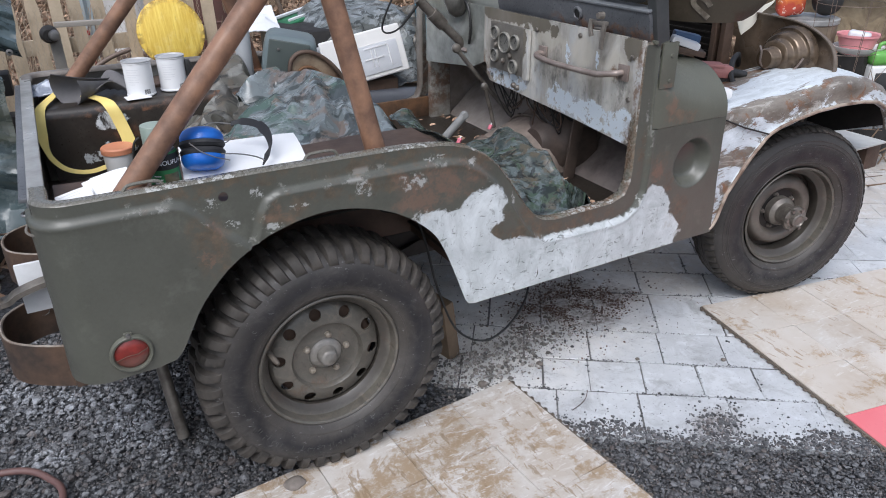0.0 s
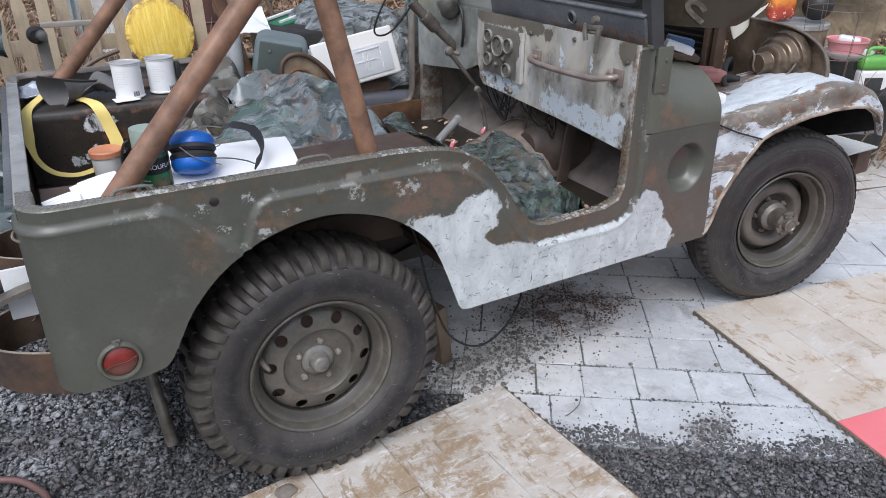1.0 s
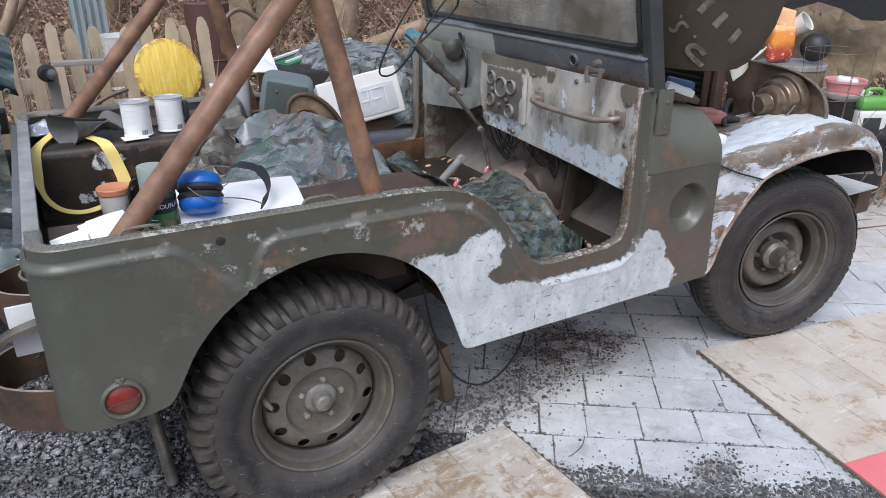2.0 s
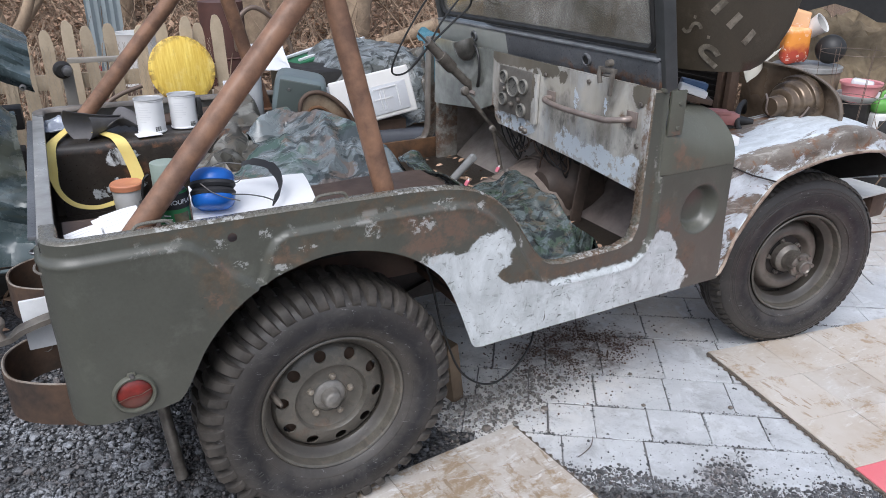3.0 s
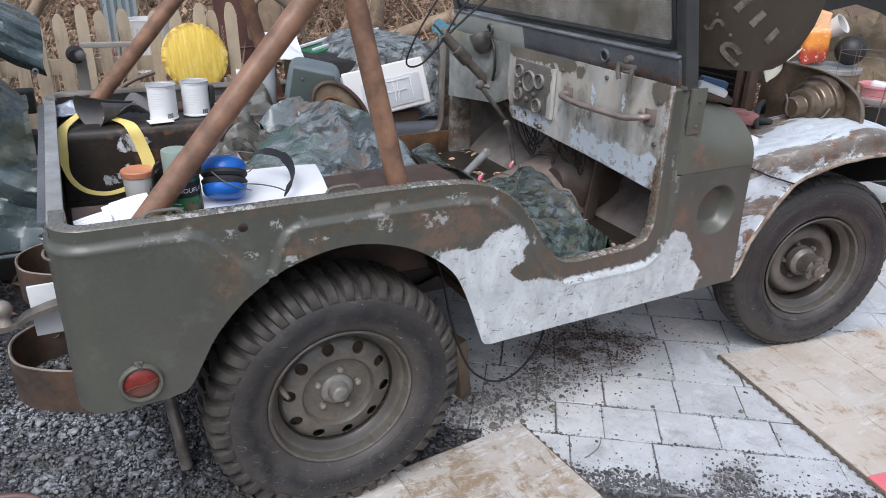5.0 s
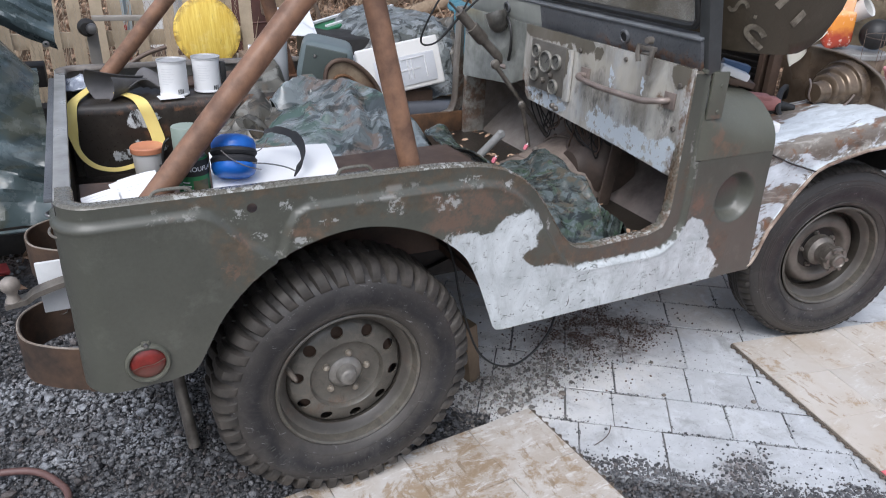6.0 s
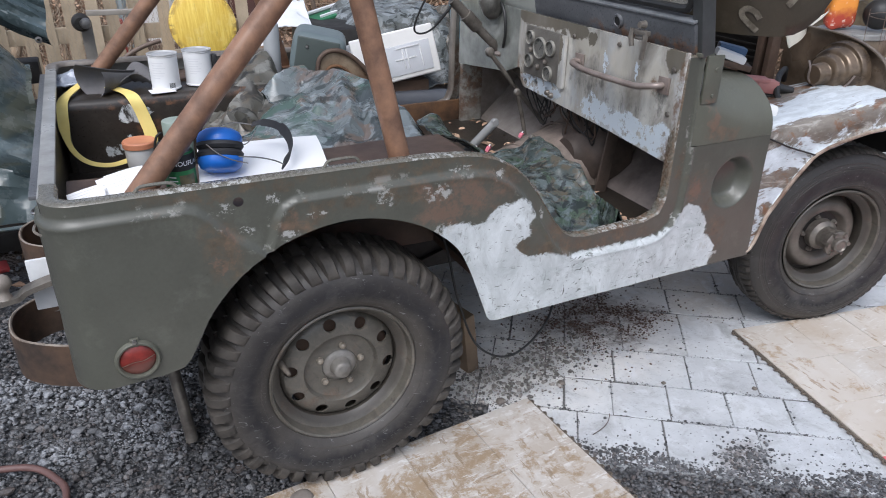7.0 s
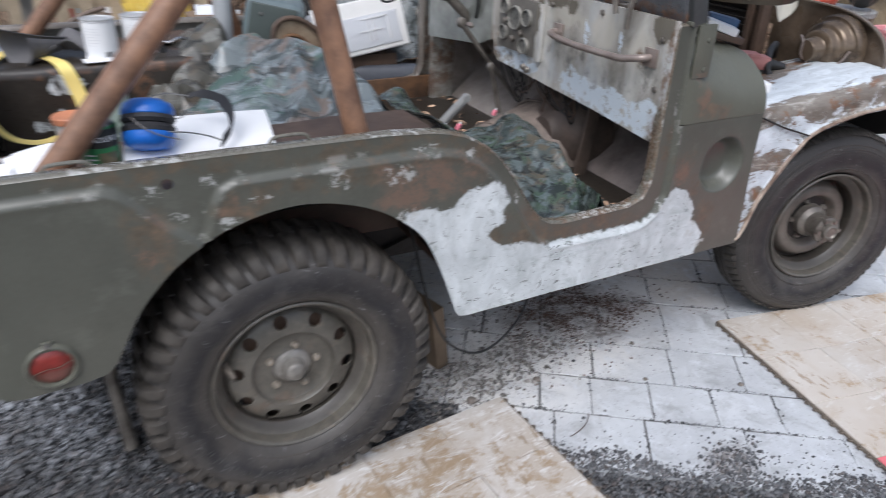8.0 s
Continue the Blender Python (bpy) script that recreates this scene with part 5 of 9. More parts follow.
# black sheet across the arch, deepening its shade
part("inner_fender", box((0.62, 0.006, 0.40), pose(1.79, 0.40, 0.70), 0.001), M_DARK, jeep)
part("inner_fender", box((0.95, 0.30, 0.006), pose(1.93, WIDTH - 0.17, 0.94), 0.001), M_FENDER, jeep)

# bumper and frame horn ahead of the wheel
bm = box((0.10, 1.36, 0.125), pose(2.60, WIDTH / 2 + 0.04, 0.545), 0.008)
part("front_bumper", bm, M_RUST, jeep, "rusty steel front bumper")
M_GREYPAINT = surface("chalky_light_grey_paint", (0.52, 0.52, 0.50), (0.34, 0.33, 0.31), 0.6, 0.0, 9, 90)
part("bumper_plate", box((0.30, 0.42, 0.008), pose(2.47, 0.30, 0.612), 0.002), M_GREYPAINT, jeep, "light grey bumper plate")

# ---- roll bar, hood, grille, controls ----
bar = thing("roll_bar", "red-brown primed steel pipe roll bar with rear braces", "")
bar.parent = jeep
APEX = (0.085, 0.150, 1.56)
APEX_FAR = (0.068, 1.350, 1.56)
for foot, top, name in (((0.206, 0.088, 0.945), APEX, "hoop_leg"), ((-0.458, 0.110, 0.950), APEX, "rear_brace"),
                        ((0.235, 1.430, 0.955), APEX_FAR, "hoop_leg"), ((-0.490, 1.440, 0.955), (0.040, 1.350, 1.56), "rear_brace")):
    part(name, tube([Vector(foot).lerp(Vector(top), k / 6) for k in range(7)], 0.028, 24), M_PIPE, bar)
    part("foot_plate", box((0.11, 0.10, 0.008), pose(foot[0], foot[1], 0.955), 0.003), M_PIPE, bar)
part("hoop_top", tube(smooth_path([APEX, (0.09, 0.20, 1.66), (0.08, 0.34, 1.72), (0.06, 1.16, 1.72), (0.05, 1.30, 1.66), APEX_FAR], 6), 0.028, 20), M_PIPE, bar)

# hood folded back against the windshield: flat middle, round shoulders, skirt pointing forward
def hood():
    own = bmesh.new()
    sec = [(1.680, 0.000), (1.62, -0.004), (1.55, -0.004), (1.50, 0.000)]
    for k in range(1, 9):
        a = math.pi / 2 * k / 8
        sec.append((1.50 - 0.20 * math.sin(a), 0.20 - 0.20 * math.cos(a)))
    sec += [(1.295, 0.45), (1.29, WIDTH / 2)]
    sec += [(x, WIDTH - y) for x, y in reversed(sec[:-1])]
    rows = []
    for i in range(26):
        f = i / 25
        row = []
        for x, y in sec:
            low = 1.225 + 0.215 * max(0.0, (x - 1.40) / 0.27) ** 2.4
            z = low + (2.12 - low) * f
            row.append(own.verts.new((x - 0.13 * (z - 1.22) + 0.004 * noise.noise(Vector((x * 5, y * 5, z * 5))), y, z)))
        rows.append(row)
    for a, b in zip(rows, rows[1:]):
        for k in range(len(sec) - 1):
            own.faces.new((a[k], a[k + 1], b[k + 1], b[k]))
    thicken(own, (0.005, 0.002, 0))
    return own


hood_ob = part("hood", hood(), M_HOOD, jeep, "brown olive hood folded back against the windshield", 60)

M_GRILLE = surface("dark_brown_shiny_sheet", (0.23, 0.170, 0.120), (0.060, 0.042, 0.030), 0.30, 0.1, 8, 90, contrast=1.6)
M_BUCKET = surface("oily_brown_lamp_shell", (0.185, 0.135, 0.092), (0.026, 0.018, 0.013), 0.25, 0.4, 12, 110, contrast=2.0)
M_TAN_RIM = surface("scuffed_tan_rim", (0.26, 0.21, 0.165), (0.10, 0.078, 0.058), 0.4, 0.1, 14, 100)
# grille seen from behind, with the backs of the headlamps
def grille_place(u, v):
    return np.stack([np.full_like(u, 2.130) - 0.5 * np.clip(v - 1.08, 0, 1) ** 1.5, u, v], -1)


shape = [(0.18, 0.62), (0.17, 0.80), (0.135, 0.875), (0.100, 0.925), (0.085, 0.975), (0.090, 1.02), (0.115, 1.065), (0.165, 1.102), (0.24, 1.130), (0.34, 1.145), (0.50, 1.150)]
shape = [(q.x, q.y) for q in smooth_path([(y, z, 0) for y, z in shape], 5)]
shape = shape + [(WIDTH - y, z) for y, z in reversed(shape)]
slots = [[(0.575 + 0.075 * k, 0.72), (0.605 + 0.075 * k, 0.72), (0.605 + 0.075 * k, 1.04), (0.575 + 0.075 * k, 1.04)] for k in range(6)]
bm = panel(shape, 0.03, grille_place, holes=slots, edge_step=0.014)
grille = part("grille", thicken(bm, (0.004, 0, 0)), M_GRILLE, jeep, "dark brown back of the grille panel")
part("grille_rim", ribbon([(2.118, y, z) for y, z in resample(shape, 0.012, closed=False)], (0.015, 0, 0), 0.005), M_TAN_RIM, grille, "scuffed tan rim")
for y in (0.262, WIDTH - 0.262):
    shell = [(0.140, 0.000), (0.138, 0.030), (0.130, 0.040), (0.118, 0.042), (0.114, 0.046), (0.110, 0.075), (0.100, 0.084), (0.088, 0.086), (0.084, 0.090), (0.080, 0.118), (0.070, 0.126), (0.054, 0.128), (0.050, 0.132), (0.048, 0.170), (0.042, 0.178), (0, 0.180)]
    bucket = lathe([(0.82 * r, 0.95 * h) for r, h in shell], 44, pose(2.115, y + (0.012 if y < 0.7 else 0), 1.012, 0, 0, 90))
    b = part("headlamp_bucket", bucket, M_BUCKET, grille, "stepped back of a headlamp")
    part("lamp_wire", tube(smooth_path([(1.96, y + 0.05, 1.055), (1.935, y + 0.02, 1.04), (1.945, y + 0.02, 0.99), (1.97, y - 0.03, 0.962), (2.02, y - 0.07, 0.975), (2.05, y - 0.085, 1.02)], 6), 0.004, 6), M_HANDLE, grille)

# radiator, its support and the engine's remains
rad = part("radiator", box((0.07, 0.52, 0.45), pose(2.03, 0.80, 0.90), 0.01), M_DARK, jeep, "dark finned radiator")
for k in range(16):
    part("fin", box((0.008, 0.50, 0.006), pose(1.990, 0.80, 0.70 + k * 0.026), 0), M_DARK, rad, "", 0)
for y in (0.51, 0.56, 1.09):
    part("radiator_brace", box((0.05, 0.025, 0.52), pose(1.99, y, 0.88), 0.004), M_RUST, jeep)
part("radiator_tank", tube([(2.02, 0.54, 1.135), (2.02, 1.06, 1.135)], 0.045, 14), M_DARK, jeep)
eng = box((0.62, 0.30, 0.34), pose(1.68, 0.80, 0.80), 0.03)
part("engine", eng, M_RUST, jeep, "rusty brown engine block")
for k in range(4):
    part("engine_stud", lathe([(0, -0.05), (0.014, -0.045), (0.018, 0.0), (0.014, 0.05)], 10, pose(1.50 + k * 0.11, 0.70, 0.985, 90)), M_RUST, jeep)
part("hose", tube(smooth_path([(1.98, 0.42, 0.96), (1.90, 0.36, 1.02), (1.80, 0.30, 1.01), (1.76, 0.26, 0.96), (1.78, 0.24, 0.93)], 7), 0.011, 8), M_SEAL, jeep, "black rubber hose")

# steering column, levers
bm = tube([(0.845, 1.10, 1.228), (0.905, 1.10, 1.170)], [0.020, 0.021], 14)
tube([(0.905, 1.10, 1.170), (0.96, 1.10, 1.117)], 0.027, 14, bm=bm)
tube([(0.96, 1.10, 1.117), (1.20, 1.08, 0.893)], 0.0185, 14, bm=bm)
part("steering_column", bm, M_HUB_DIRT, jeep, "bare brown steering column with no wheel")
part("column_tip", tube([(0.80, 1.10, 1.268), (0.845, 1.10, 1.228)], 0.005, 8), M_STEEL, jeep)
part("column_clamp", box((0.06, 0.09, 0.05), pose(1.075, 1.09, 1.008, 0, 40), 0.01), M_HANDLE, jeep)
M_CUP = surface("scuffed_black_cup", (0.20, 0.19, 0.17), (0.035, 0.033, 0.030), 0.32, 0.4, 12, 90, contrast=1.5)
bm = lathe([(0, -0.05), (0.020, -0.045), (0.040, -0.02), (0.045, 0.02), (0.043, 0.035), (0.038, 0.030), (0, 0.028)], 24, pose(1.010, 1.075, 1.195, 70, 0, 30))
part("column_switch", bm, M_CUP, jeep, "dull black cup-shaped switch")
part("cable", tube(smooth_path([(1.035, 1.055, 1.215), (1.030, 1.02, 1.205), (1.028, 0.995, 1.165), (1.032, 0.995, 1.10), (1.040, 1.02, 1.045)], 6), 0.006, 8), M_SEAL, jeep, "short black cable")
part("wire", tube(smooth_path([(1.01, 1.12, 1.40), (0.93, 1.14, 1.30), (0.86, 1.16, 1.18), (0.80, 1.20, 1.10), (0.74, 1.20, 1.09), (0.72, 1.18, 1.13), (0.76, 1.15, 1.24), (0.84, 1.12, 1.38), (0.90, 1.10, 1.46)], 8), 0.004, 6), M_SEAL, jeep, "loose looped wire")
part("wire", tube(smooth_path([(0.78, 1.12, 1.13), (0.86, 1.10, 1.22), (0.96, 1.08, 1.31), (1.02, 1.06, 1.37), (1.0, 1.02, 1.44)], 8), 0.0045, 6), M_SEAL, jeep)
bm = tube([(0.967, 1.00, 1.034), (1.10, 0.98, 0.87), (1.27, 0.93, 0.66)], [0.010, 0.009, 0.010], 10)
lathe([(0, -0.018), (0.015, -0.013), (0.020, 0), (0.015, 0.013), (0, 0.018)], 16, pose(0.967, 1.0, 1.036), bm)
part("transfer_lever", bm, M_HUB_DIRT, jeep, "thin lever with round knob")
bm = tube([(0.71, 0.50, 0.905), (0.665, 0.52, 0.85), (0.60, 0.55, 0.77)], [0.0145, 0.014, 0.0135], 12)
lathe([(0, -0.012), (0.012, -0.010), (0.0155, 0), (0.013, 0.008), (0, 0.012)], 16, pose(0.714, 0.499, 0.909), bm)
part("hand_lever", bm, M_RAIL, jeep, "grey lever with round knob")
for x, y, z in ((1.02, 0.86, 0.90), (1.00, 0.70, 0.76)):
    bm = tube([(x, y, z), (x + 0.03, y, z - 0.10), (x + 0.05, y, z - 0.18)], 0.009, 8)
    lathe([(0, -0.014), (0.012, -0.010), (0.016, 0), (0.012, 0.010), (0, 0.014)], 14, pose(x, y, z), bm)
    part("gear_lever", bm, M_HUB_DIRT, jeep)
# wiring under the dash
rnd = random.Random(4)
for k in range(16):
    y = rnd.uniform(0.45, 0.88)
    pts = [(1.08, y, 0.95), (1.09, y + rnd.uniform(-.06, .06), 0.90 - rnd.uniform(0, .06)), (1.13, y + rnd.uniform(-.10, .10), 0.82 - rnd.uniform(0, .06)), (1.16, y + rnd.uniform(-.08, .08), 0.90)]
    part("wire", tube(smooth_path(pts, 5), 0.003, 5), rnd.choice((M_DARK, M_SEAL, M_RUST)), jeep)
part("heater_box", box((0.14, 0.30, 0.13), pose(1.25, 0.55, 0.87, 0, 10, 0), 0.03), M_DARK, jeep)
# takes the darker cover colour, with the footwell's shade painted in
part("flywheel_cover", lathe([(0, 0.10), (0.06, 0.095), (0.075, 0.07), (0.095, 0.062), (0.125, 0.04), (0.148, 0.0), (0.156, -0.05), (0.156, -0.10)], 36, pose(1.185, 0.60, 0.715, 0, 0, 90)), M_COVER_DARK, jeep, "brown bell housing")

# seams, a dark inspection hole and bolts on the gearbox cover
for x, w, top in ((0.98, 0.155, 0.705), (1.17, 0.185, 0.770), (1.30, 0.200, 0.840)):
    arc = [(x, 0.70 + 1.16 * w * math.cos(math.pi * k / 16), 0.617 + (top - 0.598) * math.sin(math.pi * k / 16) ** 0.7) for k in range(17)]
    part("cover_flange", ribbon(arc, (0.022, 0, 0), 0.006), M_COVER, jeep)
    for k in (3, 5, 8, 11):
        part("bolt", lathe([(0, 0.008), (0.008, 0.007), (0.009, -0.004)], 6, Matrix.Translation(arc[k]) @ pose(0, 0, 0, 90)), M_RUST, jeep)

# tie-down loops on the rail
for x in (-0.40, 0.02):
    bm = tube(smooth_path([(x - 0.045, 0.020, 1.008), (x - 0.040, 0.020, 1.022), (x - 0.025, 0.020, 1.030), (x + 0.025, 0.020, 1.030), (x + 0.040, 0.020, 1.022), (x + 0.045, 0.020, 1.008)], 4), 0.0042, 8)
    part("tie_loop", bm, M_EDGE, jeep)

M_BUMPER = surface("dark_brown_grey_bar", (0.125, 0.078, 0.052), (0.030, 0.026, 0.024), 0.50, 0.1, 9, 90, contrast=2.0, bumpy=0.4)
M_PALE_EDGE = surface("worn_pale_bar_edge", (0.42, 0.38, 0.33), (0.16, 0.12, 0.09), 0.5, 0.2, 14, 110, contrast=1.5)
# rear bumperettes: hoops of flat bar
def bumperette(y0):
    path = smooth_path([(-0.60, y0 + 0.335, 0.480), (-0.66, y0 + 0.335, 0.480), (-0.735, y0 + 0.315, 0.480), (-0.790, y0 + 0.26, 0.480), (-0.803, y0 + 0.19, 0.480), (-0.785, y0 + 0.11, 0.480), (-0.735, y0 + 0.055, 0.480), (-0.66, y0 + 0.010, 0.480), (-0.60, y0 - 0.005, 0.480)], 6)
    b = part("bumperette", ribbon(path, (0, 0, 0.125), 0.010), M_BUMPER, jeep, "rusty curved rear bumperette", 40)
    part("rim_edge", tube([(q[0], q[1], q[2] + 0.0625) for q in path], 0.0034, 6), M_PALE_EDGE, b, "pale worn upper edge")
    part("bolt", lathe([(0, 0.012), (0.012, 0.010), (0.016, 0.0)], 8, pose(-0.70, y0 + 0.32, 0.50, 0, 0, 0)), M_STEEL, b)


bumperette(0.245)
bumperette(0.87)
part("rear_cross_member", box((0.10, 1.10, 0.13), pose(-0.60, WIDTH / 2, 0.49), 0.01), M_RUST, jeep)
M_WHITEBAR = surface("chalky_white_paint", (0.74, 0.75, 0.76), (0.55, 0.56, 0.57), 0.6, 0.0, 12, 90)
part("tail_plate_bar", box((0.085, 0.012, 0.150), pose(-0.690, 0.455, 0.635), 0.003), M_WHITEBAR, jeep, "white painted plate")
M_BALL = surface("dull_pale_steel", (0.40, 0.36, 0.32), (0.15, 0.125, 0.105), 0.45, 0.2, 22, 110)
bm = ribbon(smooth_path([(-0.60, 0.43, 0.662), (-0.67, 0.42, 0.660), (-0.735, 0.415, 0.645), (-0.765, 0.43, 0.622), (-0.815, 0.43, 0.615)], 6), (0, 0.045, 0.0), 0.014)
hitch = part("tow_hitch", bm, M_HUB_DIRT, jeep, "rusty tow hitch with ball")
part("tow_ball", lathe([(0, -0.020), (0.020, -0.018), (0.013, 0.0), (0.015, 0.010), (0.023, 0.020), (0.025, 0.032), (0.020, 0.044), (0.011, 0.051), (0, 0.052)], 24, pose(-0.795, 0.43, 0.640, 90)), M_BALL, hitch, "dull pale steel ball")

# brackets and wires in the wheel arch
part("bracket", box((0.10, 0.02, 0.05), pose(0.36, 0.33, 0.70, 0, 20), 0.004), M_DARK, jeep)
part("brake_wire", tube(smooth_path([(0.38, 0.28, 0.74), (0.42, 0.25, 0.60), (0.45, 0.22, 0.42), (0.52, 0.20, 0.24), (0.66, 0.20, 0.17), (0.84, 0.26, 0.25), (0.95, 0.40, 0.42)], 8), 0.004, 6), M_SEAL, jeep, "dangling black wire")

# ---- paving, mats and gravel ----
rnd = random.Random(21)
def paver_concrete():
    m, t, s, vec = start("pale_grey_concrete_paver")
    geo = node(t, "ShaderNodeNewGeometry").outputs["Position"]
    r = node(t, "ShaderNodeObjectInfo").outputs["Random"]
    cloudy = ramp(t, noise_of(t, geo, 3.2, 6, 0.65), 0.32, 0.68)
    col = blend(t, cloudy, (0.42, 0.43, 0.445), (0.57, 0.585, 0.60))
    col = node(t, "ShaderNodeHueSaturation", {"Value": maths(t, "ADD", maths(t, "MULTIPLY", r, 0.10), 0.95), "Color": col}).outputs[0]
    grime = ramp(t, noise_of(t, geo, 7.5, 8, 0.75, 0.6), 0.51, 0.68)
    near = ramp(t, maths(t, "ADD", node(t, "ShaderNodeSeparateXYZ", {0: geo}).outputs[1], maths(t, "MULTIPLY", noise_of(t, geo, 4, 5), 0.5)), 0.62, 1.15)
    col = blend(t, maths(t, "MULTIPLY", grime, 0.55), col, (0.22, 0.215, 0.21))
    brown = both(t, ramp(t, noise_of(t, geo, 5, 7, 0.7), 0.45, 0.62), near)
    col = blend(t, maths(t, "MULTIPLY", brown, 0.7), col, (0.175, 0.150, 0.130))
    spilt = both(t, blob_mask(t, geo, [(1.22, 0.50, 0.20, 0.14), (1.36, 0.44, 0.17, 0.09), (1.06, 0.52, 0.12, 0.07), (1.25, 0.36, 0.08, 0.10), (1.17, -0.40, 0.09, 0.06)], 0.10, 9, 0.45, "z"), ramp(t, noise_of(t, geo, 28, 7, 0.75), 0.36, 0.58))
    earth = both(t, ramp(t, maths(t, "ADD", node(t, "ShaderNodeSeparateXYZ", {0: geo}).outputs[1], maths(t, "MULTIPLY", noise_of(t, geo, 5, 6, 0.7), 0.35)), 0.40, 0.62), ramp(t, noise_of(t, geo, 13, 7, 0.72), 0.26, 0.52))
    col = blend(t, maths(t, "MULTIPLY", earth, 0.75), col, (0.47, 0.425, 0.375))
    # pale dust, painted extra bright to offset the shade under the car
    dusty = both(t, blob_mask(t, geo, [(0.72, 0.30, 0.34, 0.28), (1.05, 0.36, 0.36, 0.26), (0.70, 0.55, 0.35, 0.28), (1.30, 0.55, 0.35, 0.20)], 0.12, 6, 0.5, "z"), ramp(t, noise_of(t, geo, 9, 7, 0.7), 0.30, 0.55))
    col = blend(t, maths(t, "MULTIPLY", dusty, 0.95), col, (0.76, 0.745, 0.72))
    col = blend(t, maths(t, "MULTIPLY", spilt, 0.85), col, (0.125, 0.098, 0.082))
    pale = ramp(t, noise_of(t, geo, 11, 8, 0.72, 0.8), 0.54, 0.66)
    col = blend(t, maths(t, "MULTIPLY", pale, 0.5), col, (0.66, 0.68, 0.71))
    wet = ramp(t, noise_of(t, geo, 15, 8, 0.75, 1.2), 0.60, 0.68)
    col = blend(t, maths(t, "MULTIPLY", wet, 0.60), col, (0.25, 0.255, 0.26))
    grit = ramp(t, noise_of(t, geo, 70, 6, 0.78), 0.585, 0.65)
    col = blend(t, maths(t, "MULTIPLY", grit, 0.55), col, (0.14, 0.14, 0.14))
    t.links.new(col, s.inputs["Base Color"])
    t.links.new(maths(t, "SUBTRACT", 0.86, maths(t, "MULTIPLY", cloudy, 0.2)), s.inputs["Roughness"])
    first = bump(t, s, noise_of(t, geo, 120, 6, 0.75), 0.55, 0.003)
    bump(t, s, noise_of(t, geo, 18, 5, 0.7), 0.25, 0.006, first)
    return m


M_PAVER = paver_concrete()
paving = tagged(new("pavement"), "pale grey concrete pavers in staggered rows", "pavement", kind="structure")
ALONG, ACROSS = Vector((0.824, -0.566, 0)), Vector((0.566, 0.824, 0))
ROWS_AT = [0.238, 0.484, 0.676, 0.890, 1.208, 1.42, 1.63, 1.90, 2.15, 2.37, 2.66, 2.90, 3.20, 3.5]
JOINTS = {0: [0.665, 0.950, 1.257, 1.56, 1.85, 2.1], 1: [0.62, 0.79, 0.986, 1.190, 1.394, 1.62, 1.84, 2.05], 2: [0.55, 0.805, 1.08, 1.320, 1.55, 1.80, 2.05], 3: [0.40, 0.62, 0.85, 1.096, 1.36, 1.60, 1.85, 2.1]}


def paver_mesh(w, d, seed):
    own = box((w, d, 0.05), pose(0, 0, -0.025), 0.0018, None, 1)
    r = random.Random(seed)
    for v in own.verts:
        v.co += Vector((r.uniform(-0.0028, 0.0028), r.uniform(-0.0028, 0.0028), r.uniform(-0.0012, 0.0012)))
    return own


PAVERS = []
for row, (lo, hi) in enumerate(zip(ROWS_AT, ROWS_AT[1:])):
    cuts = list(JOINTS.get(row, [0.35 + rnd.uniform(0, 0.2)]))
    while cuts[0] > 0.0:
        cuts.insert(0, cuts[0] - rnd.choice((0.205, 0.25, 0.31)))
    while cuts[-1] < 4.6:
        cuts.append(cuts[-1] + rnd.choice((0.205, 0.21, 0.31, 0.305, 0.25)))
    for a, b in zip(cuts, cuts[1:]):
        c = ALONG * ((a + b) / 2) + ACROSS * ((lo + hi) / 2)
        if c.x < 0.47 or (c.x > 1.9 and c.y < -0.15) or (c.x > 1.72 and c.y < -0.25):
            continue
        PAVERS.append((c, b - a - 0.0050, hi - lo - 0.0065))

# sand and grit that fills the joints
bm = panel([(0.50, 0.45), (0.66, 0.14), (0.72, -0.19), (1.45, -0.70), (1.95, -0.55), (3.6, -1.3), (5.2, 0.2), (4.2, 2.0), (2.2, 2.9), (0.62, 2.6)], 0.05, lambda u, v: np.stack([u, v, -0.0055 + 0.0035 * np.sin(u * 31) * np.sin(v * 27)], -1))
tagged(finish(bm, "joint_sand", surface("dark_joint_grit", (0.27, 0.265, 0.26), (0.060, 0.057, 0.054), 0.9, 0.0, 9, 160, bumpy=0.7)), "dark grit filling the paver joints", "sand", kind="structure")

# ---- interlocking mats ----
def mat_tile(red):
    own = box((0.2535, 0.2535, 0.014), pose(0, 0, 0.007), 0.0012, None, 1)
    return own


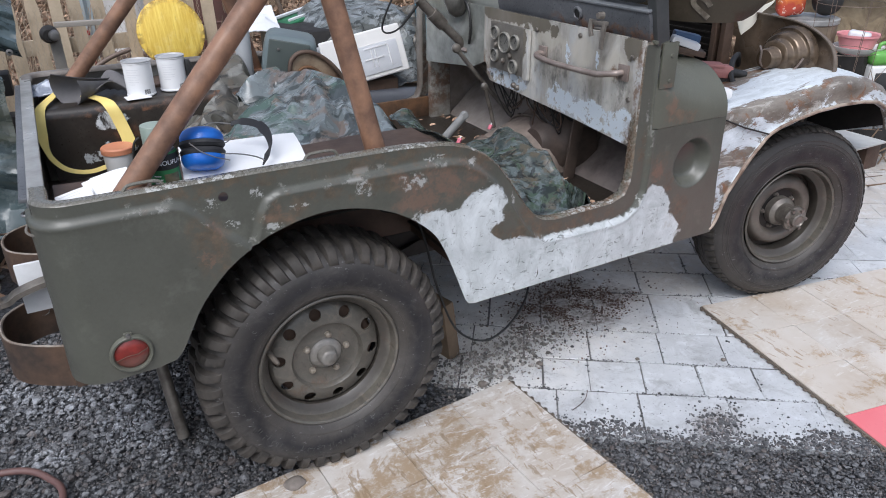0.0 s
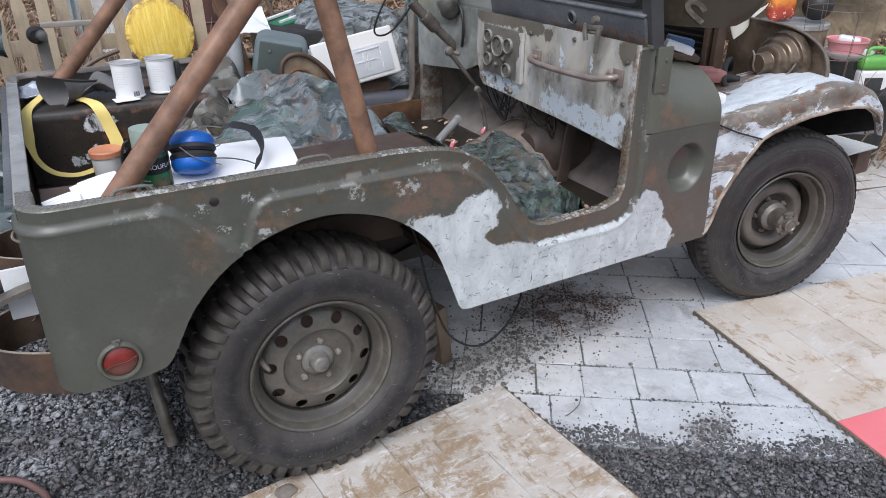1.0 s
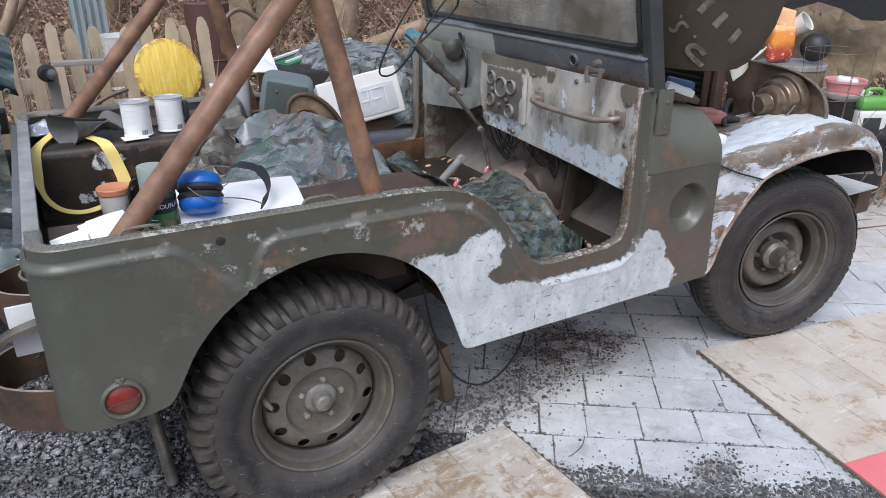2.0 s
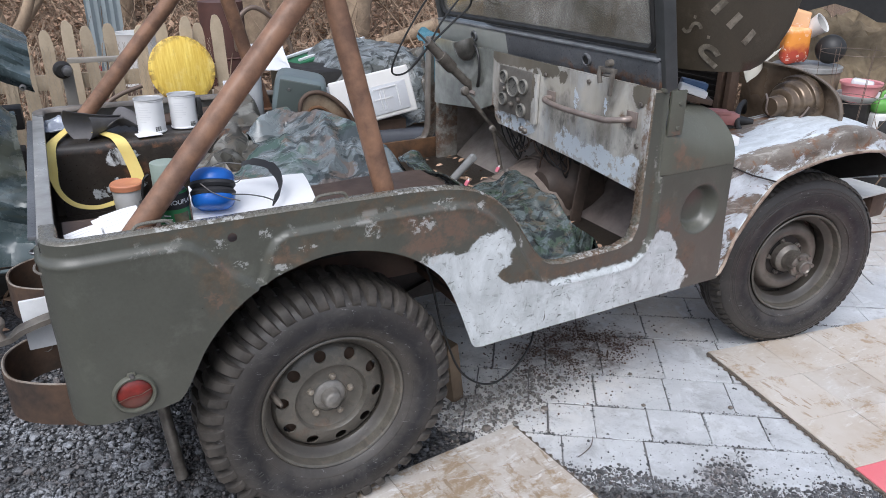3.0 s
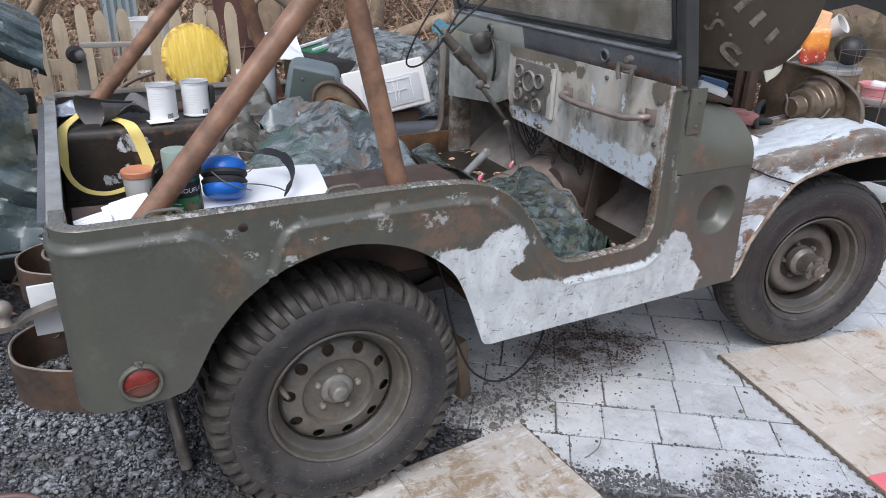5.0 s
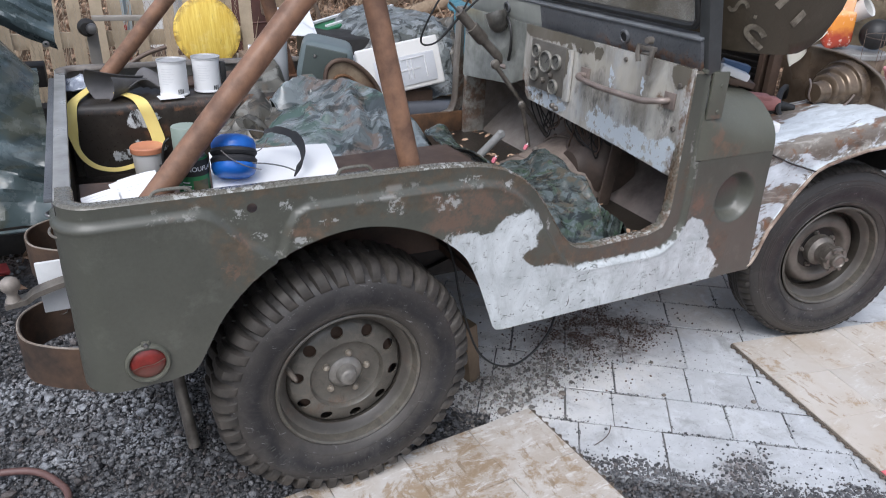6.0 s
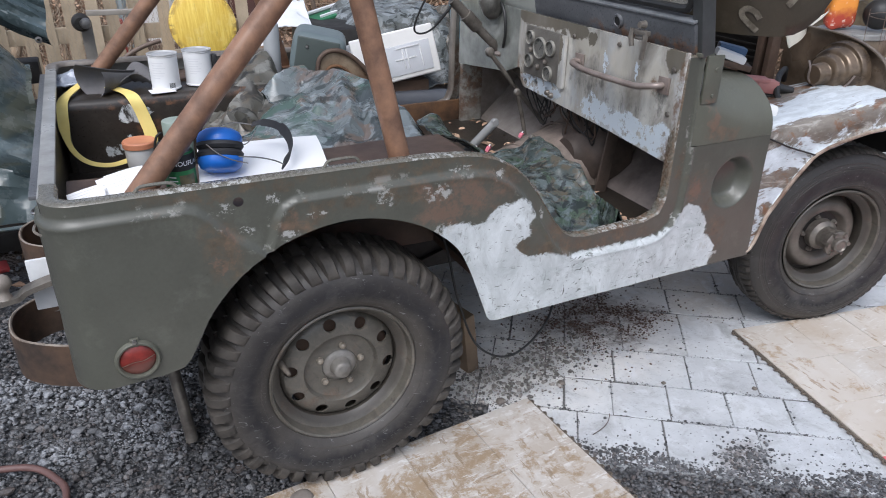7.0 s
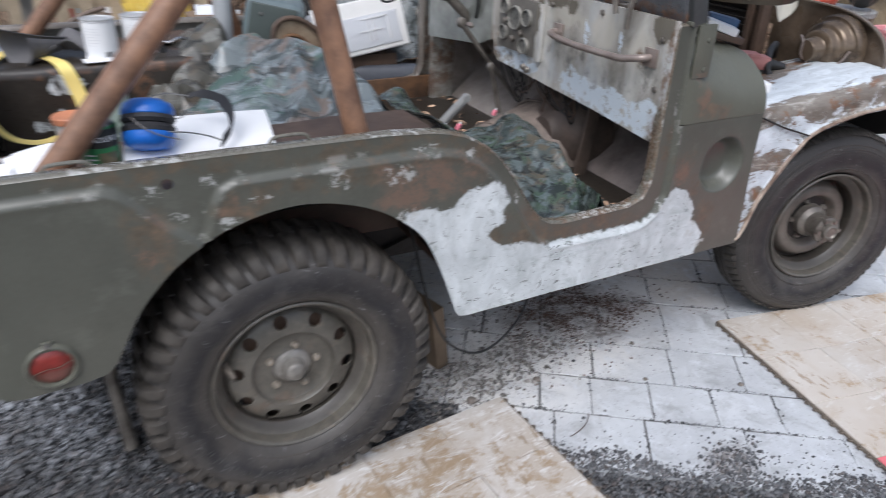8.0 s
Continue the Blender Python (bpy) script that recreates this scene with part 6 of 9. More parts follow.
def stained_tile(name, base, stain, pale, soiled):
    """Plastic tile: brown soil trodden into patches, wiped and scratched back to pale plastic; soiled: how much of it."""
    m, t, s, vec = start(name)
    geo = node(t, "ShaderNodeNewGeometry").outputs["Position"]
    swirl = node(t, "ShaderNodeTexNoise", {"Vector": geo, "Scale": 6.0, "Detail": 4.0})
    swirl = node(t, "ShaderNodeVectorMath", {0: swirl.outputs["Color"], 3: 0.045}, operation="SCALE").outputs[0]
    warped = node(t, "ShaderNodeVectorMath", {0: geo, 1: swirl}, operation="ADD").outputs[0]
    broad = noise_of(t, geo, 4.2, 7, 0.68, 0.5)
    col = blend(t, ramp(t, noise_of(t, geo, 2.1, 4, 0.6), 0.40, 0.64), base, tuple(0.55 * q + 0.45 * w for q, w in zip(base, pale)))
    film = ramp(t, broad, 0.56 - 0.16 * soiled, 0.72 - 0.14 * soiled)
    col = blend(t, maths(t, "MULTIPLY", film, 0.75), col, tuple(0.5 * q + 0.5 * w for q, w in zip(base, stain)))
    # caked soil with hard broken edges
    dark_mask = both(t, ramp(t, noise_of(t, warped, 7.5, 8, 0.74, 0.4), 0.60 - 0.11 * soiled, 0.66 - 0.10 * soiled), ramp(t, noise_of(t, geo, 30, 7, 0.75), 0.36, 0.50))
    col = blend(t, maths(t, "MULTIPLY", dark_mask, 0.85), col, stain)
    # cleat prints and scratches, back to pale
    for turn, sc, amount, lo in ((0.35, 11, 0.62, 0.555), (1.75, 15, 0.50, 0.565), (2.6, 24, 0.55, 0.60), (1.1, 38, 0.5, 0.62)):
        lay = node(t, "ShaderNodeMapping", {"Vector": warped, "Scale": (1, 4.2, 1), "Rotation": (0, 0, turn)}).outputs[0]
        strokes = ramp(t, noise_of(t, lay, sc, 6, 0.72, 0.4), lo, lo + 0.06)
        patch = ramp(t, noise_of(t, node(t, "ShaderNodeMapping", {"Vector": geo, "Location": (turn, sc, 0)}).outputs[0], 4.0, 4, 0.6), 0.58 - 0.14 * soiled, 0.66 - 0.12 * soiled)
        col = blend(t, maths(t, "MULTIPLY", both(t, strokes, patch), amount), col, pale)
    lay = node(t, "ShaderNodeMapping", {"Vector": warped, "Scale": (5.0, 1, 1), "Rotation": (0, 0, 0.25)}).outputs[0]
    rows = both(t, ramp(t, noise_of(t, lay, 12, 4, 0.6, 0.3), 0.58, 0.61), ramp(t, noise_of(t, geo, 5.0, 4), 0.56 - 0.06 * soiled, 0.62 - 0.06 * soiled))
    col = blend(t, maths(t, "MULTIPLY", rows, 0.7), col, tuple(0.8 * q for q in stain))
    dirt = ramp(t, noise_of(t, geo, 60, 4, 0.7), 0.67, 0.74)
    col = blend(t, maths(t, "MULTIPLY", dirt, 0.5), col, (0.10, 0.085, 0.07))
    r = node(t, "ShaderNodeObjectInfo").outputs["Random"]
    col = node(t, "ShaderNodeHueSaturation", {"Value": maths(t, "ADD", maths(t, "MULTIPLY", r, 0.10), 0.95), "Color": col}).outputs[0]
    t.links.new(col, s.inputs["Base Color"])
    t.links.new(maths(t, "ADD", maths(t, "MULTIPLY", film, -0.22), 0.60), s.inputs["Roughness"])
    bump(t, s, maths(t, "ADD", dark_mask, maths(t, "MULTIPLY", noise_of(t, geo, 90, 4), 0.3)), 0.3, 0.003)
    return m


M_MAT = stained_tile("stained_beige_plastic_tile", (0.52, 0.465, 0.405), (0.36, 0.255, 0.155), (0.67, 0.66, 0.64), 0.5)
M_MAT_SOILED = stained_tile("soiled_beige_plastic_tile", (0.50, 0.465, 0.425), (0.30, 0.212, 0.125), (0.70, 0.70, 0.695), 1.0)
M_MAT_RED = stained_tile("pink_red_plastic_tile", (0.70, 0.17, 0.19), (0.62, 0.13, 0.15), (0.75, 0.30, 0.31), 0.0)
M_MAT_EDGE = surface("grimy_mat_edge", (0.20, 0.165, 0.13), (0.07, 0.055, 0.045), 0.8, 0.0, 30, 120)
MATS = []


def floor_mat(corner, turn, cols, rows, sx, red_from, material, label):
    at = pose(corner[0], corner[1], 0.001, 0, 0, turn)
    mat = thing("floor_mat", label, "floor mat", at)
    MATS.append((at.inverted(), cols * 0.255, rows * 0.255, sx))
    shared = {}
    for i in range(cols):
        for j in range(rows):
            red = j >= red_from
            if red not in shared:
                tile = part("tile", mat_tile(red), M_MAT_RED if red else material, mat, "pink-red plastic tile" if red else "")
                shared[red] = tile.data
            else:
                tile = new("tile", shared[red])
                tile.parent = mat
                if red:
                    tile["label"] = "pink-red plastic tile"
            tile.matrix_local = pose(sx * (i + 0.5) * 0.255, -(j + 0.5) * 0.255, rnd.uniform(0, 0.0015), rnd.uniform(-.15, .15), rnd.uniform(-.15, .15), rnd.choice((0, 90, 180, 270)))
    # connector loops along the open edge
    loop = lathe([(0.0045, -0.003), (0.0085, -0.003), (0.0085, 0.003), (0.0045, 0.003)], 12, pose(0, 0, 0, 90), None, True)
    first = None
    for k in range(rows * 7):
        y = -(k + 0.5) * 0.255 / 7
        m = pose(-sx * 0.008, y, 0.006)
        if first is None:
            ob = part("loop", loop, M_MAT_EDGE, mat)
            first = ob.data
        else:
            ob = new("loop", first)
            ob.parent = mat
        ob.matrix_local = m
    edge = box((0.010, rows * 0.255, 0.011), pose(-sx * 0.001, -rows * 0.255 / 2, 0.0055), 0.002)
    part("edge_strip", edge, M_MAT_EDGE, mat)
    return mat


floor_mat((0.690, 0.140), 4.4, 6, 5, -1, 99, M_MAT_SOILED, "stained beige interlocking floor mat beside the rear wheel")
floor_mat((1.697, 0.165), -10.0, 6, 6, 1, 3, M_MAT, "stained beige and pink-red interlocking floor mat")


def on_mat(x, y, grow=0.0):
    hit = np.zeros(x.shape, bool)
    for inv, w, d, sx in MATS:
        u = inv[0][0] * x + inv[0][1] * y + inv[0][3]
        v = inv[1][0] * x + inv[1][1] * y + inv[1][3]
        hit |= (u * sx > -grow) & (u * sx < w + grow) & (v < grow) & (v > -d - grow)
    return hit


def paved(x, y):
    """How far a place lies within the paving: below 0 off it."""
    n = 0.566 * x + 0.824 * y
    return np.minimum(n - 0.235, (x - 0.56) + 0.07 * np.sin(9 * y) + 0.05 * np.sin(23 * y + 1))


def scatter_stones(count, area, sizes, name, material, label, seed, chance, shrink=0.55, mound=None, spots=None):
    """Broken stones as one joined mesh."""
    r = np.random.RandomState(seed)
    x0, x1, y0, y1 = area
    x, y = spots if spots else (r.uniform(x0, x1, count), r.uniform(y0, y1, count))
    keep = r.uniform(0, 1, len(x)) < chance(x, y)
    x, y = x[keep], y[keep]
    n = len(x)
    size = sizes[0] * (sizes[1] / sizes[0]) ** (r.uniform(0, 1, n) ** 2.2)
    base = bmesh.new()
    bmesh.ops.create_icosphere(base, subdivisions=1, radius=1.0)
    bv = np.array([v.co[:] for v in base.verts])
    bf = np.array([[v.index for v in f.verts] for f in base.faces])
    base.free()
    k = len(bv)
    ang = r.uniform(0, 2 * np.pi, n)
    c, s = np.cos(ang), np.sin(ang)
    lump = r.uniform(0.68, 1.2, (n, k, 1))
    p = bv[None] * lump * np.stack([r.uniform(0.8, 1.3, n), r.uniform(0.7, 1.1, n), r.uniform(0.5, 0.85, n)], -1)[:, None] * size[:, None, None]
    on = paved(x, y) > 0.0
    small = np.where(on, shrink, 1.0)
    size = size * small
    p = p * small[:, None, None]
    z0 = np.where(on, 0.0, -0.020 + r.uniform(-0.004, 0.016, n)) + size * 0.35
    if mound is not None:
        z0 = z0 + np.clip(mound(x, y), 0, 1) * r.uniform(0, 1, n)
    out = np.stack([p[..., 0] * c[:, None] - p[..., 1] * s[:, None] + x[:, None], p[..., 0] * s[:, None] + p[..., 1] * c[:, None] + y[:, None], p[..., 2] + z0[:, None]], -1)
    faces = (bf[None] + (np.arange(n) * k)[:, None, None]).reshape(-1, 3)
    me = bpy.data.meshes.new(name)
    me.from_pydata(out.reshape(-1, 3).tolist(), [], faces.tolist())
    ob = hang(me, name, material, smooth=0)
    return tagged(ob, label, "gravel", kind="stuff")


POWDER = [(-0.75, 0.80, 0.16, 0.10), (-0.56, 0.62, 0.10, 0.10), (-0.50, 0.46, 0.07, 0.06), (-0.90, 0.95, 0.12, 0.10), (-0.80, 0.55, 0.08, 0.06)]


def crushed_stone():
    m, t, s, vec = start("wet_dark_crushed_stone")
    each = node(t, "ShaderNodeNewGeometry").outputs["Random Per Island"]
    col = blend(t, maths(t, "POWER", each, 1.7), (0.018, 0.018, 0.020), (0.178, 0.180, 0.186))
    col = blend(t, maths(t, "MULTIPLY", ramp(t, noise_of(t, vec, 60, 5, 0.7), 0.42, 0.68), 0.6), col, (0.165, 0.165, 0.17))
    warm = ramp(t, node(t, "ShaderNodeMath", {0: maths(t, "MULTIPLY", each, 17.0)}, operation="FRACT").outputs[0], 0.75, 0.85)
    col = blend(t, maths(t, "MULTIPLY", warm, 0.35), col, (0.135, 0.10, 0.082))
    spilt = either(t, ramp(t, noise_of(t, vec, 4.5, 5, 0.65), 0.57, 0.68), blob_mask(t, vec, POWDER, 0.16, 7, 0.5, "z"))
    powder = both(t, spilt, ramp(t, noise_of(t, vec, 45, 6, 0.75), 0.40, 0.60))
    col = blend(t, maths(t, "MULTIPLY", powder, 0.74), col, (0.48, 0.50, 0.53))
    t.links.new(col, s.inputs["Base Color"])
    t.links.new(maths(t, "ADD", maths(t, "MULTIPLY", noise_of(t, vec, 30, 4), 0.5), 0.28), s.inputs["Roughness"])
    bump(t, s, noise_of(t, vec, 220, 4, 0.7), 0.6, 0.004)
    return m


M_STONE = crushed_stone()


def stone_chance(x, y):
    pav = paved(x, y)
    fringe = np.exp(-np.clip(pav, 0, 9) / 0.075) * 0.75 + 0.016
    grit = np.array([noise.noise(Vector((a * 4, b * 4, 3))) for a, b in zip(x, y)])
    fringe = fringe * np.clip(0.6 + 1.6 * grit, 0.05, 2)
    spill = 0.25 * np.exp(-(((x - 1.12) / 0.16) ** 2 + ((y - 0.42) / 0.14) ** 2)) + 0.8 * np.exp(-(((x - 1.17) / 0.085) ** 2 + ((y + 0.40) / 0.055) ** 2)) + 0.07 * np.exp(-(((x - 0.69) / 0.14) ** 4 + ((y - 0.25) / 0.13) ** 4)) + 0.10 * np.exp(-(((x - 0.92) / 0.16) ** 2 + ((y - 0.30) / 0.10) ** 2))
    c = np.where(pav > 0, fringe + spill, 1.0)
    return np.where(on_mat(x, y, 0.0), 0.0, c)


scatter_stones(84000, (-1.7, 1.9, -1.2, 1.6), (0.0030, 0.0125), "gravel", M_STONE, "dark wet crushed stone gravel", 3, stone_chance)
scatter_stones(2600, (-1.6, 1.0, -1.0, 1.4), (0.010, 0.026), "gravel", M_STONE, "larger broken grey stones", 4, lambda x, y: np.where((paved(x, y) < -0.05) & ~on_mat(x, y, 0.02), 0.8, 0.0))
scatter_stones(9000, (-6.0, 5.5, -3.0, 4.0), (0.010, 0.028), "gravel", M_STONE, "dark gravel further off", 5, lambda x, y: np.where((paved(x, y) < 0) & ((x < -1.6) | (y > 1.5) | (y < -1.1)), 0.9, 0.0))
M_SOIL = surface("brown_soil_crumbs", (0.165, 0.105, 0.080), (0.055, 0.037, 0.029), 0.9, 0.0, 30, 150, islands=0.4)
scatter_stones(52000, (0.80, 1.75, 0.1, 0.80), (0.0013, 0.006), "soil", M_SOIL, "brown soil crumbs spilled over the pavers", 6,
               lambda x, y: np.where(on_mat(x, y), 0, np.clip([0.5 + 1.8 * noise.noise(Vector((a * 11, b * 11, 2))) for a, b in zip(x, y)], 0.05, 1)) * np.where(on_mat(x, y), 0, 1.0 * np.exp(-(((x - 1.22) / 0.18) ** 2 + ((y - 0.51) / 0.13) ** 2)) + 0.5 * np.exp(-(((x - 1.38) / 0.15) ** 2 + ((y - 0.41) / 0.07) ** 2)) + 0.14 * np.exp(-(((x - 0.95) / 0.22) ** 2 + ((y - 0.37) / 0.13) ** 2)) + 0.012), 1.0)


M_GRIT = surface("pale_brown_grey_grit", (0.36, 0.335, 0.31), (0.085, 0.076, 0.068), 0.85, 0.0, 40, 200, contrast=1.3, bumpy=0.5, islands=0.5)
scatter_stones(46000, (0.40, 1.15, 0.10, 0.56), (0.0018, 0.012), "gravel", M_GRIT, "pale brown-grey grit heaped beside the rear tyre", 11,
               lambda x, y: np.where(on_mat(x, y), 0, 0.09 * np.exp(-(((x - 0.62) / 0.20) ** 4 + ((y - 0.27) / 0.13) ** 4)) + 0.10 * np.exp(-(((x - 0.92) / 0.18) ** 2 + ((y - 0.32) / 0.10) ** 2))), 0.9,
               lambda x, y: 0.026 * np.exp(-(((x - 0.64) / 0.16) ** 2 + ((y - 0.28) / 0.13) ** 2)))
scatter_stones(26000, (-1.3, 1.3, -0.9, 1.0), (0.0012, 0.0040), "stone_dust", M_GRIT, "pale stone chippings strewn over the gravel", 12,
               lambda x, y: np.where(on_mat(x, y) | (paved(x, y) > 0), 0, np.clip([4.0 * noise.noise(Vector((a * 3.1, b * 3.1, 8))) - 0.4 for a, b in zip(x, y)], 0, 1)), 1.0)
scatter_stones(42000, (0.60, 1.95, -0.95, -0.02), (0.0025, 0.0095), "gravel", M_STONE, "dark gravel creeping over the edge of the pavers", 13,
               lambda x, y: np.where(on_mat(x, y), 0, np.where(paved(x, y) < -0.02, 0.0, 1.0 * np.exp(-(np.clip(paved(x, y) - 0.036 - 0.022 * np.sin(x * 9.0 + 0.8) - 0.014 * np.sin(x * 23.0), 0, 9) / 0.022) ** 1.3) + 0.7 * np.exp(-(((x - 1.17) / 0.09) ** 2 + ((y + 0.395) / 0.055) ** 2)))), 0.9)
scatter_stones(46000, (0.15, 1.95, -1.25, -0.15), (0.0026, 0.0075), "gravel", M_STONE, "fine chippings packed between the larger stones", 14,
               lambda x, y: np.where(on_mat(x, y) | (paved(x, y) > 0.0), 0, 1.0))
scatter_stones(26000, (-1.3, 0.75, -0.75, 0.75), (0.0026, 0.0070), "gravel", M_STONE, "fine chippings packed round the rear wheel", 15,
               lambda x, y: np.where(on_mat(x, y) | (paved(x, y) > 0.0), 0, 1.0))
def joint_spots(seed):
    """Places along the open joints between the pavers."""
    r = np.random.RandomState(seed)
    xs, ys = [], []
    for c, w, d in PAVERS:
        if not (0.4 < c.x < 2.6 and -0.9 < c.y < 1.1):
            continue
        n = 150
        side = r.uniform(0, 1, n) < 0.62
        a = np.where(side, r.uniform(-w / 2, w / 2, n), -w / 2 - 0.003 + r.normal(0, 0.004, n))
        b = np.where(side, -d / 2 - 0.004 + r.normal(0, 0.0045, n), r.uniform(-d / 2, d / 2, n))
        xs.append(c.x + ALONG.x * a + ACROSS.x * b)
        ys.append(c.y + ALONG.y * a + ACROSS.y * b)
    return np.concatenate(xs), np.concatenate(ys)


scatter_stones(0, (0, 0, 0, 0), (0.0018, 0.0062), "gravel", M_STONE, "dark grit lying in the paver joints", 17,
               lambda x, y: np.where(on_mat(x, y), 0, np.clip([0.45 + 1.5 * noise.noise(Vector((a * 6, b * 6, 6))) for a, b in zip(x, y)], 0.08, 1)), 0.8, None, joint_spots(18))
# ---- loose things in and on the jeep ----
def facets(x, y, seed):
    """Heights of a sheet creased into flat triangles of about one unit, -1 to 1."""
    x, y = x + 0.35 * noise.noise(Vector((x * 0.9, y * 0.9, seed))), y + 0.35 * noise.noise(Vector((y * 0.9, x * 0.9, seed + 4)))
    k = 0.366 * (x + y)
    i, j = math.floor(x + k), math.floor(y + k)
    u, v = x + k - i, y + k - j

    def knot(a, b):
        q = math.sin(a * 127.1 + b * 311.7 + seed * 74.7) * 43758.5453
        return 2.0 * (q - math.floor(q)) - 1.0
    if u > v:
        return knot(i, j) * (1 - u) + knot(i + 1, j) * (u - v) + knot(i + 1, j + 1) * v
    return knot(i, j) * (1 - v) + knot(i, j + 1) * (v - u) + knot(i + 1, j + 1) * u


def fold(x, y, seed, scale):
    """Crumpled height: broad folds, then facets of two sizes with sharp creases."""
    broad = 0.9 * noise.noise(Vector((x * scale * 0.36, y * scale * 0.36, seed)))
    ridge = 0.45 * (1.0 - 2.4 * abs(noise.noise(Vector((x * scale * 0.45 + 0.3 * math.sin(3 * y + seed), y * scale * 0.45 + seed, seed)))))
    return broad + ridge + 0.72 * facets(x * scale * 1.6, y * scale * 1.6, seed) + 0.24 * facets(x * scale * 4.1, y * scale * 4.1, seed + 7) - 0.2


def cloth(name, outline, height, amp, scale, seed, material, label, category="tarp", step=0.014, sway=0.5):
    """A crumpled sheet lying over what height(x, y) gives."""
    def lay(u, v):
        out = []
        for a, b in zip(u.tolist(), v.tolist()):
            f = fold(a, b, seed, scale)
            g = noise.noise(Vector((a * scale * 2, b * scale * 2, seed + 3)))
            out.append((a + sway * amp * g, b + sway * amp * noise.noise(Vector((b * scale * 2, a * scale * 2, seed + 9))), height(a, b) + amp * f))
        return np.array(out)
    own = panel(outline, step, lay)
    thicken(own, (0, 0, -0.003))
    ob = tagged(finish(own, name, material, smooth=20), label, category)
    rim = resample([Vector(q) for q in outline], 0.012)
    edge = lay(np.array([q[0] for q in rim]), np.array([q[1] for q in rim]))
    part("hem", tube([Vector(q) for q in edge], 0.0035, 6, closed=True), material, ob)
    return ob


def tent(x, y, a, b, slope):
    """Height of a sheet hung over a straight ridge from a to b, falling away evenly."""
    d = Vector((b[0] - a[0], b[1] - a[1]))
    f = min(1.0, max(0.0, ((x - a[0]) * d.x + (y - a[1]) * d.y) / max(d.length_squared, 1e-6)))
    return a[2] + (b[2] - a[2]) * f - slope * math.hypot(x - a[0] - d.x * f, y - a[1] - d.y * f)


def bed_heap(x, y):
    """The tarp in the bed: one long ridge, a flat front lap, a tucked roll at the back."""
    warp = 0.03 * noise.noise(Vector((x * 6, y * 6, 2.0)))
    x, y = x + warp, y - warp
    lap = max(0.915, tent(x, y, (0.14, 0.82, 0.985), (0.10, 0.56, 0.945), 0.26), tent(x, y, (0.33, 0.72, 0.975), (0.30, 0.48, 0.935), 0.26))
    return max(lap,
               tent(x, y, (0.20, 0.95, 1.030), (0.285, 0.85, 1.060), 0.80), tent(x, y, (0.285, 0.85, 1.060), (0.36, 0.68, 1.020), 0.62),
               tent(x, y, (0.36, 0.68, 1.020), (0.455, 0.53, 0.940), 0.60), tent(x, y, (0.285, 0.85, 1.060), (0.235, 0.62, 1.005), 0.85),
               tent(x, y, (0.235, 0.62, 1.005), (0.155, 0.44, 0.925), 0.75), tent(x, y, (0.135, 0.81, 1.005), (0.125, 0.74, 0.985), 0.65),
               tent(x, y, (0.10, 0.58, 0.965), (-0.08, 0.49, 0.925), 0.60), tent(x, y, (0.07, 0.92, 1.030), (0.19, 0.95, 1.050), 1.3),
               tent(x, y, (0.20, 0.71, 1.010), (0.165, 0.68, 0.990), 1.1), tent(x, y, (0.32, 0.58, 0.985), (0.27, 0.46, 0.930), 0.7))


def bell(x, y, cx, cy, rx, ry, h):
    return h * math.exp(-((x - cx) / rx) ** 2 - ((y - cy) / ry) ** 2)


def at_heights(table, v):
    return float(np.interp(v, [a for a, _ in table], [b for _, b in table]))


M_CAMO = camo("camouflage_tarp_plastic", [(0.140, 0.160, 0.164), (0.052, 0.096, 0.074), (0.165, 0.122, 0.098), (0.225, 0.255, 0.268), (0.030, 0.036, 0.036)], 5.0, 0.22, 23.0, 0.78, 0.25)
# its palest blotches paint in the grey-brown sheen of the folds
M_CAMO_DARK = camo("dark_camouflage_tarp", [(0.085, 0.080, 0.066), (0.100, 0.080, 0.058), (0.014, 0.014, 0.012), (0.190, 0.188, 0.170)], 7.0, 0.34, 4.0, 0.8, 0.5, 0.06)
M_CAMO_GREEN = camo("green_camouflage_tarp", [(0.058, 0.070, 0.064), (0.024, 0.034, 0.028), (0.098, 0.080, 0.056), (0.046, 0.074, 0.046), (0.105, 0.128, 0.130), (0.012, 0.014, 0.014)], 9.5, 0.24, 8.0, 0.82, 0.6, 0.06)
M_CAMO_GREY = camo("grey_bark_print_tarp", [(0.150, 0.165, 0.165), (0.085, 0.088, 0.080), (0.26, 0.28, 0.29), (0.022, 0.024, 0.022)], 12.0, 0.30, 12.0, 0.85)
M_TARP_BLUE = camo("dark_green_blue_tarp", [(0.060, 0.082, 0.086), (0.024, 0.034, 0.031), (0.115, 0.150, 0.165), (0.075, 0.080, 0.062)], 1.7, 0.24, 17.0, 0.8, 0.3)

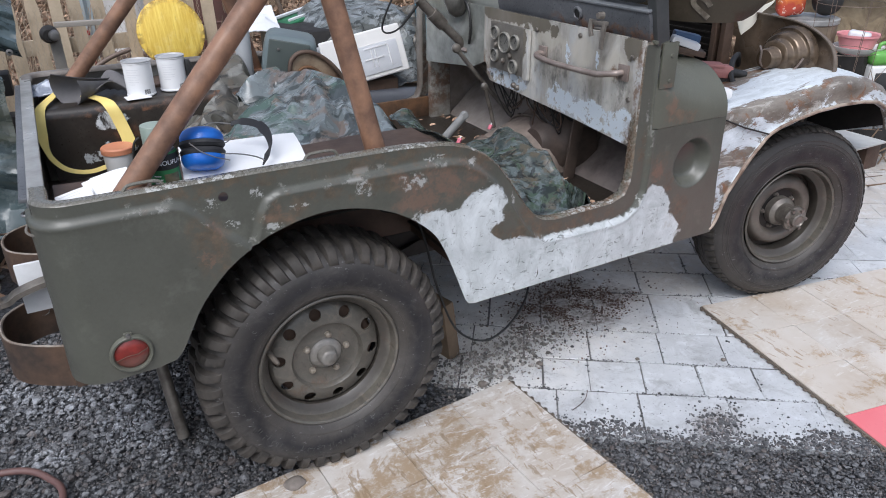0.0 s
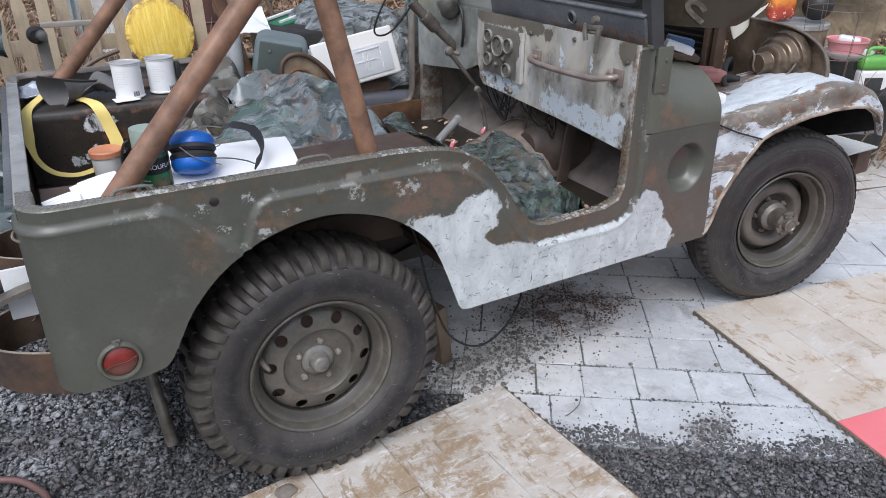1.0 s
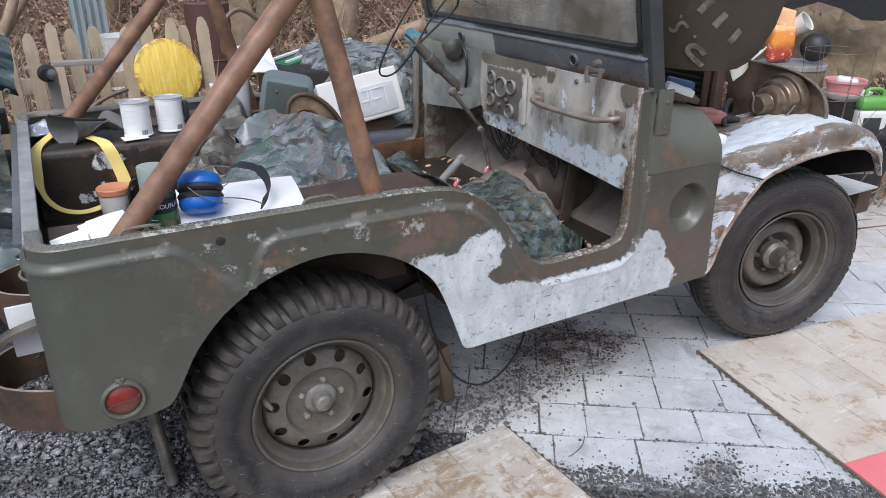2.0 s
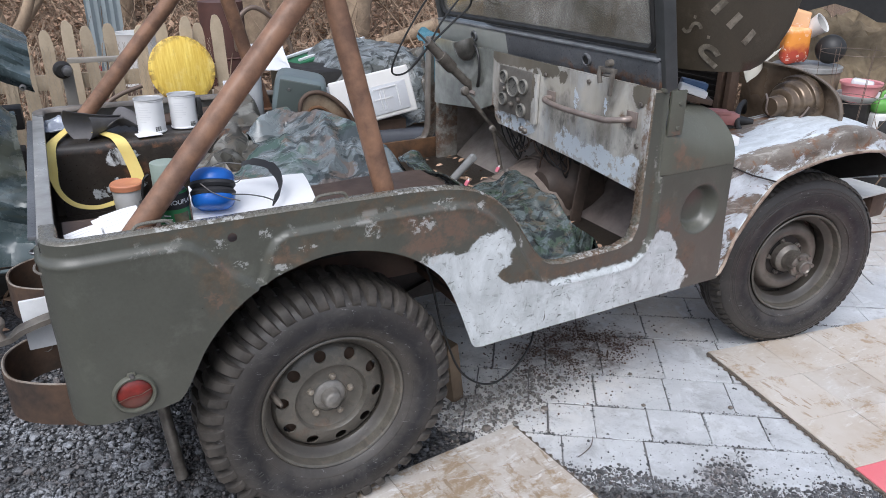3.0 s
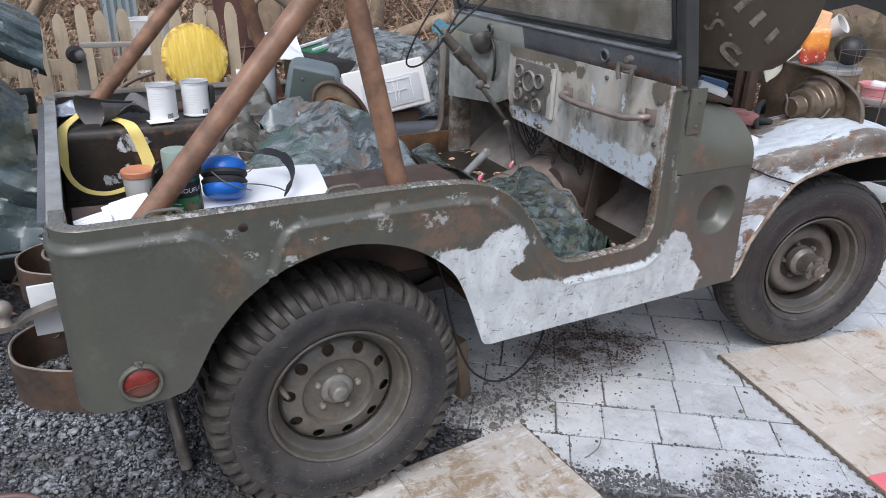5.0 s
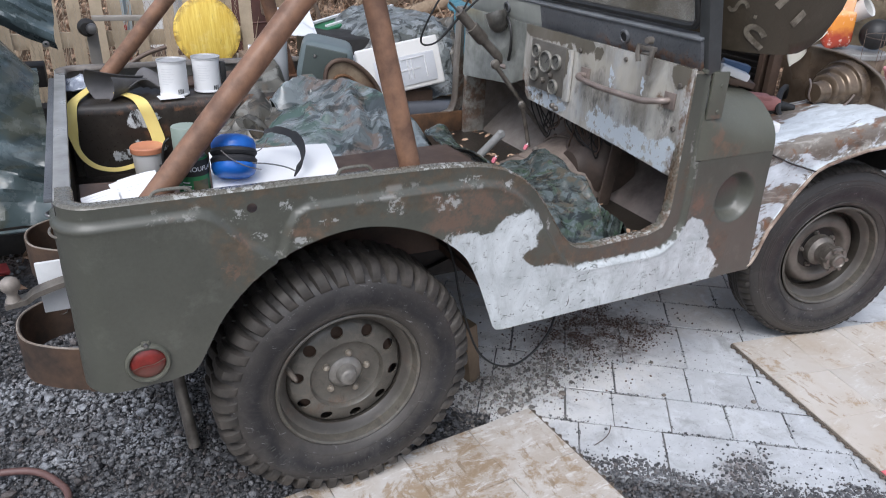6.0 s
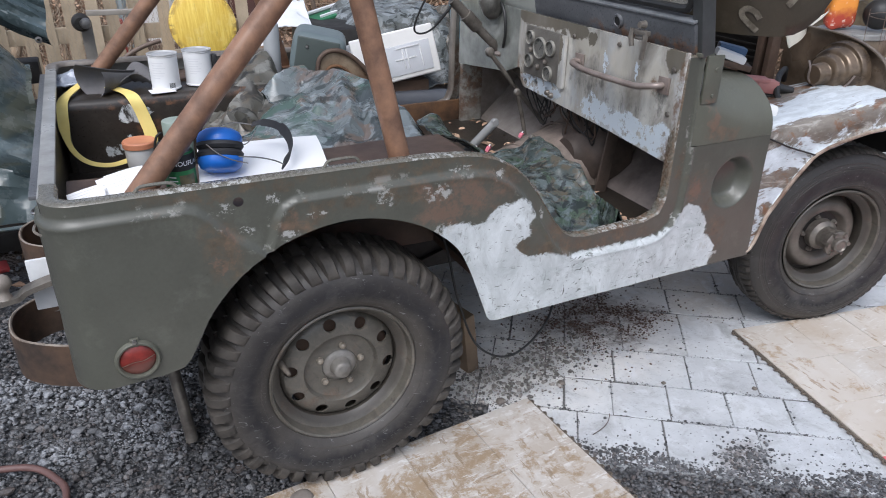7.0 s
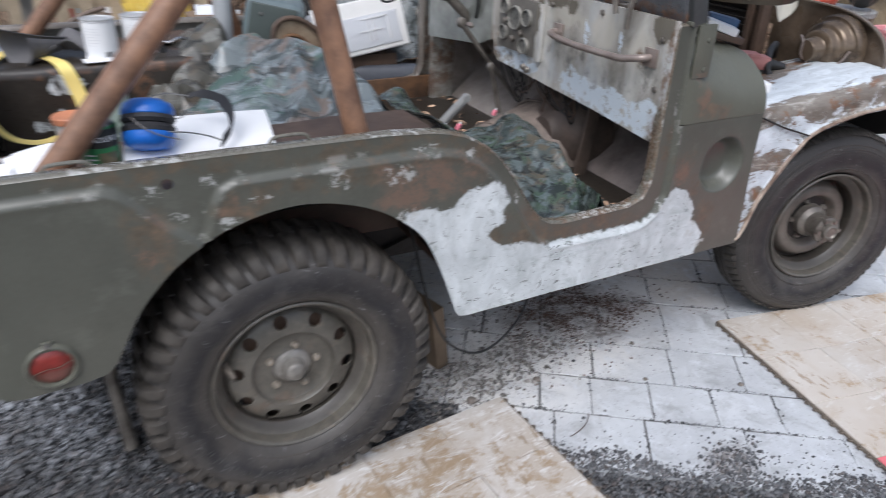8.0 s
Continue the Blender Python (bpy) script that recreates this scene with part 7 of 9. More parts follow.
# heap of tarp in the load bed
cloth("camouflage_tarp", [(-0.10, 0.44), (0.05, 0.405), (0.24, 0.385), (0.40, 0.39), (0.50, 0.46), (0.48, 0.72), (0.44, 0.92), (0.38, 1.12), (0.20, 1.16), (0.08, 1.05), (0.03, 0.93), (0.05, 0.82), (-0.10, 0.64), (-0.16, 0.52)],
      lambda x, y: bed_heap(x, y) - 0.09 * max(0, (x - 0.42) / 0.08), 0.017, 4.6, 2.0, M_CAMO, "grey-green camouflage tarp heaped in the load bed", step=0.010)
cloth("camouflage_tarp", [(-0.16, 0.60), (0.10, 0.70), (0.22, 1.05), (0.26, 1.30), (0.16, 1.44), (-0.02, 1.42), (-0.12, 1.20), (-0.16, 1.00), (-0.22, 0.80)],
      lambda x, y: 0.755 + bell(x, y, 0.08, 1.27, 0.16, 0.20, 0.275) + bell(x, y, -0.06, 0.93, 0.13, 0.17, 0.17), 0.060, 6.0, 5.0, M_CAMO_DARK, "dark camouflage tarp bundled against the wheelhouse", step=0.013)
# the tail of the heap, hanging over to the seats
cloth("camouflage_tarp", [(0.42, 0.34), (0.56, 0.33), (0.64, 0.42), (0.62, 0.58), (0.50, 0.62), (0.43, 0.50)],
      lambda x, y: 0.925 - 0.55 * max(0, x - 0.47) + bell(x, y, 0.48, 0.50, 0.06, 0.07, 0.04), 0.022, 8.0, 9.0, M_CAMO_GREEN, "green camouflage tarp hanging over the seat back", step=0.012)


def seat_cover(x, y):
    top = at_heights(((0.45, 0.80), (0.60, 0.822), (0.80, 0.848), (0.86, 0.840), (0.92, 0.755), (0.97, 0.665), (1.03, 0.645)), x)
    side = at_heights(((0.00, 0.11), (0.05, 0.14), (0.12, 0.05), (0.18, 0.01), (0.25, 0.0)), y)
    return max(top - side * (1.15 if x < 0.9 else 0.2), 0.64)


cloth("camouflage_tarp", [(0.50, 0.10), (0.60, 0.045), (0.72, 0.035), (0.90, 0.04), (1.00, 0.07), (1.01, 0.15), (0.95, 0.22), (0.93, 0.33), (0.90, 0.40), (0.72, 0.43), (0.56, 0.41), (0.50, 0.28)],
      seat_cover, 0.046, 5.2, 14.0, M_CAMO_GREEN, "green camouflage tarp draped over the passenger seat", step=0.010)
seat = thing("passenger_seat", "low jeep seat hidden beneath a camouflage tarp", "seat", pose(0.70, 0.30, 0.62))
part("cushion", box((0.30, 0.32, 0.09), pose(0, 0.03, 0.095), 0.03), M_DARK, seat)
part("seat_frame", box((0.38, 0.36, 0.05), pose(0, 0, 0.024), 0.01), M_RUST, seat)

# driver's seat frame, rusty hoop
M_PAN = surface("rust_stained_pale_steel", (0.40, 0.31, 0.21), (0.11, 0.055, 0.030), 0.55, 0.1, 9, 80, contrast=1.8)
dseat = thing("driver_seat_frame", "bare rusty tube frame of the driver's seat", "seat frame", pose(0, 0, 0))
hoop = [(0.28, 1.10, 0.80), (0.285, 1.10, 1.00), (0.31, 1.10, 1.055), (0.36, 1.10, 1.066), (0.41, 1.10, 1.046), (0.46, 1.10, 1.003), (0.496, 1.10, 0.952), (0.522, 1.10, 0.888), (0.545, 1.10, 0.824), (0.56, 1.10, 0.70)]
arc = smooth_path(hoop, 7)
hub_at = Vector((0.36, 1.10, 0.85))
part("hoop", tube(arc, 0.009, 10), M_RUST, dseat, "dark rusty outer tube")
spokes = [(hub_at - q).normalized() * 0.055 for q in arc]
part("seat_pan", ribbon([q + d * 0.55 + Vector((0, 0.012, 0)) for q, d in zip(arc, spokes)], spokes, 0.004), M_PAN, dseat, "rust-stained pale band")
part("hoop", tube([q + d * 1.05 for q, d in zip(arc, spokes)], 0.006, 8), M_RUST_ORANGE, dseat)
part("seat_foot", box((0.30, 0.04, 0.03), pose(0.42, 1.10, 0.715), 0.006), M_RUST, dseat)

# grey-teal moulded case
M_TEAL = surface("grey_teal_plastic", (0.165, 0.205, 0.21), (0.12, 0.15, 0.155), 0.42, 0.0, 5, 120, bumpy=0.08)
M_TEAL_DARK = surface("dark_green_plastic", (0.075, 0.092, 0.085), (0.055, 0.068, 0.062), 0.5, 0.0, 6, 140, bumpy=0.1)
case = thing("plastic_case", "rounded grey-teal plastic case with dark green face", "case", pose(0.335, 1.30, 0.96, 0, 12, -18))
bm = box((0.21, 0.26, 0.172), pose(0, 0, 0.066), 0.055, None, 5)
part("shell", bm, M_TEAL, case)
part("face", box((0.16, 0.012, 0.15), pose(-0.005, -0.131, 0.065), 0.03, None, 3), M_TEAL_DARK, case)
part("rivet", lathe([(0, -0.006), (0.005, -0.005), (0.007, 0)], 8, pose(-0.045, -0.137, 0.105)), M_STEEL, case)
part("pedestal", box((0.14, 0.16, 0.26), pose(0.0, 0.0, -0.125), 0.01), M_DARK, case)
M_LABELISH = surface("white_nozzle_plastic", (0.78, 0.78, 0.77), (0.66, 0.66, 0.65), 0.4)
M_GREYPIPE = surface("light_grey_plastic_pipe", (0.50, 0.51, 0.52), (0.38, 0.39, 0.40), 0.35, 0.2, 8, 90, bumpy=0.1)
spray = thing("spray_can", "light grey aerosol can standing in the load bed", "spray can", pose(0.165, 1.30, 0.92))
part("can_body", lathe([(0, 0), (0.029, 0), (0.031, 0.004), (0.031, 0.218), (0.029, 0.224), (0.024, 0.236), (0.016, 0.244), (0.016, 0.250), (0, 0.251)], 28, pose(0, 0, 0, 90)), M_GREYPIPE, spray)
part("nozzle", lathe([(0.008, 0.250), (0.010, 0.262), (0.008, 0.272), (0, 0.273)], 16, pose(0, 0, 0, 90)), M_LABELISH, spray, "white nozzle")
tagged(finish(box((0.16, 0.16, 0.20), pose(0.165, 1.32, 0.818), 0.01), "wood_block", M_RUST), "brown wooden block beneath the spray can", "block")

# paint cans on the far wheelhouse
M_LABEL = surface("white_paper_can_label", (0.84, 0.84, 0.84), (0.74, 0.74, 0.74), 0.55, 0.0, 9, 60, bumpy=0.06)
M_PRINT = surface("grey_label_print", (0.70, 0.70, 0.71), (0.66, 0.66, 0.67), 0.6, 0.0, 30, 100)
M_BLACKPRINT = surface("black_label_print", (0.03, 0.03, 0.03), (0.02, 0.02, 0.02), 0.6)


def arc_patch(r, a0, a1, z0, z1, off=0.0006):
    own = bmesh.new()
    n = max(2, int(abs(a1 - a0) / 4))
    cols = [[own.verts.new(((r + off) * math.cos(radians(a0 + (a1 - a0) * k / n)), (r + off) * math.sin(radians(a0 + (a1 - a0) * k / n)), z)) for z in (z0, z1)] for k in range(n + 1)]
    for a, b in zip(cols, cols[1:]):
        own.faces.new((a[0], b[0], b[1], a[1]))
    return own


M_LID = surface("pale_tin_lid", (0.58, 0.58, 0.58), (0.42, 0.42, 0.42), 0.4, 0.3, 20, 90, bumpy=0.1)


def paint_can(at, turn=0, r=0.050, h=0.124):
    can = thing("paint_can", "white-labelled metal paint can on the wheelhouse", "paint can", at @ pose(0, 0, 0, 0, 0, turn), "paint cans")
    up = pose(0, 0, 0, 90)
    part("body", lathe([(0, 0), (r - 0.001, 0), (r + 0.001, 0.002), (r + 0.001, 0.006), (r - 0.001, 0.008), (r - 0.001, h - 0.008), (r + 0.001, h - 0.006), (r + 0.001, h - 0.001), (r - 0.001, h)], 40, up), M_LABEL, can)
    part("lid", lathe([(r - 0.001, h), (r - 0.003, h + 0.001), (r - 0.005, h - 0.004), (r - 0.012, h - 0.004), (r - 0.014, h - 0.001), (0, h - 0.0015)], 40, up), M_LID, can, "pale metal lid")
    part("ring", lathe([(r - 0.001, h), (r + 0.002, h + 0.001), (r + 0.0015, h - 0.003)], 40, up), M_LID, can)
    for k in range(7):
        part("text_line", arc_patch(r - 0.001, -125, -125 + (50, 42, 55, 38, 50, 46, 30)[k], h * (0.78 - 0.07 * k), h * (0.78 - 0.07 * k) + 0.0022), M_PRINT, can, "", 0)
    for k in range(8):
        part("code_bar", arc_patch(r - 0.001, -62 + 3.2 * k, -62 + 3.2 * k + (1.5 if k % 3 else 2.3), h * 0.07, h * 0.21), M_BLACKPRINT, can, "", 0)
    return can


paint_can(pose(-0.248, 1.205, 0.957), -20)
paint_can(pose(-0.126, 1.235, 0.957), -12)
tagged(finish(box((0.085, 0.06, 0.002), pose(-0.268, 1.165, 0.958, 0, 0, 6), 0), "paper_slip", M_LABEL), "white paper slip beneath a paint can", "paper")
clampy = thing("spring_clamp", "small black spring clamp with bright jaw", "clamp", pose(-0.07, 1.215, 0.957))
part("jaw", box((0.018, 0.03, 0.065), pose(0.0, 0, 0.075), 0.005), M_SEAL, clampy)
part("handle", tube([(0.0, 0, 0.04), (0.01, 0.0, 0.0)], 0.010, 8), M_SEAL, clampy)
part("spring", tube(smooth_path([(0.005, -0.01, 0.04), (0.03, -0.015, 0.035), (0.06, -0.01, 0.045), (0.09, 0, 0.04)], 5), 0.005, 8), M_CHROME, clampy)

# plywood and a brown board on the wheelhouse behind the cans
tagged(finish(box((0.30, 0.14, 0.012), pose(-0.10, 1.38, 0.965, 0, -4, 4), 0.002), "board_offcut", M_RUST), "brown board lying on the wheelhouse", "board")

# curled rubber sheet, foil, strap
M_FELT = surface("dark_grey_rubber_sheet", (0.150, 0.144, 0.147), (0.080, 0.077, 0.078), 0.75, 0.0, 9, 160)


def curl_sheet():
    """A sheet rolled to a scoop that flares towards its open end."""
    own = bmesh.new()
    a, b = Vector((-0.335, 1.300, 0.992)), Vector((-0.505, 1.195, 1.004))
    d = (b - a).normalized()
    side = d.cross(Vector((0, 0, 1))).normalized()
    rise = side.cross(d)
    rows = []
    for i in range(15):
        f = i / 14
        r = 0.016 + 0.044 * f ** 1.5
        rows.append([own.verts.new(a.lerp(b, f) + (side * math.cos(q) + rise * math.sin(q)) * r + d * 0.03 * f * math.sin(q * 0.5)) for q in (radians(-215 + 285 * k / 20) for k in range(21))])
    for u, v in zip(rows, rows[1:]):
        for k in range(20):
            own.faces.new((u[k], u[k + 1], v[k + 1], v[k]))
    return thicken(own, (0, 0, 0.003))


own = panel([(-0.40, 1.22), (-0.28, 1.20), (-0.25, 1.30), (-0.33, 1.36), (-0.42, 1.32)], 0.012, lambda u, v: np.stack([u, v, 0.975 + 0.055 * np.abs(np.sin((u + v) * 17)) * np.exp(-((u + 0.33) / 0.06) ** 2)], -1))
tagged(finish(thicken(own, (0, 0, -0.003)), "rubber_offcut", M_FELT, smooth=50), "creased dark grey rubber offcut on the wheelhouse", "offcut")
tagged(finish(curl_sheet(), "rubber_sheet", M_FELT, smooth=50), "curled dark grey rubber sheet on the wheelhouse", "sheet")
M_FOIL = surface("crumpled_silver_plastic", (0.45, 0.48, 0.53), (0.20, 0.22, 0.27), 0.28, 0.25, 30, 90, bumpy=0.5, depth=0.01)
cloth("plastic_bag", [(-0.60, 1.30), (-0.49, 1.30), (-0.46, 1.36), (-0.50, 1.44), (-0.60, 1.43)], lambda x, y: 0.975 + bell(x, y, -0.54, 1.37, 0.05, 0.05, 0.045), 0.014, 16, 3.0, M_FOIL, "crumpled blue-silver plastic bag in the corner", "bag", 0.008)
M_STRAP = surface("yellow_webbing", (0.84, 0.69, 0.24), (0.74, 0.57, 0.16), 0.7, 0.0, 12, 260, bumpy=0.3, depth=0.001)
strap_path = smooth_path([(-0.50, 1.33, 0.985), (-0.555, 1.23, 0.970), (-0.585, 1.145, 0.962), (-0.595, 1.105, 0.93), (-0.598, 1.085, 0.87), (-0.588, 1.07, 0.81), (-0.55, 1.06, 0.765), (-0.49, 1.05, 0.748), (-0.43, 1.06, 0.752), (-0.375, 1.08, 0.765), (-0.335, 1.095, 0.81), (-0.345, 1.112, 0.88), (-0.365, 1.122, 0.945), (-0.385, 1.16, 0.965), (-0.43, 1.24, 0.968)], 7)
wide = []
for i, p in enumerate(strap_path):
    f = i / (len(strap_path) - 1)
    wide.append(Vector((0.05, 0.012, 0.0)) if f < 0.30 else (Vector((0.022, 0.030, 0.034)) if f < 0.62 else Vector((0.05, -0.010, 0.0))))
for _ in range(12):
    wide = [wide[0]] + [(wide[i - 1] + wide[i] + wide[i + 1]) / 3 for i in range(1, len(wide) - 1)] + [wide[-1]]
tagged(finish(ribbon(strap_path, [w.normalized() * (0.016 + 0.028 * min(1.0, abs(i / (len(wide) - 1) - 0.47) / 0.2) ** 2 * (0.7 if i < len(wide) / 2 else 1.0)) for i, w in enumerate(wide)], 0.003), "tie_down_strap", M_STRAP, smooth=50), "yellow webbing tie-down strap looped over the wheelhouse", "strap")

# tubs and cans on the floor
M_WHITEPLASTIC = surface("off_white_plastic", (0.80, 0.79, 0.77), (0.68, 0.67, 0.65), 0.4, 0.0, 7, 80, bumpy=0.06)
M_ORANGE = surface("orange_plastic_lid", (0.66, 0.285, 0.16), (0.54, 0.215, 0.115), 0.45, 0.0, 10, 90, bumpy=0.08)
up = pose(0, 0, 0, 90)
tub = thing("plastic_tub", "white plastic tub with orange lid on the load floor", "tub", pose(-0.380, 1.03, 0.704))
part("body", lathe([(0, 0), (0.044, 0), (0.046, 0.004), (0.051, 0.105), (0.0515, 0.11)], 36, up), M_WHITEPLASTIC, tub)
part("lid", lathe([(0.051, 0.104), (0.055, 0.105), (0.0555, 0.122), (0.052, 0.126), (0.045, 0.124), (0, 0.124)], 36, up), M_ORANGE, tub, "orange lid")
hook = thing("bent_tool", "black bent-wire tool leaning on a tub", "tool", pose(-0.322, 0.955, 0.704))
part("wire", tube(smooth_path([(0.012, 0, 0.165), (-0.005, 0, 0.150), (-0.015, 0, 0.115), (-0.018, 0, 0.075)], 5), 0.0045, 7), M_SEAL, hook)
part("grip", box((0.024, 0.024, 0.075), pose(-0.018, 0, 0.037), 0.004), M_SEAL, hook)
M_PALEGREEN = surface("pale_green_plastic", (0.30, 0.36, 0.31), (0.24, 0.29, 0.25), 0.45, 0.0, 8, 90, bumpy=0.06)
cup = thing("green_cup", "pale green plastic canister on the load floor", "canister", pose(-0.262, 0.90, 0.704))
part("body", lathe([(0, 0), (0.042, 0), (0.044, 0.003), (0.046, 0.215), (0.044, 0.218), (0, 0.216)], 36, up), M_PALEGREEN, cup)

M_GREENLABEL = surface("green_can_label", (0.040, 0.21, 0.075), (0.030, 0.16, 0.06), 0.4, 0.0, 9, 80, bumpy=0.05)
M_LEAFPRINT = surface("brown_leaf_print", (0.17, 0.14, 0.085), (0.06, 0.07, 0.045), 0.45, 0.0, 35, 90, contrast=2.0)
gcan = thing("spray_can", "green and black spray can with leaf picture", "spray can", pose(-0.333, 0.165, 0.953, 0, 0, 0))
part("body", lathe([(0, 0), (0.034, 0), (0.036, 0.003), (0.036, 0.098), (0.033, 0.102)], 32, up), M_GREENLABEL, gcan)
part("black_band", lathe([(0.0363, 0.060), (0.0368, 0.062), (0.0368, 0.096), (0.0363, 0.098)], 32, up), M_BLACKPRINT, gcan)
part("top_dome", lathe([(0.033, 0.100), (0.030, 0.106), (0.015, 0.112), (0, 0.112)], 32, up), M_STEEL, gcan)
part("picture", arc_patch(0.036, -100, -40, 0.006, 0.050), M_LEAFPRINT, gcan, "", 0)
words = bpy.data.curves.new("lettering", "FONT")
words.body, words.size, words.offset = "CAMOUFLAGE", 0.0155, 0.0002
flat_words = bpy.data.objects.new("lettering", words)
own = bmesh.new()
own.from_mesh(bpy.data.meshes.new_from_object(flat_words))
for v in own.verts:
    a = radians(-152) + v.co.x / 0.0376
    v.co = Vector((0.0376 * math.cos(a), 0.0376 * math.sin(a), 0.073 + v.co.y))
part("lettering", own, M_LABEL, gcan, "white printed word on black", 0)
bpy.data.objects.remove(flat_words)
for k in range(3):
    part("text_bar", arc_patch(0.036, -140, -112 + 5 * k, 0.044 - 0.009 * k, 0.047 - 0.009 * k), M_LABEL, gcan, "", 0)

# white card under the ear defenders
M_CARD = surface("white_card", (0.87, 0.87, 0.87), (0.80, 0.80, 0.80), 0.6, 0.0, 5, 40, bumpy=0.04)
own = panel([(-0.30, 0.105), (0.012, 0.095), (0.055, 0.36), (-0.262, 0.40)], 0.03, lambda u, v: np.stack([u, v, 0.976 + 0.016 * np.sin((v - 0.1) * 9) - 0.01 * np.clip(u, 0, 1) * 3], -1))
tagged(finish(thicken(own, (0, 0, -0.012)), "white_card", M_CARD), "white card lying on the wheelhouse", "card")

M_BLUE = surface("bright_blue_plastic", (0.022, 0.16, 0.58), (0.014, 0.10, 0.42), 0.35, 0.0, 12, 120, bumpy=0.05)
M_FOAM = surface("black_foam_cushion", (0.028, 0.028, 0.032), (0.018, 0.018, 0.020), 0.7, 0.0, 15, 160)
muff = thing("ear_defenders", "blue ear defenders with black band on white card", "ear defenders", pose(-0.236, 0.165, 1.040, 64, 6, -6))
for s, rot in ((1, 0), (-1, 180)):
    own = lathe([(0.030, 0.008), (0.041, 0.010), (0.047, 0.018), (0.047, 0.028), (0.042, 0.040), (0.030, 0.048), (0, 0.051)], 30, pose(0, 0, 0, 0, 0, rot))
    bmesh.ops.scale(own, vec=(1.12, 1.05, 1.20), verts=own.verts)
    cup_ob = part("cup", own, M_BLUE, muff, "bright blue cup")
    own = lathe([(0.022, 0.0), (0.044, 0.001), (0.049, 0.008), (0.047, 0.016), (0.040, 0.018)], 30, pose(0, 0, 0, 0, 0, rot))
    bmesh.ops.scale(own, vec=(1.13, 1.05, 1.20), verts=own.verts)
    part("cushion", own, M_FOAM, muff)
part("yoke", tube(smooth_path([(-0.034, 0.006, 0.056), (-0.010, -0.016, 0.064), (0.020, -0.030, 0.063), (0.045, -0.034, 0.050), (0.060, -0.034, 0.028)], 5), 0.0016, 6), M_STEEL, muff, "bright wire yoke")
band = thing("ear_band", "thin black sprung headband beside the ear defenders", "headband", pose(0, 0, 0))
part("band", ribbon(smooth_path([(-0.130, 0.300, 1.055), (-0.105, 0.285, 1.062), (-0.075, 0.245, 1.060), (-0.062, 0.195, 1.045), (-0.070, 0.150, 1.020), (-0.098, 0.118, 1.002)], 6), [(0.004, 0.004, 0.010)] * 6 + [(0.006, 0.003, 0.018)] * 8 + [(0.010, 0.004, 0.026)] * 17, 0.004), M_FOAM, band)
part("wire", tube(smooth_path([(-0.130, 0.300, 1.055), (-0.175, 0.300, 1.065), (-0.215, 0.27, 1.068), (-0.235, 0.235, 1.066)], 6), 0.0018, 6), M_STEEL, band)
part("wire", tube(smooth_path([(-0.098, 0.118, 1.002), (-0.125, 0.105, 1.020), (-0.165, 0.098, 1.035), (-0.205, 0.098, 1.042)], 6), 0.0018, 6), M_STEEL, band)
part("wire", tube(smooth_path([(-0.13, 0.26, 1.05), (-0.155, 0.235, 1.03), (-0.180, 0.215, 1.03)], 6), 0.0016, 6), M_STEEL, band)

# papers in the near rear corner
for k, (x, y, w, d, turn, tilt, z) in enumerate(((-0.540, 0.165, 0.078, 0.085, 6, 8, 0.966), (-0.462, 0.215, 0.095, 0.125, 10, 6, 0.968), (-0.452, 0.212, 0.090, 0.118, 3, 6, 0.976))):
    own = panel([(-w / 2, -d / 2), (w / 2, -d / 2), (w / 2, d / 2), (-w / 2, d / 2)], 0.02, lambda u, v: np.stack([u, v, 0.010 * np.sin(u * 22 + v * 9)], -1))
    pap = tagged(finish(thicken(own, (0, 0, -0.002)), "leaflet", M_CARD), "white printed leaflet in the tub corner", "paper", "leaflets")
    pap.matrix_world = pose(x, y, z, tilt, 0, turn)
    for j in range(4):
        u0, u1, v = -w * 0.42, w * (0.32 - 0.10 * (j % 3)), d * (0.36 - 0.13 * j)
        line = ribbon([(u0 + (u1 - u0) * i / 8, v, 0.0006 + 0.010 * math.sin((u0 + (u1 - u0) * i / 8) * 22 + v * 9)) for i in range(9)], (0, 0.0016, 0), 0.0004)
        part("text_line", line, M_PRINT, pap, "", 0)

# things on the fender, cowl and engine bay
M_REDTOOL = surface("faded_red_plastic", (0.42, 0.185, 0.165), (0.30, 0.12, 0.11), 0.5, 0.0, 14, 120)
tool = thing("grease_gun", "faded red hand tool lying beside the fender", "hand tool", pose(1.70, 0.335, 0.985, 0, 4, -28))
part("grip", box((0.20, 0.060, 0.050), None, 0.016), M_REDTOOL, tool)
part("ridge", box((0.14, 0.064, 0.016), pose(-0.01, 0, 0.022), 0.006), M_REDTOOL, tool)
part("nose", tube([(0.09, 0, -0.003), (0.16, 0, -0.008)], [0.020, 0.012], 12), M_SEAL, tool)
for k in range(3):
    part("rib", box((0.010, 0.064, 0.054), pose(-0.06 + 0.04 * k, 0, 0.001), 0.004), M_REDTOOL, tool)
part("rest", box((0.16, 0.05, 0.05), pose(0, 0, -0.05), 0.004), M_DARK, tool)
M_BLUEBOX = surface("blue_metal_box", (0.085, 0.165, 0.31), (0.05, 0.10, 0.20), 0.4, 0.1, 12, 100)
bb = thing("blue_box", "small blue box with white wrapper on the cowl", "box", pose(1.440, 0.225, 1.124, 0, 12, -35))
part("box_body", box((0.092, 0.048, 0.032), pose(0.004, 0.004, 0.026), 0.006), M_BLUEBOX, bb)
part("wrapper", box((0.100, 0.056, 0.026), pose(-0.005, -0.046, 0.014, 0, 6, 0), 0.010), M_CARD, bb)
part("rust_tray", box((0.12, 0.10, 0.020), pose(0.01, -0.02, -0.010), 0.004), M_RUST, bb)
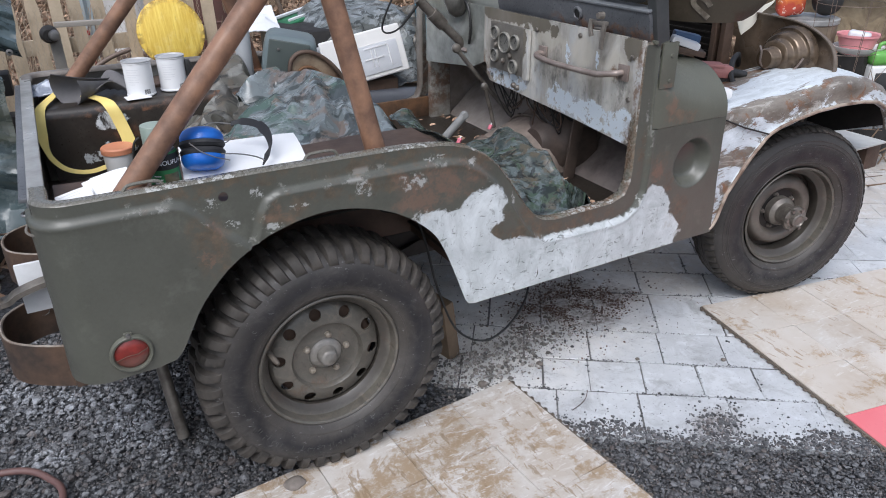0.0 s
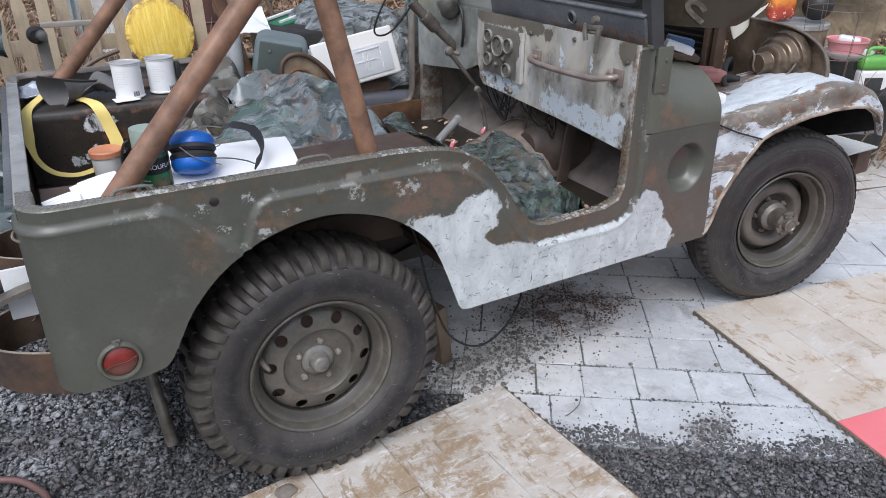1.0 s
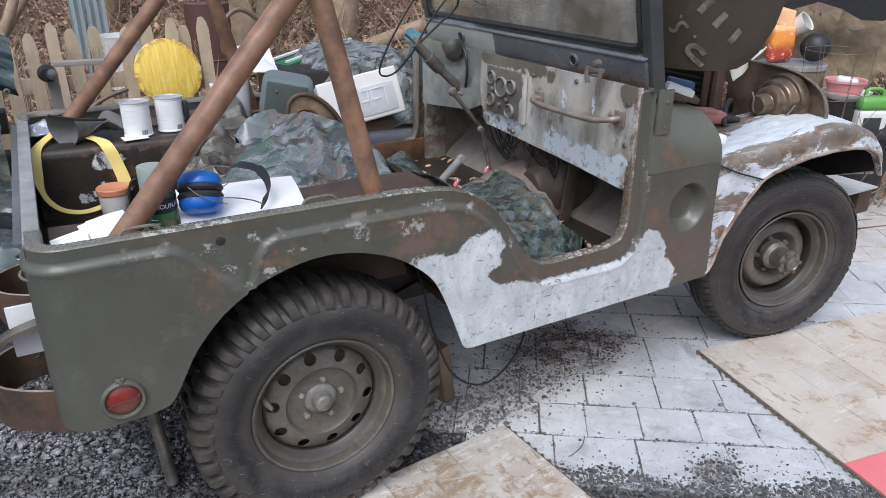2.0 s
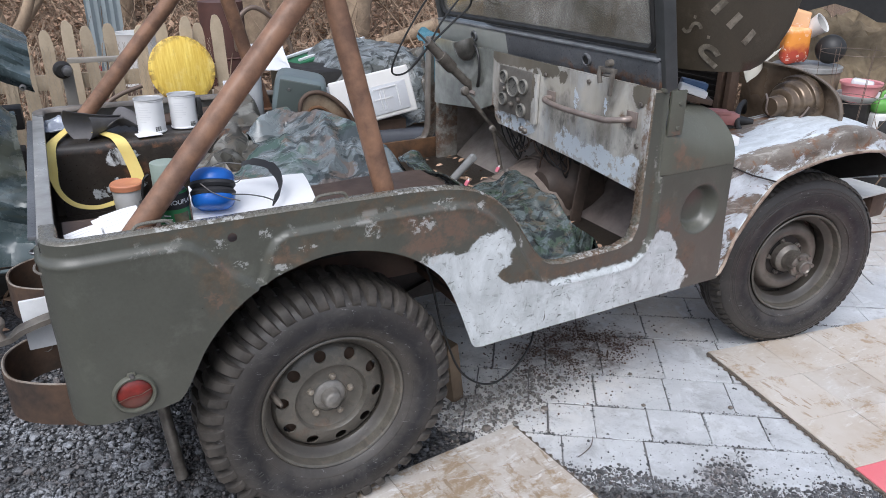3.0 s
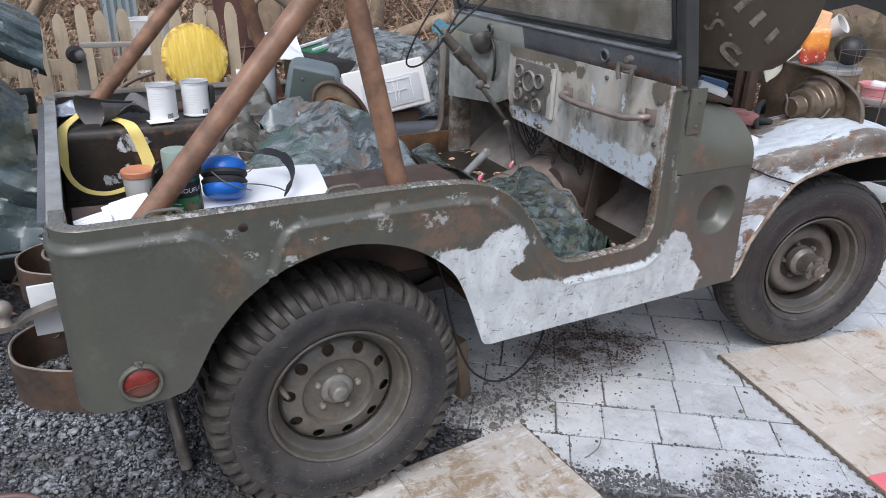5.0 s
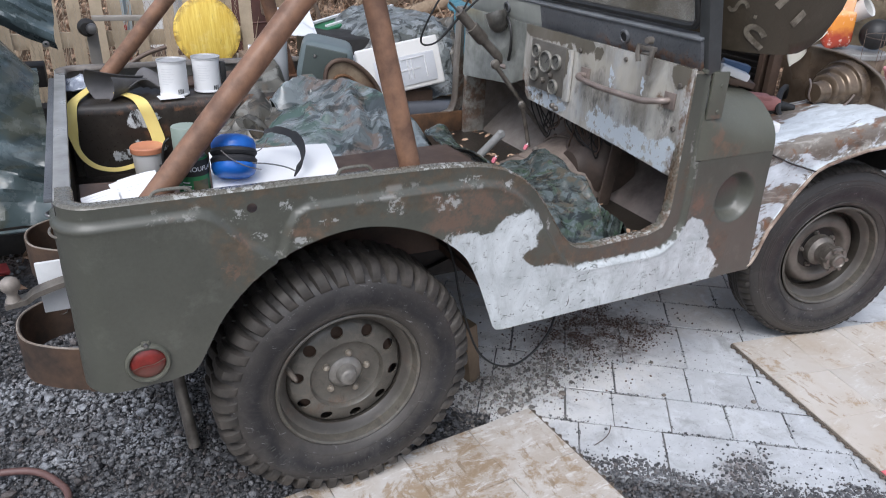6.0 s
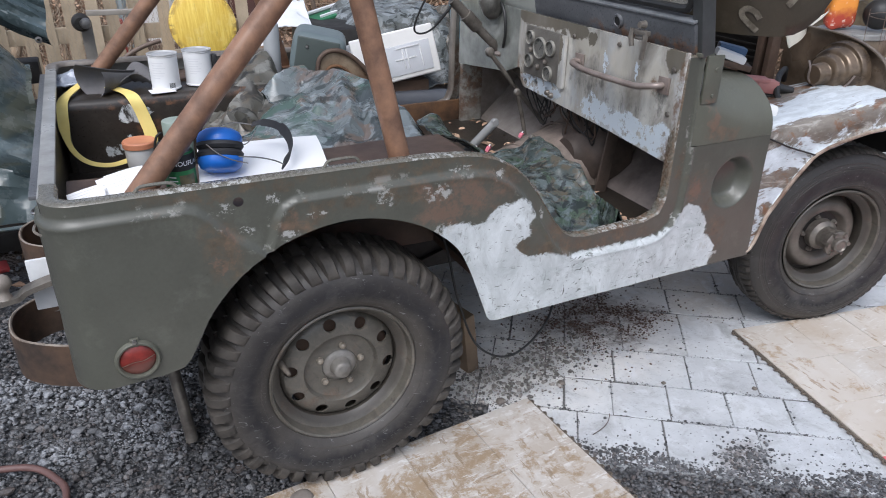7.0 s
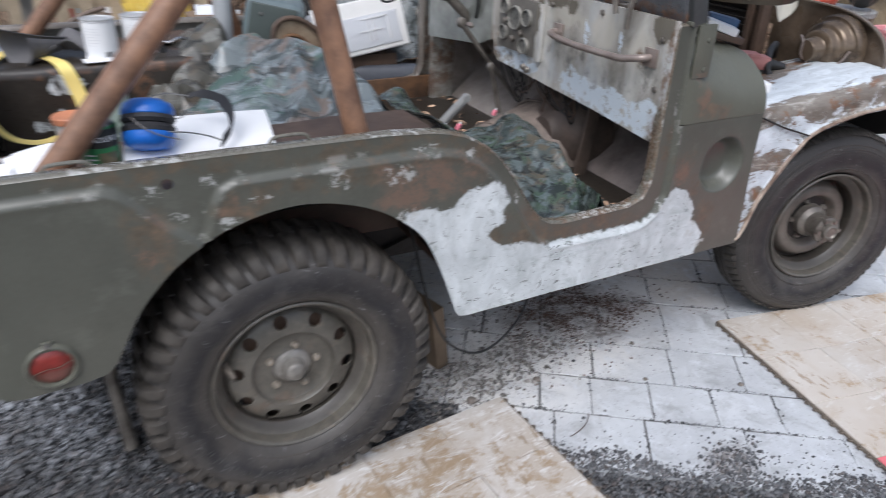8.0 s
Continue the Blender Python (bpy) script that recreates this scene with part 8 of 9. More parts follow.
tagged(finish(box((0.06, 0.05, 0.035), pose(1.535, 0.105, 0.965, 0, 0, -20), 0.010), "crumpled_paper", M_CARD), "crumpled white paper on the fender", "paper")
card = panel([(-0.022, 0.012), (0.030, -0.052), (0.062, -0.030), (0.205, 0.082), (0.085, 0.036), (0.03, 0.02)], 0.012, lambda u, v: np.stack([u, 0.03 * v + 0.006 * np.sin(u * 60), v], -1))
card_ob = tagged(finish(thicken(card, (0, 0.003, 0)), "cream_card", surface("cream_card", (0.78, 0.75, 0.66), (0.66, 0.62, 0.52), 0.7)), "folded cream card standing in the engine bay", "card")
card_ob.matrix_world = pose(2.020, 0.48, 1.117)

# pale lettering on the folded hood, upside down to us; its digits are plain bars
M_STENCIL = surface("worn_cream_stencil_paint", (0.20, 0.176, 0.138), (0.060, 0.049, 0.034), 0.55, 0.0, 24, 90, contrast=2.4)


def on_hood(y, z, push=0.0028):
    """A place on the near shoulder of the folded hood; y counts along the skirt from its rear bend."""
    if y > 0.314:
        x, yy = 1.50 + (y - 0.314), 0.0
        n = Vector((0, -1, 0))
    else:
        a = math.pi / 2 * (1 - y / 0.314)
        x, yy = 1.50 - 0.20 * math.sin(a), 0.20 - 0.20 * math.cos(a)
        n = Vector((-math.sin(a), -math.cos(a), 0))
    return Vector((x - 0.13 * (z - 1.22), yy, z)) + n * push


def stroke(points, wide=0.011):
    own = bmesh.new()
    line = smooth_path([(a, b, 0) for a, b in points], 7)
    rows = []
    for i, p in enumerate(line):
        d = (line[min(i + 1, len(line) - 1)] - line[max(i - 1, 0)]).normalized()
        s = Vector((-d.y, d.x, 0)) * wide
        rows.append([own.verts.new(on_hood((p + s).x, (p + s).y)), own.verts.new(on_hood((p - s).x, (p - s).y))])
    for a, b in zip(rows, rows[1:]):
        own.faces.new((a[0], a[1], b[1], b[0]))
    return own


part("letter_s", stroke([(0.050, 1.356), (0.060, 1.346), (0.072, 1.350), (0.078, 1.362), (0.088, 1.373), (0.102, 1.371), (0.110, 1.358)], 0.0055), M_STENCIL, hood_ob, "cream stencilled letter S", 0)
part("full_stop", stroke([(0.128, 1.334), (0.137, 1.332)], 0.005), M_STENCIL, hood_ob, "", 0)
part("full_stop", stroke([(0.085, 1.394), (0.093, 1.392)], 0.005), M_STENCIL, hood_ob, "", 0)
for pts in ([(0.240, 1.315), (0.276, 1.354)], [(0.189, 1.366), (0.225, 1.405)], [(0.142, 1.408), (0.178, 1.447)]):
    part("paint_bar", stroke(pts, 0.0105), M_STENCIL, hood_ob, "worn cream painted bar", 0)
part("letter_u", stroke([(0.160, 1.240), (0.134, 1.262), (0.116, 1.280), (0.114, 1.296), (0.130, 1.304), (0.152, 1.294), (0.165, 1.276)], 0.0085), M_STENCIL, hood_ob, "smudged cream stencilled letter U", 0)

# pink tags, rag and leaves in the footwell
M_PINK = surface("pink_plastic", (0.80, 0.24, 0.30), (0.65, 0.17, 0.22), 0.5)
for x, y, z in ((0.616, 0.455, 0.838), (0.668, 0.455, 0.836), (0.886, 0.60, 0.815)):
    tg = thing("pink_clip", "small pink plastic clip on the floor", "clip", pose(x, y, z, 20, 10, 40), "pink clips")
    part("clip_body", box((0.019, 0.013, 0.020), None, 0.004), M_PINK, tg)
    part("clip_tip", box((0.004, 0.005, 0.008), pose(0, 0, 0.013), 0.001), M_WHITEPLASTIC, tg)

# ---- beyond the jeep: fence, heaps, woods ----
M_PICKET = surface("weathered_fence_wood", (0.62, 0.51, 0.37), (0.30, 0.235, 0.16), 0.85, 0.0, 5, 90, pieces=0.15)
M_WIRE = surface("rusty_mesh_wire", (0.46, 0.40, 0.31), (0.30, 0.25, 0.18), 0.6, 0.1, 20, 80)
fence = thing("picket_fence", "weathered rounded picket fence with wire mesh", "fence", pose(-0.62, 3.05, 0))


def picket(seed):
    r = random.Random(seed)
    w, h = 0.066, 1.19 + r.uniform(-0.03, 0.03)
    pts = [(-w / 2, 0.0), (w / 2, 0.0), (w / 2, h - 0.075), (w * 0.42, h - 0.03), (w * 0.22, h - 0.004), (0, h), (-w * 0.22, h - 0.004), (-w * 0.42, h - 0.03), (-w / 2, h - 0.075)]
    own = bmesh.new()
    own.faces.new([own.verts.new((x + r.uniform(-.003, .003), 0, z)) for x, z in pts])
    return thicken(own, (0, 0.02, 0))


for k in range(23):
    p = part("picket", picket(k), M_PICKET, fence, "", 30)
    p.matrix_local = pose(-1.6 + 0.120 * k, 0, -0.02, random.Random(k).uniform(-1.5, 1.5), random.Random(k + 50).uniform(-1.8, 1.8), 0)
for z in (0.35, 0.86):
    part("fence_rail", box((2.8, 0.035, 0.085), pose(-0.35, 0.038, z), 0.004), M_PICKET, fence)
wires = bmesh.new()
for k in range(0, 93):
    for s in (1, -1):
        pts = []
        for j in range(22):
            z = 0.35 + 0.034 * j
            pts.append((-1.6 + 0.03 * k + (0.015 if (j % 2 == 0) == (s > 0) else 0.0), -0.006, z))
        if -1.7 < pts[0][0] < 1.0:
            tube(pts, 0.0013, 3, bm=wires, caps=False)
ob = part("wire_mesh", wires, M_WIRE, fence, "rusty diamond wire mesh", 0)
ob["kind"] = "stuff"

# bench grinder on a post by the fence
post = thing("bench_grinder", "old bench grinder on a pale wooden post", "grinder", pose(-0.47, 2.62, 0))
M_POST = surface("pale_grey_wood", (0.36, 0.33, 0.29), (0.22, 0.20, 0.17), 0.8, 0.0, 6, 90)
part("post", box((0.055, 0.06, 1.02), pose(0, 0, 0.49), 0.006), M_POST, post)
part("wheel", lathe([(0, -0.05), (0.03, -0.05), (0.040, -0.035), (0.045, 0), (0.040, 0.02), (0, 0.02)], 24, pose(-0.02, -0.045, 1.0)), M_DARK, post)
part("motor", lathe([(0, -0.09), (0.022, -0.085), (0.028, -0.05)], 18, pose(0.0, -0.04, 1.0)), M_STEEL, post)
part("arm", box((0.28, 0.05, 0.024), pose(0.15, 0, 1.035, 0, 1, 0), 0.004), M_POST, post)
M_REDPAINT = surface("red_paint", (0.32, 0.035, 0.03), (0.22, 0.025, 0.02), 0.5)
rp = tagged(finish(box((0.07, 0.05, 0.95), pose(-0.30, 3.35, 0.42), 0.006), "red_stake", M_REDPAINT), "red painted stake behind the fence", "stake")

# yellow disc on a crate
def yellow_wood():
    """Brushed yellow paint with darker streaks down the grain and rust-brown chips at the rim."""
    m, t, s, vec = start("yellow_painted_plywood")
    down = node(t, "ShaderNodeMapping", {"Vector": vec, "Scale": (9.0, 1.0, 0.8)}).outputs[0]
    col = blend(t, ramp(t, noise_of(t, down, 6, 6, 0.7), 0.36, 0.66), (0.66, 0.42, 0.05), (0.86, 0.66, 0.14))
    col = blend(t, maths(t, "MULTIPLY", ramp(t, noise_of(t, vec, 9, 6, 0.7), 0.52, 0.70), 0.5), col, (0.88, 0.74, 0.30))
    q = node(t, "ShaderNodeSeparateXYZ", {0: vec}).outputs
    rad = maths(t, "SQRT", maths(t, "ADD", maths(t, "MULTIPLY", q[0], q[0]), maths(t, "MULTIPLY", q[2], q[2])))
    rim = both(t, ramp(t, rad, 0.160, 0.194), ramp(t, noise_of(t, vec, 26, 6, 0.7), 0.46, 0.54))
    drip = both(t, ramp(t, noise_of(t, down, 9, 5, 0.7), 0.60, 0.68), ramp(t, noise_of(t, vec, 7, 4), 0.45, 0.6))
    col = blend(t, maths(t, "MULTIPLY", either(t, rim, maths(t, "MULTIPLY", drip, 0.6)), 0.85), col, (0.24, 0.12, 0.035))
    t.links.new(col, s.inputs["Base Color"])
    s.inputs["Roughness"].default_value = 0.55
    bump(t, s, noise_of(t, down, 12, 5), 0.2, 0.002)
    return m


M_YELLOW = yellow_wood()
crate = thing("wooden_crate", "weathered wooden crate behind the jeep", "crate", pose(0.16, 3.12, 0))
for k in range(5):
    part("slat", box((0.62, 0.02, 0.125), pose(0, -0.20, 0.065 + 0.137 * k), 0.004), M_PICKET, crate)
    part("slat", box((0.02, 0.40, 0.125), pose(-0.31, 0.01, 0.065 + 0.137 * k), 0.004), M_PICKET, crate)
part("crate_top", box((0.64, 0.44, 0.02), pose(0, 0, 0.69), 0.004), M_PICKET, crate)
disc = thing("yellow_disc", "round yellow painted plywood disc leaning upright", "disc", pose(0.150, 2.96, 0.898, -12, 0, 8))
part("plate", lathe([(0, -0.010), (0.186, -0.010), (0.194, -0.006), (0.196, 0.0), (0.192, 0.010), (0, 0.010)], 56), M_YELLOW, disc)
# bent pipes and white sheets round the crate
M_BENTPIPE = surface("brown_grey_bent_pipe", (0.22, 0.16, 0.125), (0.12, 0.09, 0.07), 0.5, 0.2)
ob = finish(tube(smooth_path([(-0.38, 2.2, 0.0), (-0.38, 2.2, 0.72), (-0.35, 2.2, 0.86), (-0.27, 2.22, 0.915), (-0.16, 2.25, 0.945)], 7), 0.011, 10), "bent_pipe", M_BENTPIPE)
tagged(ob, "bent brown pipe standing behind the jeep", "pipe")
ob = finish(tube(smooth_path([(0.42, 2.4, 0.0), (0.40, 2.4, 0.95), (0.36, 2.4, 1.08), (0.38, 2.4, 1.22), (0.48, 2.4, 1.28), (0.62, 2.42, 1.15), (0.68, 2.42, 0.9), (0.70, 2.42, 0.0)], 7), 0.013, 10), "bent_pipe", M_BENTPIPE)
tagged(ob, "bent tube frame standing behind the jeep", "pipe")
crate2 = thing("junk_table", "rough plank table loaded with junk", "table", pose(0.85, 2.15, 0))
for k in range(4):
    part("plank", box((1.50, 0.20, 0.03), pose(0, -0.33 + 0.215 * k, 0.76), 0.004), M_PICKET, crate2)
for x in (-0.68, 0.68):
    for y in (-0.36, 0.30):
        part("leg", box((0.07, 0.07, 0.745), pose(x, y, 0.3725), 0.005), M_PICKET, crate2)
M_WHITESHEET = surface("white_plastic_sheet", (0.74, 0.75, 0.77), (0.60, 0.61, 0.63), 0.45, 0.0, 6, 60)
for pts, z, s in (([(0.16, 1.90), (0.34, 1.88), (0.38, 2.02), (0.20, 2.06)], 0.90, 1.0), ([(0.30, 1.98), (0.52, 1.96), (0.54, 2.16), (0.34, 2.18)], 1.00, 4.0)):
    cloth("plastic_sheet", pts, lambda x, y, z=z: z + 0.5 * (y - 1.95), 0.02, 9, s, M_WHITESHEET, "crumpled white plastic sheet on the junk table", "sheet", 0.02)
own = box((0.24, 0.24, 0.16), pose(0.28, 2.02, 0.855), 0.02)
tagged(finish(own, "cardboard_box", surface("brown_cardboard", (0.25, 0.17, 0.11), (0.17, 0.115, 0.075), 0.8)), "brown cardboard box on the junk table", "box")

# heap under a grey tarp, with white battens and a green crate lid
def heap(x, y):
    return 0.77 + 0.33 * smooth01(np.array((x - 0.38) / 0.45)).item() * smooth01(np.array((y - 1.62) / 0.28)).item() - 0.10 * max(0, (x - 1.10) / 0.2)


cloth("bark_print_tarp", [(0.36, 1.66), (0.75, 1.62), (1.18, 1.62), (1.24, 1.80), (1.22, 2.15), (0.90, 2.35), (0.55, 2.30), (0.36, 2.0)], heap, 0.026, 5.0, 21.0, M_CAMO_GREY, "grey bark-print tarp over a heap behind the jeep", step=0.018)
core = tagged(finish(box((0.66, 0.46, 0.24), pose(0.82, 2.05, 0.90), 0.03), "storage_chest", M_DARK), "dark storage chest beneath the bark-print tarp", "chest")
M_BLUETARP = surface("blue_plastic_tarp", (0.10, 0.25, 0.31), (0.05, 0.14, 0.18), 0.4, 0.0, 9, 80, bumpy=0.3, depth=0.01)
cloth("blue_tarp", [(1.13, 1.60), (1.25, 1.58), (1.30, 1.75), (1.22, 1.90), (1.14, 1.80)], lambda x, y: at_heights(((1.55, 0.72), (1.62, 0.85), (1.72, 1.15), (1.9, 1.18)), y), 0.015, 12, 2.0, M_BLUETARP, "strip of blue plastic tarp hanging from the heap", "tarp", 0.012)
bat = thing("white_battens", "white battens lying on a green lid", "battens", pose(0.70, 2.28, 1.045, 0, -8, 24))
part("batten", box((0.70, 0.022, 0.012), pose(0, 0, 0.012), 0.002), M_WHITEBAR, bat)
part("batten", box((0.50, 0.016, 0.012), pose(0.12, -0.09, 0.004), 0.002), M_WHITEBAR, bat)
M_GREENLID = surface("green_plastic", (0.03, 0.17, 0.075), (0.02, 0.11, 0.05), 0.4)
part("green_lid", box((0.36, 0.20, 0.018), pose(0.02, -0.03, -0.010), 0.008), M_GREENLID, bat)

# clear storage bin and dark cushion on the far side of the jeep
m, t, s, vec = start("milky_clear_plastic")
s.inputs["Base Color"].default_value = (0.78, 0.80, 0.84, 1)
s.inputs["Roughness"].default_value = 0.3
s.inputs["Transmission Weight"].default_value = 0.35
bump(t, s, noise_of(t, vec, 20, 3), 0.1, 0.003)
M_MILKY = m
bin_ob = thing("storage_bin", "milky clear plastic storage bin lying tilted", "storage bin", pose(0.812, 1.68, 0.898, -14, -9, -2))
part("bin_body", box((0.37, 0.20, 0.20), pose(0, 0.02, 0), 0.02, None, 3), M_MILKY, bin_ob)
part("bin_rim", box((0.41, 0.022, 0.225), pose(0, -0.085, 0), 0.012, None, 3), M_WHITEPLASTIC, bin_ob)
part("bin_panel", box((0.30, 0.006, 0.135), pose(0.02, -0.098, -0.022), 0.008), M_MILKY, bin_ob)
for size, x, z in (((0.006, 0.006, 0.09), 0.03, -0.02), ((0.006, 0.006, 0.09), 0.05, -0.02), ((0.10, 0.006, 0.006), 0.04, -0.02), ((0.006, 0.006, 0.10), 0.12, -0.02), ((0.12, 0.006, 0.005), 0.06, 0.03)):
    part("moulded_rib", box(size, pose(x, -0.102, z), 0.001), M_PRINT, bin_ob)
part("contents", box((0.16, 0.03, 0.10), pose(-0.06, -0.075, -0.04), 0.01), surface("peach_paper", (0.60, 0.40, 0.32), (0.5, 0.33, 0.27), 0.7), bin_ob)
M_CUSHION = surface("slate_grey_vinyl", (0.105, 0.112, 0.13), (0.07, 0.075, 0.09), 0.45, 0.0, 9, 130)
cush = thing("cushion", "slate grey vinyl cushion with red and white tab", "cushion", pose(1.00, 1.70, 0.675, -6, 4, -8))
part("pad", box((0.46, 0.30, 0.12), pose(0, 0, 0), 0.055, None, 5), M_CUSHION, cush)
for k, mm in enumerate((M_WHITEPLASTIC, M_REDPAINT, M_WHITEPLASTIC)):
    part("tab", box((0.012, 0.06, 0.004), pose(-0.055 + 0.014 * k, -0.07, 0.060), 0.001), mm, cush)
tagged(finish(box((0.50, 0.36, 0.64), pose(1.02, 1.83, 0.29), 0.01), "packing_case", M_RUST), "brown packing case beside the jeep", "case")
tagged(finish(box((0.40, 0.24, 0.80), pose(0.78, 1.72, 0.40), 0.01), "packing_case", M_RUST), "tall brown packing case beside the jeep", "case")
# rolled dark tarp between bin and dash
cloth("camouflage_tarp", [(1.15, 1.58), (1.22, 1.56), (1.30, 1.70), (1.28, 1.95), (1.18, 2.0), (1.14, 1.8)], lambda x, y: 0.72 + 0.35 * smooth01(np.array((y - 1.56) / 0.35)).item(), 0.04, 8, 6.0, M_CAMO_DARK, "dark camouflage tarp sagging beside the jeep", step=0.02)

# dark tarp heap at the tail
def draped(name, x0, x1, profile, rise, amp, scale, seed, material, label, nu=70, nv=60, hem=0.0):
    """A sheet hung over a heap: a side profile (y, z) swept along x, with flat facets between sharp folds."""
    own = bmesh.new()
    rows = []
    prof = resample([Vector(q) for q in profile], 0.01, closed=False)
    for i in range(nu + 1):
        x = x0 + (x1 - x0) * i / nu
        row = []
        for k in range(nv + 1):
            q = prof[min(len(prof) - 1, int(k / nv * (len(prof) - 1)))]
            f = k / nv
            c, d = noise.voronoi(Vector((x * scale, f * 2.2 * scale * 0.5, seed)))[0][:2], fold(x, f * 1.2, seed, scale)
            push = amp * (0.9 * (c[1] - c[0]) + 0.95 * d)
            wave = 0.6 * amp * math.sin(9 * x + 5 * f + seed)
            row.append(own.verts.new((x + 0.4 * amp * noise.noise(Vector((x * 4, f * 4, seed))), q[0] - push - wave, q[1] + rise(x) * (hem + (1 - hem) * f) + 0.6 * push)))
        rows.append(row)
    for a, b in zip(rows, rows[1:]):
        for k in range(nv):
            own.faces.new((a[k], b[k], b[k + 1], a[k + 1]))
    return tagged(finish(thicken(own, (0, 0.003, -0.001)), name, material, smooth=20), label, "tarp")


low_tarp = draped("tarp", -2.1, -0.70, [(1.40, 0.44), (1.46, 0.50), (1.53, 0.56), (1.50, 0.65), (1.54, 0.78), (1.62, 0.90), (1.80, 0.94), (1.92, 0.90)], lambda x: min(0.25, 1.3 * max(0.0, -0.72 - x)), 0.050, 3.4, 31.0, M_TARP_BLUE, "dark blue-green tarp draped over a heap behind the tail")
high_tarp = draped("tarp", -2.1, -0.62, [(2.02, 0.985), (1.99, 1.02), (2.01, 1.10), (2.12, 1.17), (2.4, 1.20)], lambda x: 0.55 * max(0.0, -0.62 - x), 0.040, 3.4, 12.0, M_TARP_BLUE, "dark green tarp corner slung over the heap", 70, 40, 1.0)
for x, z in ((-0.660, 1.030), (-1.05, 1.26)):
    part("eyelet", lathe([(0.006, -0.004), (0.006, 0.004), (0.013, 0.003), (0.014, 0.0), (0.013, -0.003)], 18, pose(x, 1.945, z), None, True), M_STEEL, high_tarp, "steel eyelet")
part("hem", tube(smooth_path([(-2.1, 1.37, 0.445), (-1.6, 1.36, 0.445), (-1.1, 1.365, 0.445), (-0.72, 1.37, 0.442)], 8), 0.008, 8), M_TARP_BLUE, low_tarp)
core = thing("timber_stack", "dark timber stacked beneath the tarps", "timber", pose(-1.35, 2.24, 0))
for k in range(5):
    part("timber", box((1.15, 0.12, 0.10), pose(0.02 * k, 0.02 * (k % 2), 0.05 + 0.20 * k), 0.008), M_DARK, core)
    part("bearer", box((0.10, 0.5, 0.10), pose(-0.35 + 0.2 * (k % 2), 0.10, 0.15 + 0.20 * k), 0.008), M_DARK, core)
M_BRIGHTRED = surface("faded_bright_red_paint", (0.52, 0.075, 0.075), (0.36, 0.05, 0.05), 0.45)
redbar = thing("red_bracket", "flat red metal bracket lying on the gravel", "bracket", pose(-1.02, 1.98, -0.016, 0, 0, 12))
part("arm", box((0.46, 0.04, 0.016), pose(-0.22, 0, 0.022), 0.004), M_BRIGHTRED, redbar)
part("foot", box((0.045, 0.10, 0.022), pose(0.0, 0.03, 0.024), 0.005), M_BRIGHTRED, redbar)

# pipe leaning under the tail, block behind the tyre, hose
ob = finish(tube([(-0.405, 0.42, 0.002), (-0.425, 0.50, 0.30), (-0.44, 0.55, 0.52)], 0.019, 16), "steel_pipe", M_HUB_DIRT)
tagged(ob, "grey steel pipe propped beneath the tail", "pipe")
# the pipe is solid; a black disc paints the shade of its hollow
part("bore", tube([(-0.4048, 0.4192, -0.001), (-0.4052, 0.4208, 0.005)], 0.0150, 16), M_DARK, ob, "black disc standing for the shaded open end")
tagged(finish(box((0.055, 0.26, 0.27), pose(0.558, 0.50, 0.112, 0, -8, 14), 0.008), "wood_block", surface("wet_brown_plank", (0.245, 0.175, 0.112), (0.085, 0.058, 0.038), 0.7)), "brown plank chock standing behind the rear tyre", "chock")
ob = finish(tube(smooth_path([(-1.6, 0.62, 0.02), (-1.2, 0.56, 0.02), (-0.96, 0.505, 0.024), (-0.86, 0.468, 0.024), (-0.80, 0.40, 0.020), (-0.77, 0.31, 0.020), (-0.80, 0.1, 0.02)], 8), 0.011, 10), "garden_hose", surface("dusty_red_brown_hose", (0.16, 0.085, 0.075), (0.10, 0.055, 0.05), 0.5))
tagged(ob, "dusty red-brown hose on the gravel", "hose")

# ---- right-hand background junk ----
back = thing("black_umbrella", "black cloth canopy folded over the bushes", "canopy", pose(4.05, 1.75, 1.40, 0, 0, -30))
own = bmesh.new()
rows = []
for i in range(9):
    rows.append([own.verts.new((0.75 * (k / 10 - 0.5) * (1.1 - 0.3 * i / 8) * 2, -0.10 * math.sin(math.pi * k / 10) - 0.05 * i / 8, -0.22 + 0.10 * i + 0.06 * math.sin(k * 1.3) - 0.15 * (k / 10 - 0.5) ** 2)) for k in range(11)])
for a, b in zip(rows, rows[1:]):
    for k in range(10):
        own.faces.new((a[k], a[k + 1], b[k + 1], b[k]))
part("cloth", thicken(own, (0, 0.004, 0)), M_SEAL, back)
part("pole", tube([(0, 0, -1.4), (0, 0, 0.5)], 0.015, 8), M_STEEL, back)
def printed_bag():
    """Glossy film printed peach above, orange and yellow in the middle, red below."""
    m, t, s, vec = start("orange_red_printed_film")
    z = maths(t, "ADD", node(t, "ShaderNodeSeparateXYZ", {0: vec}).outputs[2], maths(t, "MULTIPLY", maths(t, "SUBTRACT", noise_of(t, vec, 14, 4), 0.5), 0.16))
    col = blend(t, ramp(t, z, 0.07, 0.14), (0.46, 0.075, 0.045), (0.78, 0.30, 0.055))
    col = blend(t, ramp(t, z, 0.20, 0.25), col, (0.80, 0.46, 0.24))
    col = blend(t, maths(t, "MULTIPLY", ramp(t, noise_of(t, vec, 26, 4, 0.6), 0.60, 0.66), 0.7), col, (0.85, 0.74, 0.62))
    t.links.new(col, s.inputs["Base Color"])
    s.inputs["Roughness"].default_value = 0.25
    bump(t, s, noise_of(t, vec, 30, 3), 0.4, 0.006)
    return m


